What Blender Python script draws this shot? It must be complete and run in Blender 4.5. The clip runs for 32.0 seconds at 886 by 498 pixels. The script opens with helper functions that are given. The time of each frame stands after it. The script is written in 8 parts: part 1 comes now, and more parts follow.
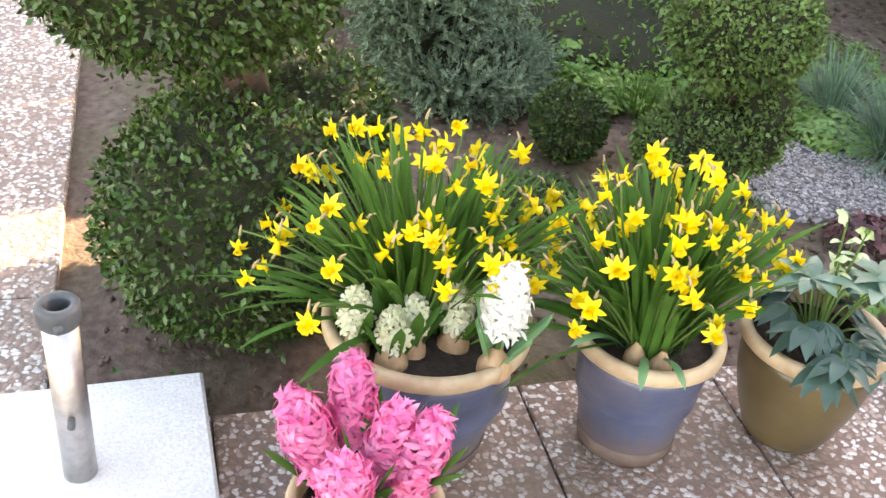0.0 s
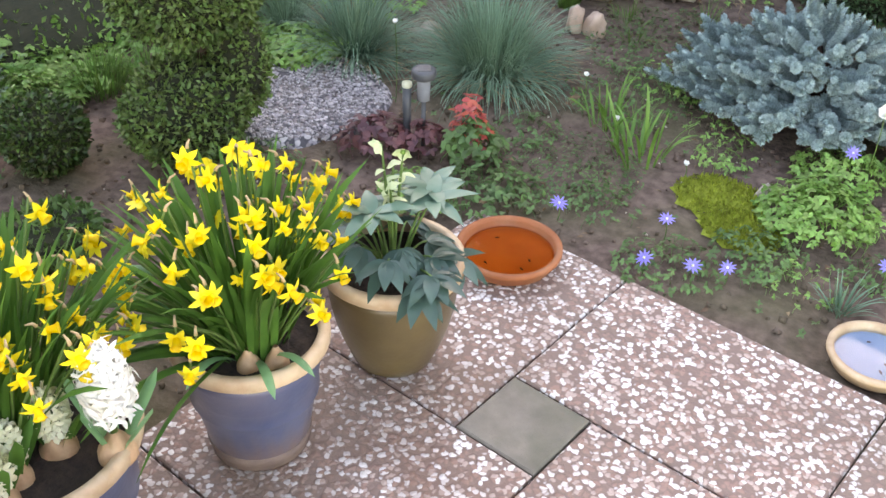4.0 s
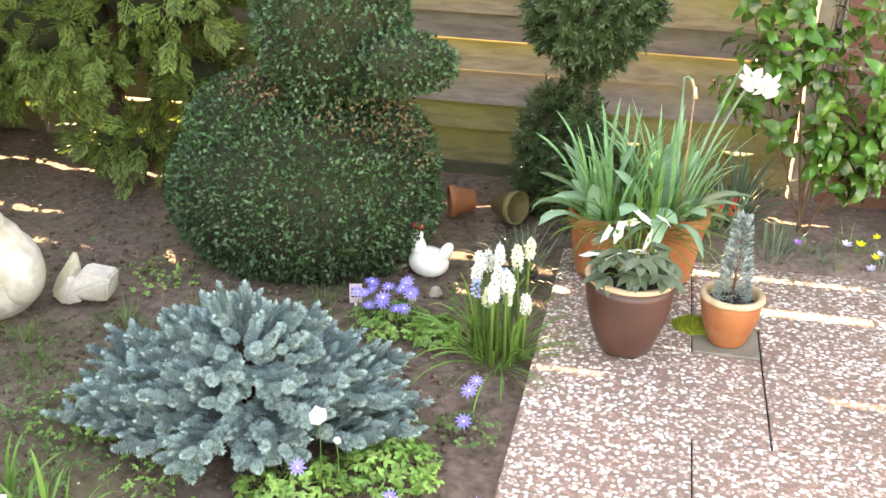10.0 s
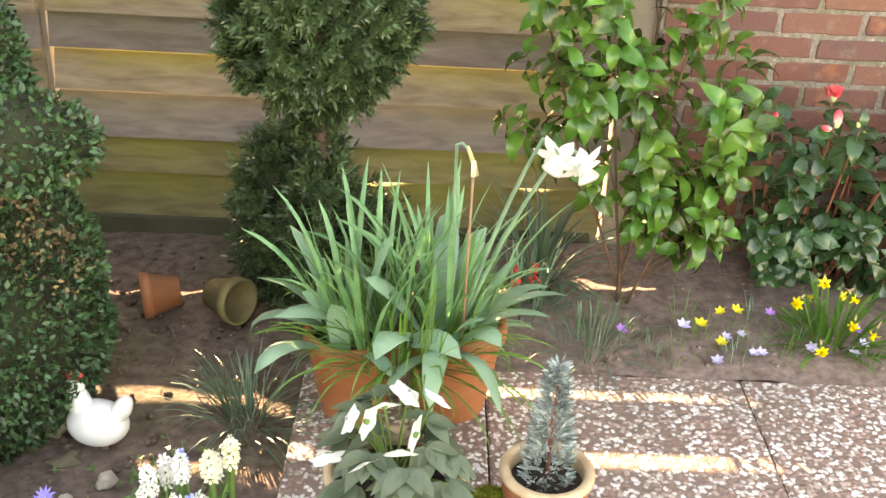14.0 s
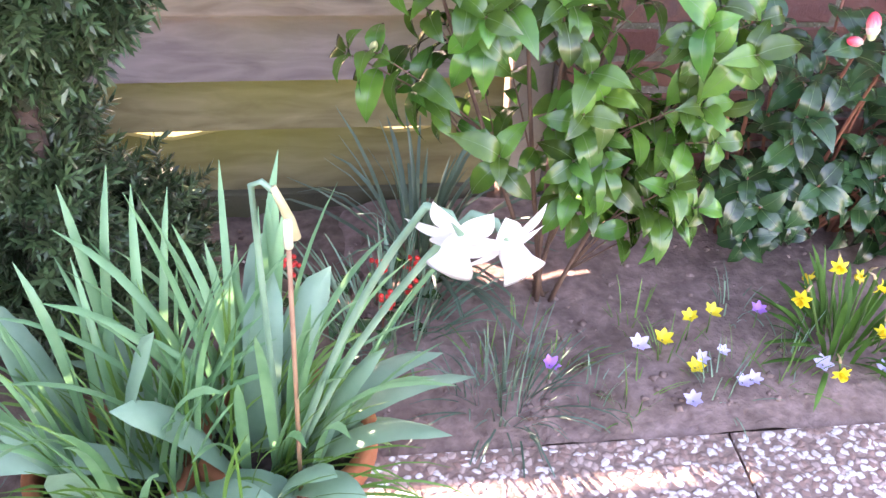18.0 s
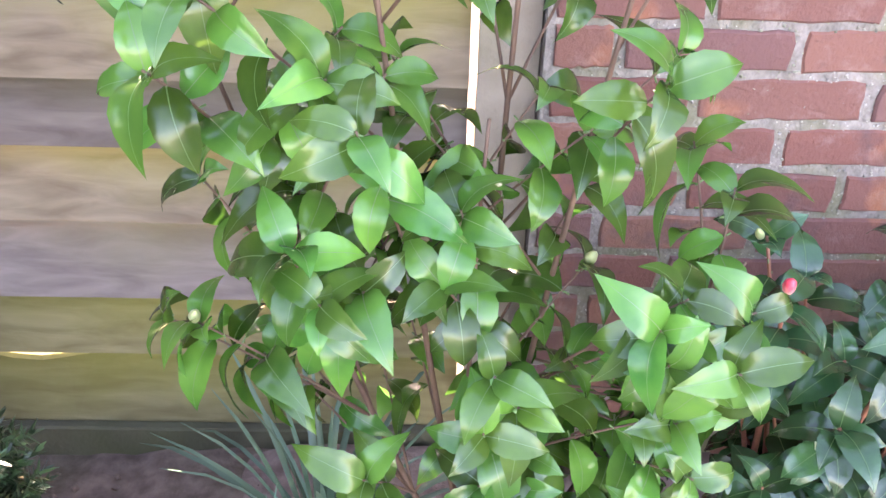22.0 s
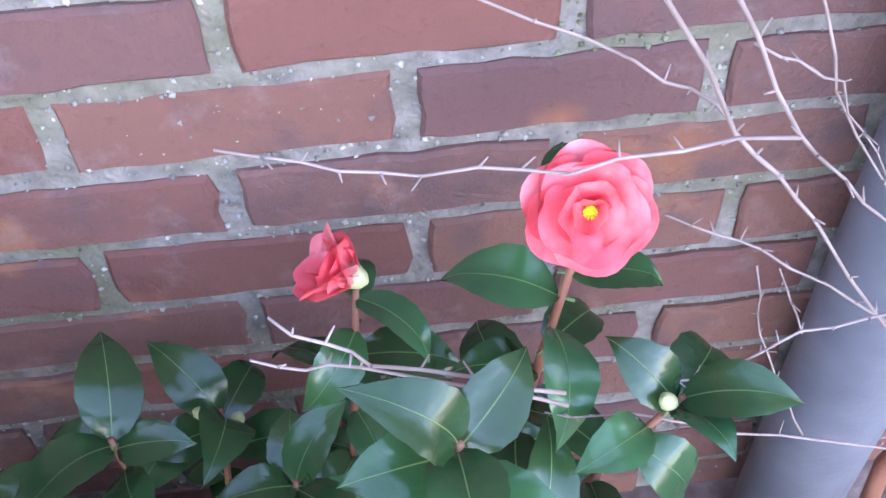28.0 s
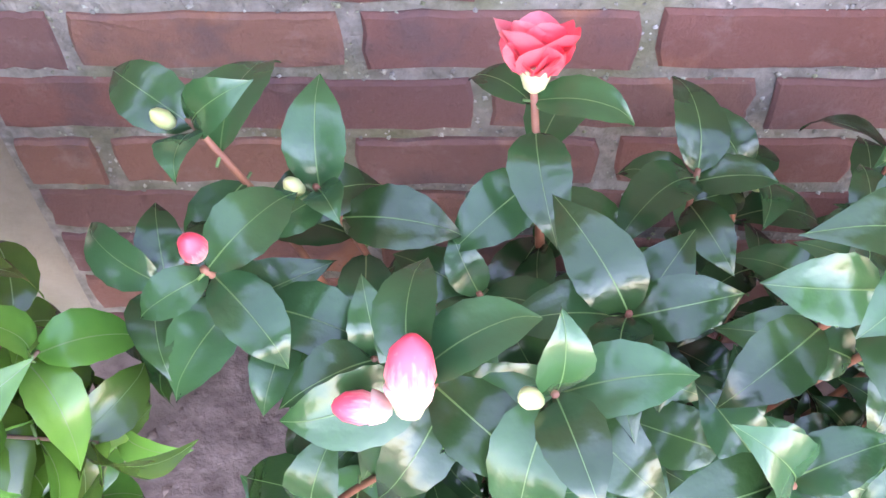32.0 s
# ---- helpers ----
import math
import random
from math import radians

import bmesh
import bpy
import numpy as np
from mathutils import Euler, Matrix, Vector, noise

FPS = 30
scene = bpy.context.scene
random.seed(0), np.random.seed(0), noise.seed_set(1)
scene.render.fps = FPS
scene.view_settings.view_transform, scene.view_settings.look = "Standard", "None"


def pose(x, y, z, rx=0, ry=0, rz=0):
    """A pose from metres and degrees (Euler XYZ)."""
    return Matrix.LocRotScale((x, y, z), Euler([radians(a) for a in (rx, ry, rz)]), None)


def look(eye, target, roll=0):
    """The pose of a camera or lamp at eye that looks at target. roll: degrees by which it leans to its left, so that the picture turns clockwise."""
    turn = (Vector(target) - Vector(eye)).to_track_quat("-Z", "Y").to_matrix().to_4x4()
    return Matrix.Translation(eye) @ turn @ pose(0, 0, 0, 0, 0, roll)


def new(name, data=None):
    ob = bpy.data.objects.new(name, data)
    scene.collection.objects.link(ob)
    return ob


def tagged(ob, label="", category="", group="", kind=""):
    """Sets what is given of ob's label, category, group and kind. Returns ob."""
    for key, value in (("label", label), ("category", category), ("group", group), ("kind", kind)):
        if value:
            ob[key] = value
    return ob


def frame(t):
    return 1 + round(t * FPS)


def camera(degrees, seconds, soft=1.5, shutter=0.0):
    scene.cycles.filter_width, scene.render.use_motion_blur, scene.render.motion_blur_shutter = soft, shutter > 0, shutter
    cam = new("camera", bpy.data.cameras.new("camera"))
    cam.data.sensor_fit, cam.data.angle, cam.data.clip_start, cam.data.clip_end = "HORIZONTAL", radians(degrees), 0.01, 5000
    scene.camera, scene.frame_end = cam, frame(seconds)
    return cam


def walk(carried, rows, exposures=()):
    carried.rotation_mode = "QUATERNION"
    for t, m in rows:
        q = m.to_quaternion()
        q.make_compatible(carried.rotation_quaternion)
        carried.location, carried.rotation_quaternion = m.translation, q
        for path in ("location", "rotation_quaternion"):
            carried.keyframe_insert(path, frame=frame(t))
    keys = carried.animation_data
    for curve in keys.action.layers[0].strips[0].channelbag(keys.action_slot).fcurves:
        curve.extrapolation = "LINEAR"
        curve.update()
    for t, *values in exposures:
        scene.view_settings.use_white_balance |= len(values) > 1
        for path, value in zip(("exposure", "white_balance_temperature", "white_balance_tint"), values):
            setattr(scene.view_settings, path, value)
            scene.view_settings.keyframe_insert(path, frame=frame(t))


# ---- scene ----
cam = camera(46.2, 32.0)
PATH = [
    (0, (0.447, -1.633, 1.338), (-1.144, -1.138, 0.233), 6.3),
    (0.5, (0.448, -1.625, 1.328), (-1.128, -1.142, 0.195), 6.5),
    (1, (0.444, -1.615, 1.326), (-1.095, -1.109, 0.154), 6.8),
    (1.5, (0.435, -1.602, 1.326), (-1.059, -1.044, 0.119), 6.6),
    (2, (0.416, -1.579, 1.333), (-1.029, -0.948, 0.103), 6.0),
    (2.5, (0.384, -1.584, 1.35), (-0.991, -0.824, 0.113), 5.5),
    (3, (0.336, -1.613, 1.37), (-0.963, -0.702, 0.152), 4.4),
    (3.5, (0.296, -1.635, 1.387), (-0.893, -0.558, 0.193), 2.6),
    (4, (0.245, -1.643, 1.386), (-0.784, -0.403, 0.202), 1.5),
    (4.5, (0.265, -1.618, 1.382), (-0.63, -0.266, 0.21), 0.1),
    (6.5, (0.32, -1.514, 1.398), (-0.3, 0.127, 0.438), 2.6),
    (7, (0.314, -1.494, 1.403), (-0.299, 0.212, 0.559), 2.9),
    (7.5, (0.33, -1.449, 1.404), (-0.288, 0.304, 0.665), 3.1),
    (8, (0.351, -1.381, 1.398), (-0.254, 0.387, 0.685), 3.2),
    (8.5, (0.335, -1.303, 1.388), (-0.223, 0.463, 0.633), 2.3),
    (9, (0.296, -1.21, 1.391), (-0.193, 0.562, 0.604), 1.7),
    (9.5, (0.268, -1.105, 1.39), (-0.158, 0.676, 0.586), 1.4),
    (10, (0.251, -0.989, 1.389), (-0.12, 0.799, 0.575), 1.5),
    (10.5, (0.248, -0.858, 1.4), (-0.083, 0.932, 0.57), 1.5),
    (11, (0.228, -0.706, 1.407), (-0.055, 1.083, 0.558), 1.5),
    (11.5, (0.208, -0.552, 1.402), (-0.023, 1.238, 0.54), 1.8),
    (12, (0.197, -0.403, 1.39), (0.032, 1.39, 0.518), 2.1),
    (12.5, (0.211, -0.262, 1.38), (0.106, 1.531, 0.5), 2.3),
    (13, (0.245, -0.115, 1.398), (0.183, 1.666, 0.49), 2.4),
    (13.5, (0.273, 0.028, 1.392), (0.248, 1.803, 0.47), 2.4),
    (14, (0.278, 0.164, 1.375), (0.304, 1.935, 0.446), 2.8),
    (14.5, (0.257, 0.307, 1.354), (0.349, 2.068, 0.411), 3.5),
    (15, (0.262, 0.442, 1.329), (0.402, 2.196, 0.378), 3.8),
    (15.5, (0.298, 0.563, 1.359), (0.457, 2.301, 0.383), 3.3),
    (17.5, (0.321, 1.019, 1.219), (0.642, 2.623, 0.067), 3.4),
    (18, (0.364, 1.138, 1.198), (0.633, 2.705, -0.015), 3.6),
    (18.5, (0.417, 1.236, 1.163), (0.588, 2.805, -0.064), 3.9),
    (19, (0.452, 1.307, 1.094), (0.521, 2.917, -0.091), 3.6),
    (19.5, (0.474, 1.378, 1.046), (0.448, 3.012, -0.107), 2.4),
    (20, (0.475, 1.456, 1.055), (0.461, 3.081, -0.111), 3.0),
    (20.5, (0.511, 1.492, 1.089), (0.535, 3.118, -0.076), 4.4),
    (21, (0.591, 1.534, 1.136), (0.602, 3.152, -0.039), 4.5),
    (21.5, (0.655, 1.575, 1.167), (0.67, 3.21, 0.016), 3.7),
    (22, (0.708, 1.648, 1.164), (0.748, 3.318, 0.065), 1.7),
    (22.5, (0.751, 1.733, 1.16), (0.869, 3.41, 0.077), 1.2),
    (23, (0.801, 1.789, 1.146), (1.045, 3.435, 0.035), 2.4),
    (23.5, (0.887, 1.801, 1.139), (1.212, 3.396, -0.023), 3.8),
    (24, (1.037, 1.787, 1.171), (1.313, 3.35, -0.045), 2.9),
    (24.5, (1.144, 1.822, 1.144), (1.427, 3.394, -0.06), 2.6),
    (25, (1.231, 1.888, 1.138), (1.517, 3.449, -0.078), 1.7),
    (25.5, (1.251, 1.981, 1.145), (1.626, 3.488, -0.115), 3.1),
    (27.5, (1.494, 2.303, 1.009), (1.683, 3.626, -0.48), -0.4),
    (28, (1.566, 2.36, 0.971), (1.678, 3.649, -0.554), -2.3),
    (28.5, (1.595, 2.399, 0.951), (1.706, 3.637, -0.615), -1.5),
    (29, (1.584, 2.416, 0.944), (1.672, 3.605, -0.662), -1.3),
    (29.5, (1.539, 2.406, 0.933), (1.583, 3.587, -0.68), -1.7),
    (30, (1.489, 2.385, 0.929), (1.436, 3.583, -0.672), -2.6),
    (30.5, (1.426, 2.383, 0.941), (1.318, 3.555, -0.676), -2.6),
    (31, (1.352, 2.36, 0.951), (1.238, 3.528, -0.669), -1.3),
    (31.5, (1.28, 2.317, 0.938), (1.188, 3.506, -0.667), -0.8),
    (32, (1.253, 2.255, 0.933), (1.174, 3.453, -0.667), -2.7),
]
# exposure follows the clip's automatic brightness
walk(cam, [(t, look(eye, target, roll)) for t, eye, target, roll in PATH],
     exposures=[(0, 3.17, 10000, 21), (1, 2.9, 9900, 23), (2, 2.88, 9900, 24), (3, 3.02, 9700, 24), (4, 3.1, 9700, 24), (6.5, 2.55, 10300, 22), (7.3, 2.9, 10800, 22), (8, 3.65, 11500, 21), (9, 3.85, 11600, 22), (10, 3.65, 11800, 22), (11, 3.6, 12000, 23), (13, 3.4, 13000, 23), (14, 3.5, 13200, 22), (15.5, 3.55, 11000, 26), (17.5, 3.8, 8100, 41), (19, 3.65, 7700, 44), (20, 3.55, 7600, 44), (21, 3.8, 7600, 40), (22, 4.1, 7700, 35), (22.5, 4.1, 7750, 38), (23, 3.85, 7300, 41), (24, 3.68, 7000, 42), (25, 4.05, 6700, 39), (28, 3.85, 6650, 31), (29, 3.92, 6600, 32), (30, 4.0, 6600, 34), (31, 4.5, 7100, 33), (32, 4.5, 7600, 37)])

# ---- world and sun: low sun behind the fence, garden in its shade ----
world = bpy.data.worlds.new("sky")
scene.world = world
world.use_nodes = True
wn = world.node_tree.nodes
sky = wn.new("ShaderNodeTexSky")
sky.sky_type, sky.sun_disc = "NISHITA", False
SUN_EL, SUN_AZ = radians(24.5), radians(-23)
sky.sun_elevation, sky.sun_rotation = SUN_EL, SUN_AZ
wn["Background"].inputs["Strength"].default_value = 0.15
world.node_tree.links.new(sky.outputs["Color"], wn["Background"].inputs["Color"])
sun = new("sun", bpy.data.lights.new("sun", "SUN"))
sun.data.energy, sun.data.angle, sun.data.color = 4.0, radians(0.5), (1.0, 0.93, 0.82)
to_sun = Vector((math.sin(SUN_AZ) * math.cos(SUN_EL), math.cos(SUN_AZ) * math.cos(SUN_EL), math.sin(SUN_EL)))
sun.matrix_world = look(to_sun * 12, (0, 0, 0))


# ---- materials ----
def mat(name, c1, c2, scale=20.0, rough=0.7, bump=0.3, fine=140.0, metal=0.0, rand=0.0, island=0.0, trans=0.0, spec=0.5, c3=None, c3scale=4.0, c3amount=0.5, coat=0.0):
    """Two-scale mottled surface: c1 to c2 by noise, c3 in larger stains, grain as bump."""
    m = bpy.data.materials.new(name)
    m.use_nodes = True
    nt = m.node_tree
    n, l = nt.nodes, nt.links
    b = n["Principled BSDF"]
    tc = n.new("ShaderNodeTexCoord")
    ge = n.new("ShaderNodeNewGeometry")
    noise1 = n.new("ShaderNodeTexNoise")
    noise1.inputs["Scale"].default_value, noise1.inputs["Detail"].default_value = scale, 5
    l.new(ge.outputs["Position"], noise1.inputs["Vector"])
    ramp = n.new("ShaderNodeValToRGB")
    ramp.color_ramp.elements[0].position, ramp.color_ramp.elements[1].position = 0.3, 0.7
    ramp.color_ramp.elements[0].color, ramp.color_ramp.elements[1].color = (*c1, 1), (*c2, 1)
    l.new(noise1.outputs["Fac"], ramp.inputs["Fac"])
    out = ramp.outputs["Color"]
    if c3:
        noise3 = n.new("ShaderNodeTexNoise")
        noise3.inputs["Scale"].default_value, noise3.inputs["Detail"].default_value = c3scale, 6
        l.new(ge.outputs["Position"], noise3.inputs["Vector"])
        r3 = n.new("ShaderNodeValToRGB")
        r3.color_ramp.elements[0].position, r3.color_ramp.elements[1].position = 0.48, 0.68
        r3.color_ramp.elements[0].color, r3.color_ramp.elements[1].color = (0, 0, 0, 1), (c3amount,) * 3 + (1,)
        l.new(noise3.outputs["Fac"], r3.inputs["Fac"])
        mx = n.new("ShaderNodeMix")
        mx.data_type = "RGBA"
        l.new(r3.outputs["Color"], mx.inputs["Factor"])
        l.new(out, mx.inputs["A"])
        mx.inputs["B"].default_value = (*c3, 1)
        out = mx.outputs["Result"]
    if rand or island:
        hsv = n.new("ShaderNodeHueSaturation")
        src = n.new("ShaderNodeObjectInfo").outputs["Random"] if rand else ge.outputs["Random Per Island"]
        amount = rand or island
        mr = n.new("ShaderNodeMapRange")
        mr.inputs["To Min"].default_value, mr.inputs["To Max"].default_value = 1 - amount, 1 + amount
        l.new(src, mr.inputs["Value"])
        l.new(mr.outputs["Result"], hsv.inputs["Value"])
        mh = n.new("ShaderNodeMapRange")
        mh.inputs["To Min"].default_value, mh.inputs["To Max"].default_value = 0.5 - 0.04 * amount, 0.5 + 0.04 * amount
        l.new(src, mh.inputs["Value"])
        l.new(mh.outputs["Result"], hsv.inputs["Hue"])
        l.new(out, hsv.inputs["Color"])
        out = hsv.outputs["Color"]
    l.new(out, b.inputs["Base Color"])
    b.inputs["Roughness"].default_value, b.inputs["Metallic"].default_value = rough, metal
    b.inputs["Specular IOR Level"].default_value = spec
    b.inputs["Coat Weight"].default_value = coat
    if bump:
        noise2 = n.new("ShaderNodeTexNoise")
        noise2.inputs["Scale"].default_value, noise2.inputs["Detail"].default_value = fine, 4
        l.new(ge.outputs["Position"], noise2.inputs["Vector"])
        bp = n.new("ShaderNodeBump")
        bp.inputs["Strength"].default_value, bp.inputs["Distance"].default_value = bump, 0.004
        l.new(noise2.outputs["Fac"], bp.inputs["Height"])
        l.new(bp.outputs["Normal"], b.inputs["Normal"])
    if trans:
        tr = n.new("ShaderNodeBsdfTranslucent")
        mixs = n.new("ShaderNodeMixShader")
        mixs.inputs["Fac"].default_value = trans
        l.new(out, tr.inputs["Color"])
        l.new(b.outputs["BSDF"], mixs.inputs[1])
        l.new(tr.outputs["BSDF"], mixs.inputs[2])
        l.new(mixs.outputs["Shader"], n["Material Output"].inputs["Surface"])
    return m


def board_mat(name, dark, light, algae_glow):
    """Weathered softwood: grain drawn out along x, algae and painted sun glow towards the upper edge of each board,
    knots.
    """
    m = bpy.data.materials.new(name)
    m.use_nodes = True
    n, l = m.node_tree.nodes, m.node_tree.links
    b = n["Principled BSDF"]
    ge, oi, tc = n.new("ShaderNodeNewGeometry"), n.new("ShaderNodeObjectInfo"), n.new("ShaderNodeTexCoord")
    sc = n.new("ShaderNodeVectorMath")
    sc.operation = "MULTIPLY_ADD"
    l.new(ge.outputs["Position"], sc.inputs[0])
    sc.inputs[1].default_value = (5.0, 20, 26)
    l.new(oi.outputs["Random"], sc.inputs[2])
    grain = n.new("ShaderNodeTexNoise")
    grain.inputs["Scale"].default_value, grain.inputs["Detail"].default_value = 1.6, 8
    grain.inputs["Distortion"].default_value = 0.6
    l.new(sc.outputs["Vector"], grain.inputs["Vector"])
    ramp = n.new("ShaderNodeValToRGB")
    ramp.color_ramp.elements[0].position, ramp.color_ramp.elements[1].position = 0.32, 0.70
    ramp.color_ramp.elements[0].color, ramp.color_ramp.elements[1].color = (*dark, 1), (*light, 1)
    l.new(grain.outputs["Fac"], ramp.inputs["Fac"])
    blot = n.new("ShaderNodeTexNoise")
    blot.inputs["Scale"].default_value, blot.inputs["Detail"].default_value = 2.6, 6
    l.new(ge.outputs["Position"], blot.inputs["Vector"])
    sep = n.new("ShaderNodeSeparateXYZ")
    l.new(tc.outputs["Generated"], sep.inputs["Vector"])
    up = n.new("ShaderNodeMath")
    up.operation = "MULTIPLY_ADD"
    l.new(sep.outputs["Z"], up.inputs[0])
    up.inputs[1].default_value = 0.42
    l.new(blot.outputs["Fac"], up.inputs[2])
    amt = n.new("ShaderNodeMapRange")
    amt.inputs["From Min"].default_value, amt.inputs["From Max"].default_value, amt.inputs["To Max"].default_value = 0.58, 0.97, 0.70
    l.new(up.outputs["Value"], amt.inputs["Value"])
    mx = n.new("ShaderNodeMix")
    mx.data_type = "RGBA"
    l.new(amt.outputs["Result"], mx.inputs["Factor"])
    l.new(ramp.outputs["Color"], mx.inputs["A"])
    mx.inputs["B"].default_value = (*algae_glow, 1)
    hsv = n.new("ShaderNodeHueSaturation")
    mr = n.new("ShaderNodeMapRange")
    mr.inputs["To Min"].default_value, mr.inputs["To Max"].default_value = 0.72, 1.25
    l.new(oi.outputs["Random"], mr.inputs["Value"])
    l.new(mr.outputs["Result"], hsv.inputs["Value"])
    l.new(mx.outputs["Result"], hsv.inputs["Color"])
    l.new(hsv.outputs["Color"], b.inputs["Base Color"])
    b.inputs["Roughness"].default_value, b.inputs["Specular IOR Level"].default_value = 0.9, 0.2
    bp = n.new("ShaderNodeBump")
    bp.inputs["Strength"].default_value, bp.inputs["Distance"].default_value = 0.7, 0.003
    l.new(grain.outputs["Fac"], bp.inputs["Height"])
    l.new(bp.outputs["Normal"], b.inputs["Normal"])
    return m


def aggregate_mat(name, dark, stones, size=115.0, show=0.38, stains=()):
    """Exposed-aggregate concrete: pale and brown pebbles standing proud of a dark matrix."""
    m = bpy.data.materials.new(name)
    m.use_nodes = True
    nt = m.node_tree
    n, l = nt.nodes, nt.links
    b = n["Principled BSDF"]
    ge = n.new("ShaderNodeNewGeometry")
    warp = n.new("ShaderNodeTexNoise")
    warp.inputs["Scale"].default_value = size * 0.7
    l.new(ge.outputs["Position"], warp.inputs["Vector"])
    add = n.new("ShaderNodeVectorMath")
    add.operation = "MULTIPLY_ADD"
    l.new(warp.outputs["Color"], add.inputs[0])
    add.inputs[1].default_value = (0.016, 0.016, 0.0)
    l.new(ge.outputs["Position"], add.inputs[2])
    vor = n.new("ShaderNodeTexVoronoi")
    vor.inputs["Scale"].default_value, vor.inputs["Randomness"].default_value = size, 1.0
    l.new(add.outputs["Vector"], vor.inputs["Vector"])
    sep = n.new("ShaderNodeSeparateColor")
    l.new(vor.outputs["Color"], sep.inputs["Color"])
    ramp = n.new("ShaderNodeValToRGB")
    ramp.color_ramp.interpolation = "CONSTANT"
    ramp.color_ramp.elements[0].position, ramp.color_ramp.elements[0].color = 0.0, (*stones[0], 1)
    ramp.color_ramp.elements[1].position, ramp.color_ramp.elements[1].color = 0.24, (*stones[1], 1)
    for k, c in enumerate(stones[2:]):
        e = ramp.color_ramp.elements.new(0.5 + 0.16 * k)
        e.color = (*c, 1)
    l.new(sep.outputs["Red"], ramp.inputs["Fac"])
    edge = n.new("ShaderNodeMapRange")
    edge.inputs["From Min"].default_value, edge.inputs["From Max"].default_value = show, show + 0.16
    l.new(vor.outputs["Distance"], edge.inputs["Value"])
    mx = n.new("ShaderNodeMix")
    mx.data_type = "RGBA"
    l.new(edge.outputs["Result"], mx.inputs["Factor"])
    l.new(ramp.outputs["Color"], mx.inputs["A"])
    mx.inputs["B"].default_value = (*dark, 1)
    dirt = n.new("ShaderNodeTexNoise")
    dirt.inputs["Scale"].default_value, dirt.inputs["Detail"].default_value = 3.5, 6
    l.new(ge.outputs["Position"], dirt.inputs["Vector"])
    dr = n.new("ShaderNodeMapRange")
    dr.inputs["From Min"].default_value, dr.inputs["From Max"].default_value = 0.45, 0.75
    dr.inputs["To Max"].default_value = 0.55
    l.new(dirt.outputs["Fac"], dr.inputs["Value"])
    mx2 = n.new("ShaderNodeMix")
    mx2.data_type = "RGBA"
    l.new(dr.outputs["Result"], mx2.inputs["Factor"])
    l.new(mx.outputs["Result"], mx2.inputs["A"])
    mx2.inputs["B"].default_value = (0.17, 0.13, 0.10, 1)
    last = mx2
    for (sx, sy), reach, colour, amount in stains:
        far = n.new("ShaderNodeVectorMath")
        far.operation = "DISTANCE"
        far.inputs[1].default_value = (sx, sy, 0)
        l.new(ge.outputs["Position"], far.inputs[0])
        fall = n.new("ShaderNodeMapRange")
        fall.inputs["From Min"].default_value, fall.inputs["From Max"].default_value = reach * 0.3, reach
        fall.inputs["To Min"].default_value, fall.inputs["To Max"].default_value = amount, 0.0
        l.new(far.outputs["Value"], fall.inputs["Value"])
        ragged = n.new("ShaderNodeTexNoise")
        ragged.inputs["Scale"].default_value, ragged.inputs["Detail"].default_value = 9.0, 6
        l.new(ge.outputs["Position"], ragged.inputs["Vector"])
        rm = n.new("ShaderNodeMapRange")
        rm.inputs["From Min"].default_value, rm.inputs["From Max"].default_value = 0.35, 0.62
        l.new(ragged.outputs["Fac"], rm.inputs["Value"])
        mul = n.new("ShaderNodeMath")
        mul.operation = "MULTIPLY"
        l.new(fall.outputs["Result"], mul.inputs[0])
        l.new(rm.outputs["Result"], mul.inputs[1])
        mx3 = n.new("ShaderNodeMix")
        mx3.data_type = "RGBA"
        l.new(mul.outputs["Value"], mx3.inputs["Factor"])
        l.new(last.outputs["Result"], mx3.inputs["A"])
        mx3.inputs["B"].default_value = (*colour, 1)
        last = mx3
    l.new(last.outputs["Result"], b.inputs["Base Color"])
    b.inputs["Roughness"].default_value = 0.6
    bp = n.new("ShaderNodeBump")
    bp.inputs["Strength"].default_value, bp.inputs["Distance"].default_value, bp.invert = 0.9, 0.004, True
    l.new(vor.outputs["Distance"], bp.inputs["Height"])
    l.new(bp.outputs["Normal"], b.inputs["Normal"])
    return m


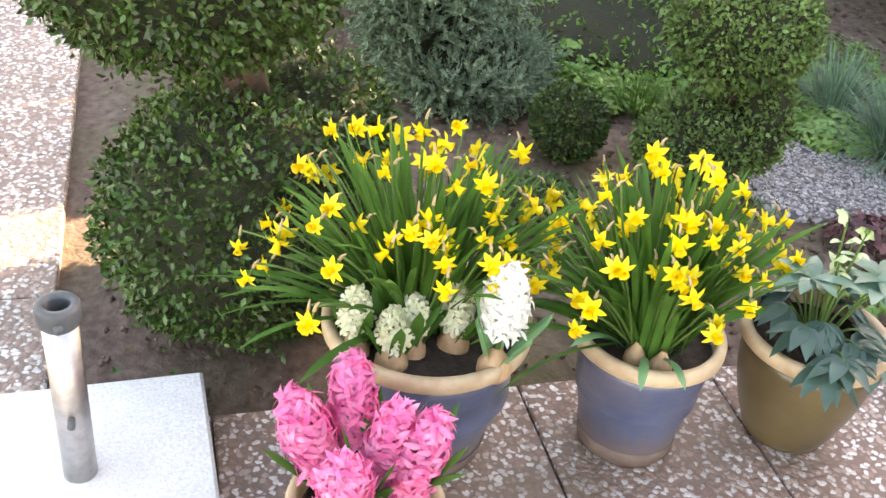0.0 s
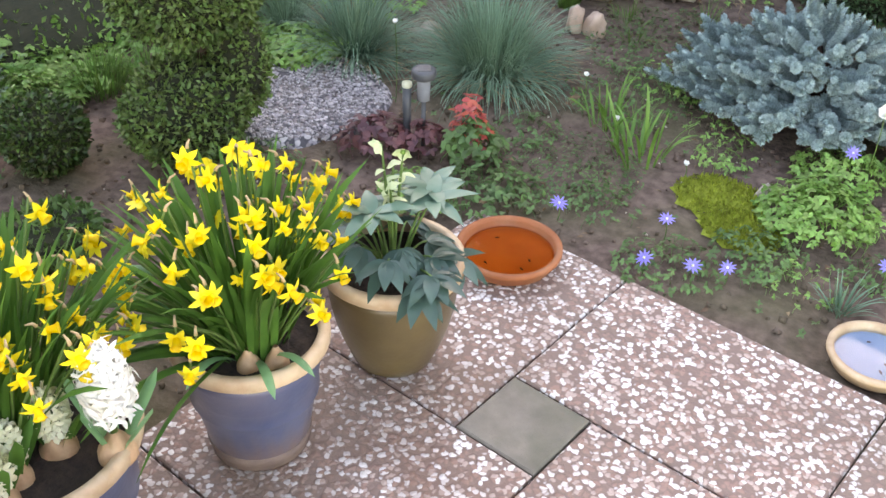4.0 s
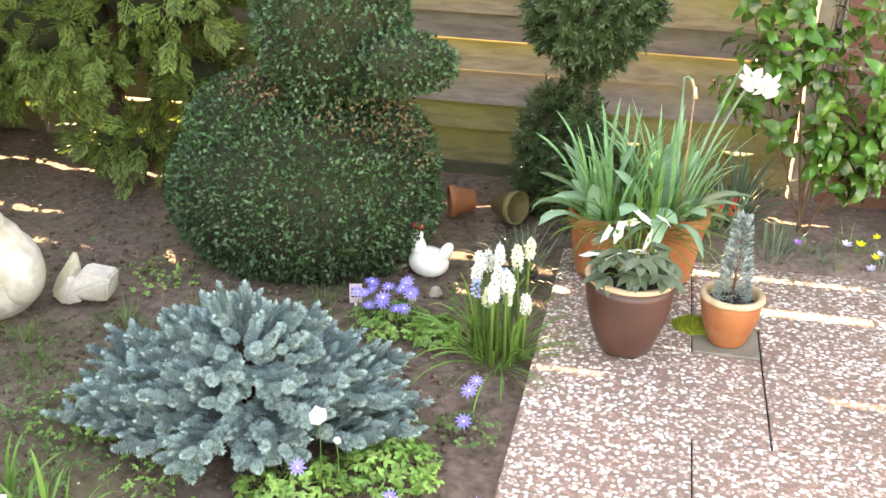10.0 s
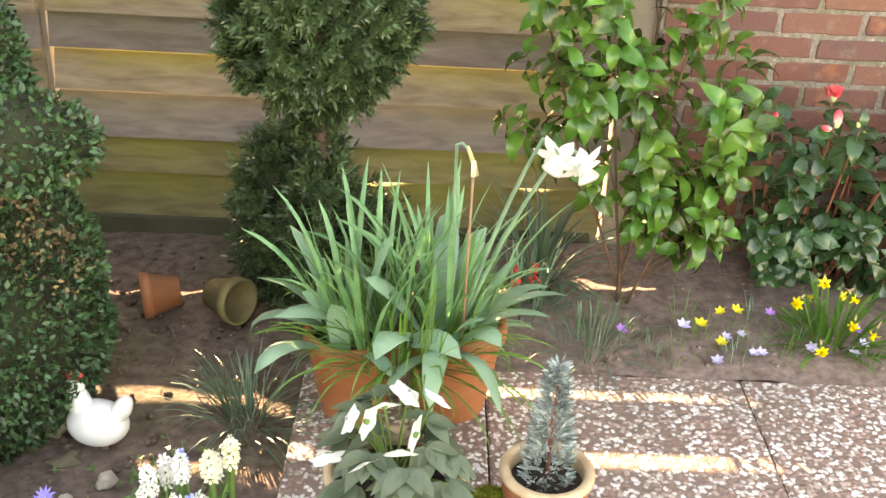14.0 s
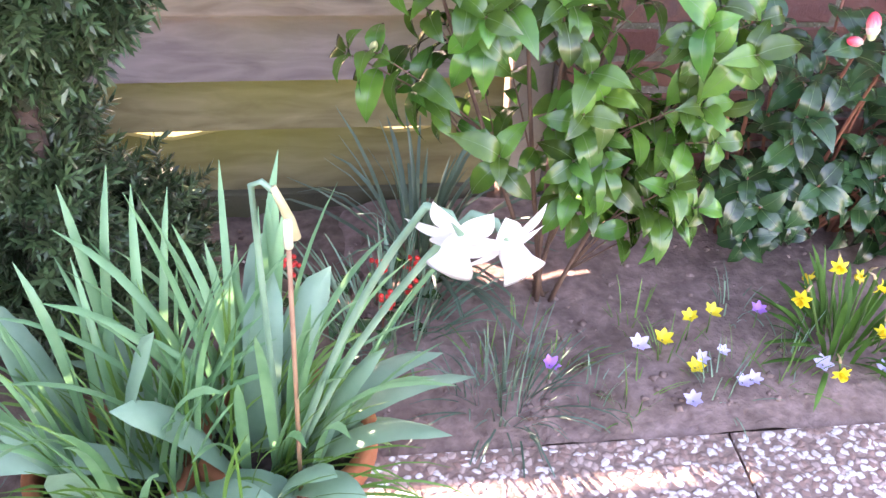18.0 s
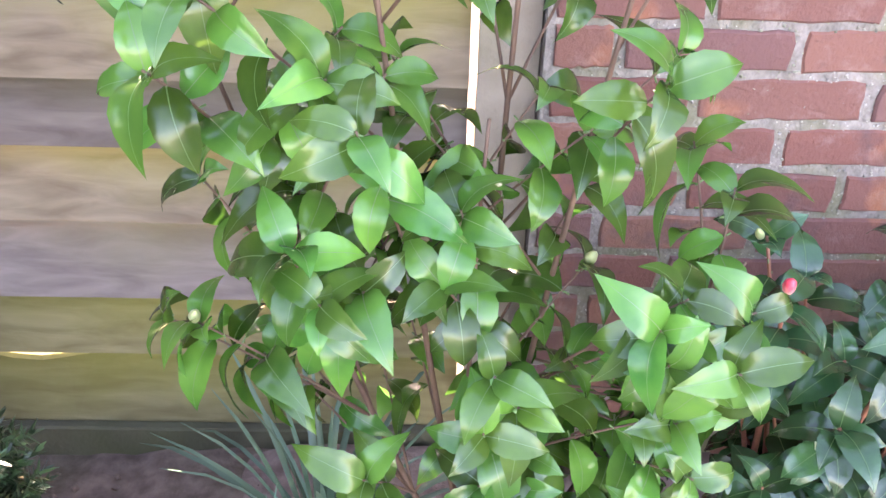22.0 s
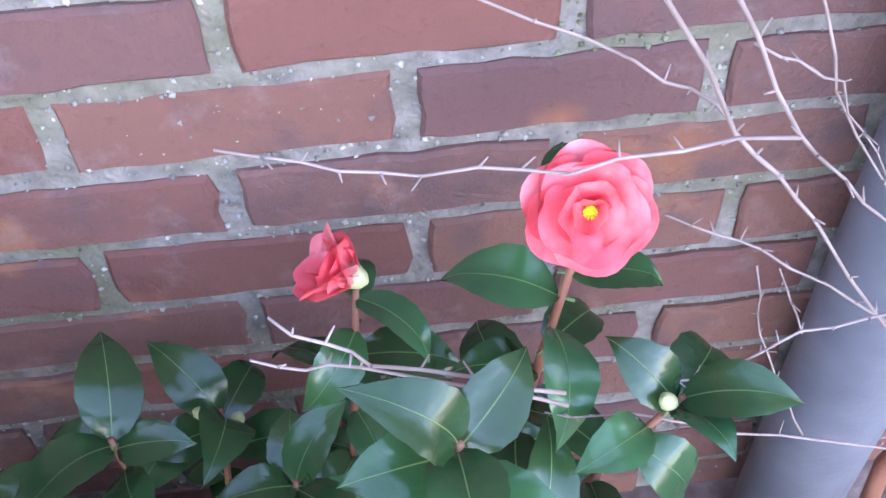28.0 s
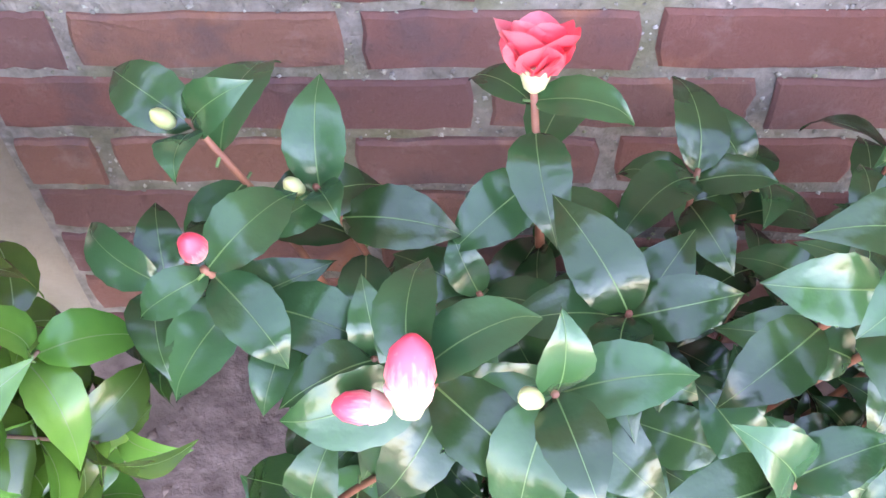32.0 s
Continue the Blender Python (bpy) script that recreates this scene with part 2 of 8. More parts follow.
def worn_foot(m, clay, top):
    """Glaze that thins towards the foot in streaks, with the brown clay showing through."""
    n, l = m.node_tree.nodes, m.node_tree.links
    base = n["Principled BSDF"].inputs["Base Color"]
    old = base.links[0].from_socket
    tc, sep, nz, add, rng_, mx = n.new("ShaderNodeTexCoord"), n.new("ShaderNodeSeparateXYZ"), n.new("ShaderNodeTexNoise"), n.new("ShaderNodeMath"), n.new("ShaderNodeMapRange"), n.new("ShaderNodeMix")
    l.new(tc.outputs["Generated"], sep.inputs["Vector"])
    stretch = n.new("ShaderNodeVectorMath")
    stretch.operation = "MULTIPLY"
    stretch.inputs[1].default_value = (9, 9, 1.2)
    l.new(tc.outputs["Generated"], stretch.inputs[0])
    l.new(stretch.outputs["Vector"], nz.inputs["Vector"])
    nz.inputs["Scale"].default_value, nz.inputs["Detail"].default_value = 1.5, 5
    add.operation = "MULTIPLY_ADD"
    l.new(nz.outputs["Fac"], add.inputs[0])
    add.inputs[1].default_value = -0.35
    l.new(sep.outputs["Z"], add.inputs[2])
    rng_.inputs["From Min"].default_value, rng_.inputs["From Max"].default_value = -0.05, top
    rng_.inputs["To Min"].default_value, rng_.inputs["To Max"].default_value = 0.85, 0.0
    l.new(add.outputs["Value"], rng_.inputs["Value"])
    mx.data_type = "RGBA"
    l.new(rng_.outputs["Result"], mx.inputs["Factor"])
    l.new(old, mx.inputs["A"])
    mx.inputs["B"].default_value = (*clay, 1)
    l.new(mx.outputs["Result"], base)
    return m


def brick_mat(name):
    """Fired brick: a colour of its own for each, dark burnt and orange patches, pale lime bloom, pitted face."""
    m = bpy.data.materials.new(name)
    m.use_nodes = True
    n, l = m.node_tree.nodes, m.node_tree.links
    b = n["Principled BSDF"]
    ge, oi = n.new("ShaderNodeNewGeometry"), n.new("ShaderNodeObjectInfo")

    def noise_fac(scale, detail, rough=0.55):
        t = n.new("ShaderNodeTexNoise")
        t.inputs["Scale"].default_value, t.inputs["Detail"].default_value, t.inputs["Roughness"].default_value = scale, detail, rough
        l.new(ge.outputs["Position"], t.inputs["Vector"])
        return t.outputs["Fac"]

    def span(src, a, c, top):
        r = n.new("ShaderNodeMapRange")
        r.inputs["From Min"].default_value, r.inputs["From Max"].default_value, r.inputs["To Max"].default_value = a, c, top
        l.new(src, r.inputs["Value"])
        return r.outputs["Result"]

    def over(fac, under, colour):
        x = n.new("ShaderNodeMix")
        x.data_type = "RGBA"
        l.new(fac, x.inputs["Factor"])
        l.new(under, x.inputs["A"])
        x.inputs["B"].default_value = (*colour, 1)
        return x.outputs["Result"]

    base = n.new("ShaderNodeValToRGB")
    e = base.color_ramp.elements
    e[0].position, e[0].color = 0.0, (0.160, 0.066, 0.054, 1)
    e[1].position, e[1].color = 0.86, (0.215, 0.098, 0.074, 1)
    for q, c in [(0.2, (0.205, 0.084, 0.064, 1)), (0.4, (0.160, 0.080, 0.072, 1)), (0.6, (0.225, 0.104, 0.074, 1)), (0.8, (0.175, 0.078, 0.064, 1))]:
        e.new(q).color = c
    l.new(oi.outputs["Random"], base.inputs["Fac"])
    grain = noise_fac(120, 6, 0.7)
    out = over(span(noise_fac(14, 4), 0.56, 0.70, 0.62), base.outputs["Color"], (0.105, 0.070, 0.070))
    out = over(span(noise_fac(11, 3, 0.4), 0.63, 0.72, 0.6), out, (0.36, 0.135, 0.062))
    out = over(span(noise_fac(22, 7, 0.7), 0.55, 0.76, 0.45), out, (0.30, 0.215, 0.19))
    out = over(span(grain, 0.60, 0.78, 0.7), out, (0.085, 0.045, 0.038))
    l.new(out, b.inputs["Base Color"])
    b.inputs["Roughness"].default_value, b.inputs["Specular IOR Level"].default_value = 0.88, 0.25
    bp = n.new("ShaderNodeBump")
    bp.inputs["Strength"].default_value, bp.inputs["Distance"].default_value = 0.9, 0.004
    l.new(grain, bp.inputs["Height"])
    l.new(bp.outputs["Normal"], b.inputs["Normal"])
    return m


SOIL = mat("soil", (0.080, 0.050, 0.037), (0.205, 0.138, 0.105), 34, 0.95, 1.0, 90, c3=(0.08, 0.085, 0.03), c3scale=2.5, c3amount=0.55)
POTSOIL = mat("potting_soil", (0.018, 0.012, 0.009), (0.055, 0.035, 0.025), 60, 0.95, 1.0, 150)
AGG = aggregate_mat("exposed_aggregate", (0.235, 0.155, 0.125), [(0.74, 0.68, 0.63), (0.50, 0.37, 0.31), (0.84, 0.80, 0.76), (0.33, 0.20, 0.155)], 88.0, 0.46,
                    [((-0.66, -0.80), 0.42, (0.20, 0.105, 0.07), 0.40), ((-0.72, -0.98), 0.30, (0.15, 0.10, 0.07), 0.50), ((-0.55, -1.15), 0.36, (0.17, 0.125, 0.075), 0.40), ((-0.70, -0.48), 0.30, (0.18, 0.115, 0.08), 0.40)])
GRAVEL = aggregate_mat("grey_gravel", (0.07, 0.065, 0.07), [(0.46, 0.42, 0.41), (0.33, 0.30, 0.31), (0.56, 0.52, 0.50), (0.25, 0.21, 0.20)], 70, 0.5)
CONCRETE = mat("grey_concrete", (0.19, 0.165, 0.13), (0.28, 0.245, 0.195), 18, 0.85, 0.5, 220, c3=(0.11, 0.11, 0.07), c3scale=6, c3amount=0.6)
PALECON = mat("pale_concrete", (0.60, 0.59, 0.575), (0.84, 0.83, 0.81), 170, 0.8, 0.4, 250, c3=(0.55, 0.53, 0.49), c3scale=5, c3amount=0.5)
STEEL = mat("brushed_steel", (0.40, 0.385, 0.38), (0.55, 0.53, 0.52), 60, 0.42, 0.05, 400, metal=1.0)
DARKPL = mat("dark_grey_plastic", (0.06, 0.065, 0.07), (0.09, 0.095, 0.10), 40, 0.45, 0.1, 300)
PIPE = mat("grey_pvc", (0.13, 0.13, 0.15), (0.17, 0.17, 0.19), 25, 0.42, 0.1, 200)
# yellower boards hold sun glow in their colour besides algae; the others stay greyer
FENCEW = board_mat("tan_weathered_board", (0.16, 0.115, 0.075), (0.27, 0.205, 0.14), (0.25, 0.22, 0.035))
FENCEG = board_mat("sunlit_algae_board", (0.15, 0.12, 0.055), (0.24, 0.20, 0.10), (0.20, 0.19, 0.03))
FENCEL = board_mat("lilac_grey_board", (0.15, 0.115, 0.10), (0.25, 0.20, 0.175), (0.20, 0.175, 0.09))
POSTW = mat("post_wood", (0.22, 0.175, 0.13), (0.32, 0.26, 0.20), 14, 0.85, 0.4, 160, c3=(0.19, 0.18, 0.08), c3amount=0.5)
BRICK = brick_mat("old_red_brick")
MORTAR = mat("mortar", (0.150, 0.128, 0.108), (0.295, 0.255, 0.22), 70, 0.95, 1.0, 170, c3=(0.13, 0.13, 0.055), c3scale=9, c3amount=0.7)
TERRA = mat("terracotta", (0.285, 0.083, 0.029), (0.39, 0.125, 0.048), 14, 0.75, 0.25, 180, c3=(0.44, 0.26, 0.16), c3scale=8, c3amount=0.3)
TERRAIN = mat("wet_terracotta", (0.525, 0.169, 0.032), (0.650, 0.230, 0.051), 14, 0.35, 0.1, 180)
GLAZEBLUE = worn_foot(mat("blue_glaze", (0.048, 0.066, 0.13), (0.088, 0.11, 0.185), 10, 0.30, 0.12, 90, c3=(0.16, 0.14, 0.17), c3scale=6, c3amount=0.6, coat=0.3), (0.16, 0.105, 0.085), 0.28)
GLAZEOLIVE = mat("olive_glaze", (0.085, 0.058, 0.026), (0.14, 0.098, 0.043), 10, 0.35, 0.12, 90, c3=(0.10, 0.06, 0.025), c3scale=6, c3amount=0.6, coat=0.2)
GLAZEBROWN = mat("brown_glaze", (0.070, 0.028, 0.022), (0.11, 0.046, 0.034), 12, 0.40, 0.12, 90, c3=(0.05, 0.024, 0.02), c3scale=6, c3amount=0.6)
RIM = mat("sandy_rim", (0.48, 0.33, 0.20), (0.62, 0.46, 0.30), 30, 0.55, 0.2, 150, c3=(0.36, 0.21, 0.11), c3scale=14, c3amount=0.6)
LEAF_DAFF = mat("daffodil_leaf", (0.035, 0.115, 0.018), (0.080, 0.20, 0.035), 12, 0.6, 0.05, 90, island=0.35, trans=0.22, spec=0.25)
LEAF_TULIP = mat("tulip_leaf", (0.15, 0.29, 0.18), (0.26, 0.43, 0.28), 14, 0.42, 0.08, 90, island=0.2, trans=0.2)
LEAF_BOX = mat("box_leaf", (0.020, 0.056, 0.010), (0.064, 0.128, 0.024), 16, 0.42, 0.0, 90, island=0.6, trans=0.15, c3=(0.08, 0.075, 0.03), c3scale=9, c3amount=0.2)
LEAF_BOXD = mat("dark_box_leaf", (0.015, 0.055, 0.020), (0.056, 0.138, 0.050), 16, 0.38, 0.0, 90, island=0.55, trans=0.15)
# solid filler inside foliage, its near-black colour standing in for the inner shade
CORE = mat("shaded_core", (0.012, 0.018, 0.006), (0.03, 0.03, 0.012), 30, 0.95, 0.8, 60)
NEEDLE_BLUE = mat("blue_spruce_needle", (0.20, 0.305, 0.295), (0.37, 0.49, 0.475), 12, 0.6, 0.0, 90, island=0.3)
NEEDLE_YEW = mat("yew_needle", (0.020, 0.048, 0.020), (0.068, 0.118, 0.045), 14, 0.35, 0.0, 90, island=0.5)
NEEDLE_THUJA = mat("thuja_spray", (0.078, 0.132, 0.031), (0.168, 0.248, 0.061), 8, 0.55, 0.0, 90, island=0.6, trans=0.35)
NEEDLE_JUN = mat("juniper_needle", (0.12, 0.19, 0.12), (0.23, 0.32, 0.21), 8, 0.6, 0.0, 90, island=0.4)
LEAF_FESC = mat("fescue_blade", (0.085, 0.185, 0.115), (0.20, 0.33, 0.21), 6, 0.6, 0.0, 90, island=0.4, trans=0.1)
LEAF_GRASS = mat("grass_blade", (0.065, 0.17, 0.025), (0.13, 0.27, 0.05), 6, 0.5, 0.0, 90, island=0.35, trans=0.2)
LEAF_DARKGRASS = mat("sedge_blade", (0.06, 0.12, 0.075), (0.125, 0.205, 0.14), 6, 0.45, 0.0, 90, island=0.35, trans=0.1)
LEAF_CAML = mat("light_camellia_leaf", (0.030, 0.105, 0.016), (0.100, 0.222, 0.034), 14, 0.21, 0.22, 35, rand=0.5, trans=0.24, spec=0.55, c3=(0.025, 0.095, 0.022), c3scale=9, c3amount=0.35)
LEAF_CAMD = mat("dark_camellia_leaf", (0.013, 0.050, 0.016), (0.032, 0.092, 0.029), 12, 0.21, 0.38, 40, rand=0.4, trans=0.05, spec=0.55)
LEAF_HELL = mat("hellebore_leaf", (0.026, 0.066, 0.052), (0.065, 0.125, 0.095), 14, 0.32, 0.05, 60, island=0.25, trans=0.08)
LEAF_HERB = mat("herb_leaf", (0.095, 0.235, 0.040), (0.225, 0.40, 0.095), 12, 0.45, 0.0, 60, island=0.35, trans=0.25)
LEAF_HERBD = mat("dark_herb_leaf", (0.05, 0.12, 0.03), (0.10, 0.19, 0.05), 12, 0.5, 0.0, 60, island=0.35, trans=0.15)
MOSS = mat("moss", (0.20, 0.25, 0.025), (0.36, 0.41, 0.05), 50, 0.95, 1.0, 160, island=0.3, trans=0.15)
RIBM = mat("leaf_midrib", (0.06, 0.13, 0.035), (0.11, 0.20, 0.06), 20, 0.4, 0.0)
STEM = mat("green_stem", (0.065, 0.14, 0.03), (0.11, 0.20, 0.05), 20, 0.5, 0.0, trans=0.1)
TWIG = mat("red_brown_twig", (0.19, 0.06, 0.035), (0.30, 0.12, 0.065), 30, 0.6, 0.3, 120)
DRYTWIG = mat("dry_twig", (0.21, 0.145, 0.125), (0.36, 0.27, 0.24), 40, 0.75, 0.3, 150)
BARK = mat("bark", (0.055, 0.032, 0.022), (0.11, 0.062, 0.042), 25, 0.9, 1.0, 70)
YELLOW = mat("daffodil_petal", (0.90, 0.72, 0.025), (0.95, 0.80, 0.06), 40, 0.5, 0.05, 90, rand=0.07, trans=0.25)
ORANGE = mat("daffodil_trumpet", (0.88, 0.61, 0.012), (0.94, 0.69, 0.022), 40, 0.5, 0.05, 90, rand=0.07, trans=0.25)
WHITE = mat("white_petal", (0.82, 0.82, 0.76), (0.88, 0.88, 0.84), 40, 0.5, 0.05, 90, trans=0.3)
CREAM = mat("cream_petal", (0.78, 0.77, 0.52), (0.86, 0.85, 0.66), 40, 0.5, 0.05, 90, trans=0.3)
PINK = mat("pink_petal", (0.80, 0.10, 0.32), (0.92, 0.34, 0.55), 45, 0.45, 0.05, 90, island=0.22, trans=0.3)
VIOLET = mat("violet_petal", (0.24, 0.20, 0.70), (0.36, 0.32, 0.82), 40, 0.5, 0.05, 90, rand=0.1, trans=0.3)
LILAC = mat("lilac_petal", (0.55, 0.50, 0.78), (0.70, 0.66, 0.86), 40, 0.5, 0.05, 90, rand=0.1, trans=0.3)
PURPLE = mat("crocus_purple_petal", (0.42, 0.16, 0.60), (0.55, 0.28, 0.72), 40, 0.5, 0.0, 90, trans=0.3)
MUSCARI = mat("muscari_blue", (0.25, 0.33, 0.70), (0.40, 0.48, 0.82), 40, 0.5, 0.0, 90, trans=0.2)
RED = mat("camellia_red_petal", (0.86, 0.075, 0.100), (0.94, 0.23, 0.25), 25, 0.5, 0.05, 90, trans=0.3, c3=(0.95, 0.55, 0.53), c3scale=38, c3amount=0.45)
BERRY = mat("red_berry", (0.70, 0.025, 0.018), (0.80, 0.05, 0.035), 30, 0.3, 0.0)
BULB = mat("papery_bulb_skin", (0.40, 0.22, 0.11), (0.60, 0.38, 0.22), 50, 0.6, 0.3, 100)
TAN = mat("dry_sheath", (0.36, 0.24, 0.12), (0.52, 0.37, 0.21), 40, 0.7, 0.1)
CERAMIC = mat("white_ceramic", (0.44, 0.38, 0.31), (0.66, 0.60, 0.53), 26, 0.6, 0.6, 70, c3=(0.28, 0.25, 0.10), c3scale=7, c3amount=0.85)
CLAYORANGE = mat("orange_clay", (0.55, 0.27, 0.10), (0.66, 0.36, 0.15), 20, 0.7, 0.3, 120)
STONE = mat("pale_stone", (0.34, 0.29, 0.23), (0.52, 0.46, 0.38), 18, 0.85, 0.6, 110, c3=(0.24, 0.20, 0.12), c3scale=7, c3amount=0.6)
PEDESTAL = mat("sandstone_block", (0.125, 0.10, 0.062), (0.20, 0.16, 0.105), 12, 0.9, 0.7, 120, rand=0.2, c3=(0.10, 0.105, 0.045), c3scale=5, c3amount=0.5)
EYE = mat("dark_eye", (0.012, 0.010, 0.010), (0.02, 0.017, 0.015), 30, 0.3, 0.0)
BEAK = mat("faded_beak", (0.36, 0.19, 0.13), (0.50, 0.29, 0.21), 30, 0.6, 0.1)
REDPAINT = mat("red_paint", (0.50, 0.04, 0.03), (0.60, 0.07, 0.05), 30, 0.5, 0.0)
REDLEAF = mat("heuchera_leaf", (0.085, 0.025, 0.03), (0.16, 0.05, 0.05), 14, 0.45, 0.1, 60, island=0.35, trans=0.1)
REDTIP = mat("red_shoot_leaf", (0.40, 0.05, 0.04), (0.52, 0.10, 0.07), 14, 0.4, 0.0, 60, island=0.3, trans=0.2)
WATERBLUE = mat("blue_glazed_dish", (0.24, 0.36, 0.52), (0.34, 0.46, 0.60), 12, 0.25, 0.05, 90)
LAMPGLASS = mat("frosted_lens", (0.26, 0.28, 0.30), (0.36, 0.38, 0.40), 20, 0.15, 0.0)


def water_mat(name="clear_water", tint=(0.9, 0.95, 1.0)):
    m = bpy.data.materials.new(name)
    m.use_nodes = True
    b = m.node_tree.nodes["Principled BSDF"]
    b.inputs["Base Color"].default_value = (*tint, 1)
    b.inputs["Roughness"].default_value, b.inputs["IOR"].default_value = 0.02, 1.33
    b.inputs["Transmission Weight"].default_value = 1.0
    return m


WATER = water_mat()
REDWATER = water_mat("red_brown_water", (0.80, 0.36, 0.14))


LEAF_DAFFG = mat("grey_daffodil_leaf", (0.090, 0.255, 0.105), (0.215, 0.44, 0.205), 12, 0.36, 0.05, 90, island=0.4, trans=0.28)
# sandy wall-bed soil; stronger light on that bed is put into its paler colour
LITSOIL = mat("pale_lit_soil", (0.155, 0.10, 0.08), (0.30, 0.208, 0.175), 45, 0.95, 1.0, 90, c3=(0.10, 0.065, 0.046), c3scale=9, c3amount=0.75)
BUDCREAM = mat("pink_cream_bud_scale", (0.82, 0.30, 0.28), (0.84, 0.70, 0.55), 70, 0.45, 0.05, 90, trans=0.2)


# ---- building helpers ----
class Geo:
    """Vertices and faces gathered for one mesh, with a material slot for each face."""

    def __init__(self):
        self.v, self.f, self.s = [], [], []

    def add(self, verts, faces, slot=0):
        k = len(self.v)
        self.v.extend(tuple(p) for p in verts)
        self.f.extend(tuple(i + k for i in q) for q in faces)
        self.s.extend([slot] * len(faces))

    def mesh(self, name, mats, smooth=True):
        me = bpy.data.meshes.new(name)
        me.from_pydata(self.v, [], self.f)
        for m in mats:
            me.materials.append(m)
        if len(mats) > 1:
            me.polygons.foreach_set("material_index", self.s)
        if smooth:
            me.polygons.foreach_set("use_smooth", [True] * len(me.polygons))
        me.update()
        return me


def bake(name, proto, mats4, materials, smooth=False):
    """One mesh of many copies of a small form; proto is (verts, faces), mats4 an array of 4 x 4 poses."""
    pv, pf = np.array(proto[0], float), proto[1]
    M = np.array(mats4, float)
    v = (np.einsum("nij,kj->nki", M[:, :3, :3], pv) + M[:, None, :3, 3]).reshape(-1, 3)
    me = bpy.data.meshes.new(name)
    k, n = len(pv), len(M)
    loops = np.concatenate([np.array(q) for q in pf])
    sizes = np.array([len(q) for q in pf])
    me.vertices.add(k * n)
    me.vertices.foreach_set("co", v.ravel())
    me.loops.add(len(loops) * n)
    me.loops.foreach_set("vertex_index", (loops[None, :] + k * np.arange(n)[:, None]).ravel())
    me.polygons.add(len(pf) * n)
    allsizes = np.tile(sizes, n)
    me.polygons.foreach_set("loop_start", np.concatenate([[0], np.cumsum(allsizes)[:-1]]))
    me.polygons.foreach_set("loop_total", allsizes)
    for m in materials:
        me.materials.append(m)
    me.update(calc_edges=True)
    if smooth:
        me.polygons.foreach_set("use_smooth", np.ones(len(me.polygons), bool))
    return me


def part(name, me, parent, label="", m=None):
    """Links a mesh as one part of a thing."""
    ob = new(name, me)
    ob.parent = parent
    if m is not None:
        ob.matrix_basis = m
    if label:
        ob["label"] = label
    return ob


def thing(name, x, y, z, label, category, group="", rz=0.0, kind=""):
    ob = new(name)
    ob.empty_display_size = 0.05
    ob.matrix_basis = pose(x, y, z, 0, 0, rz)
    return tagged(ob, label, category, group, kind)


def frame_of(normal, spin=0.0, scale=1.0, at=(0, 0, 0)):
    """A pose whose z points along normal."""
    q = Vector(normal).to_track_quat("Z", "Y").to_matrix().to_4x4()
    return Matrix.Translation(at) @ q @ Matrix.Rotation(spin, 4, "Z") @ Matrix.Scale(scale, 4)


def poses(points, normals, spins, scales, tilt=0.0, rng=None):
    """Many poses at once: z along the jittered normals."""
    nrm = np.array(normals, float)
    if tilt:
        nrm = nrm + rng.normal(0, tilt, nrm.shape)
    nrm /= np.linalg.norm(nrm, axis=1, keepdims=True) + 1e-9
    ref = np.where(np.abs(nrm[:, 2:3]) < 0.9, [[0, 0, 1.0]], [[1.0, 0, 0]])
    a = np.cross(ref, nrm)
    a /= np.linalg.norm(a, axis=1, keepdims=True)
    b = np.cross(nrm, a)
    c, s = np.cos(spins)[:, None], np.sin(spins)[:, None]
    x, y = c * a + s * b, c * b - s * a
    M = np.zeros((len(nrm), 4, 4))
    sc = np.array(scales)[:, None]
    M[:, :3, 0], M[:, :3, 1], M[:, :3, 2], M[:, :3, 3], M[:, 3, 3] = x * sc, y * sc, nrm * sc, points, 1
    return M


def lathe(g, profile, seg=40, slot=0, close=True, wob=0.0):
    """Turns a profile of (radius, height) round z."""
    k = len(profile)
    vs = []
    for i in range(seg):
        a = 2 * math.pi * i / seg
        for r, z in profile:
            rr = r * (1 + wob * math.sin(3 * a + 5 * z))
            vs.append((rr * math.cos(a), rr * math.sin(a), z))
    fs = [(i * k + j, ((i + 1) % seg) * k + j, ((i + 1) % seg) * k + j + 1, i * k + j + 1) for i in range(seg) for j in range(k - 1)]
    g.add(vs, fs, slot)


def tube(g, pts, r0, r1=None, seg=6, slot=0):
    """A round stem along points, tapering."""
    r1 = r0 if r1 is None else r1
    pts = [Vector(p) for p in pts]
    vs, fs = [], []
    for i, p in enumerate(pts):
        d = (pts[min(i + 1, len(pts) - 1)] - pts[max(i - 1, 0)]).normalized()
        q = d.to_track_quat("Z", "Y")
        r = r0 + (r1 - r0) * i / max(1, len(pts) - 1)
        for j in range(seg):
            a = 2 * math.pi * j / seg
            vs.append(p + q @ Vector((r * math.cos(a), r * math.sin(a), 0)))
    for i in range(len(pts) - 1):
        for j in range(seg):
            fs.append((i * seg + j, i * seg + (j + 1) % seg, (i + 1) * seg + (j + 1) % seg, (i + 1) * seg + j))
    fs.append(tuple(reversed(range(seg))))
    fs.append(tuple((len(pts) - 1) * seg + j for j in range(seg)))
    g.add(vs, fs, slot)


def bent(base, top, out, sag=0.0, n=6):
    """Points of a stem from base to top that bows outwards."""
    b, t = Vector(base), Vector(top)
    mid = (b + t) / 2 + Vector(out)
    return [((1 - s) ** 2) * b + 2 * s * (1 - s) * mid + s * s * t for s in [i / n for i in range(n + 1)]]


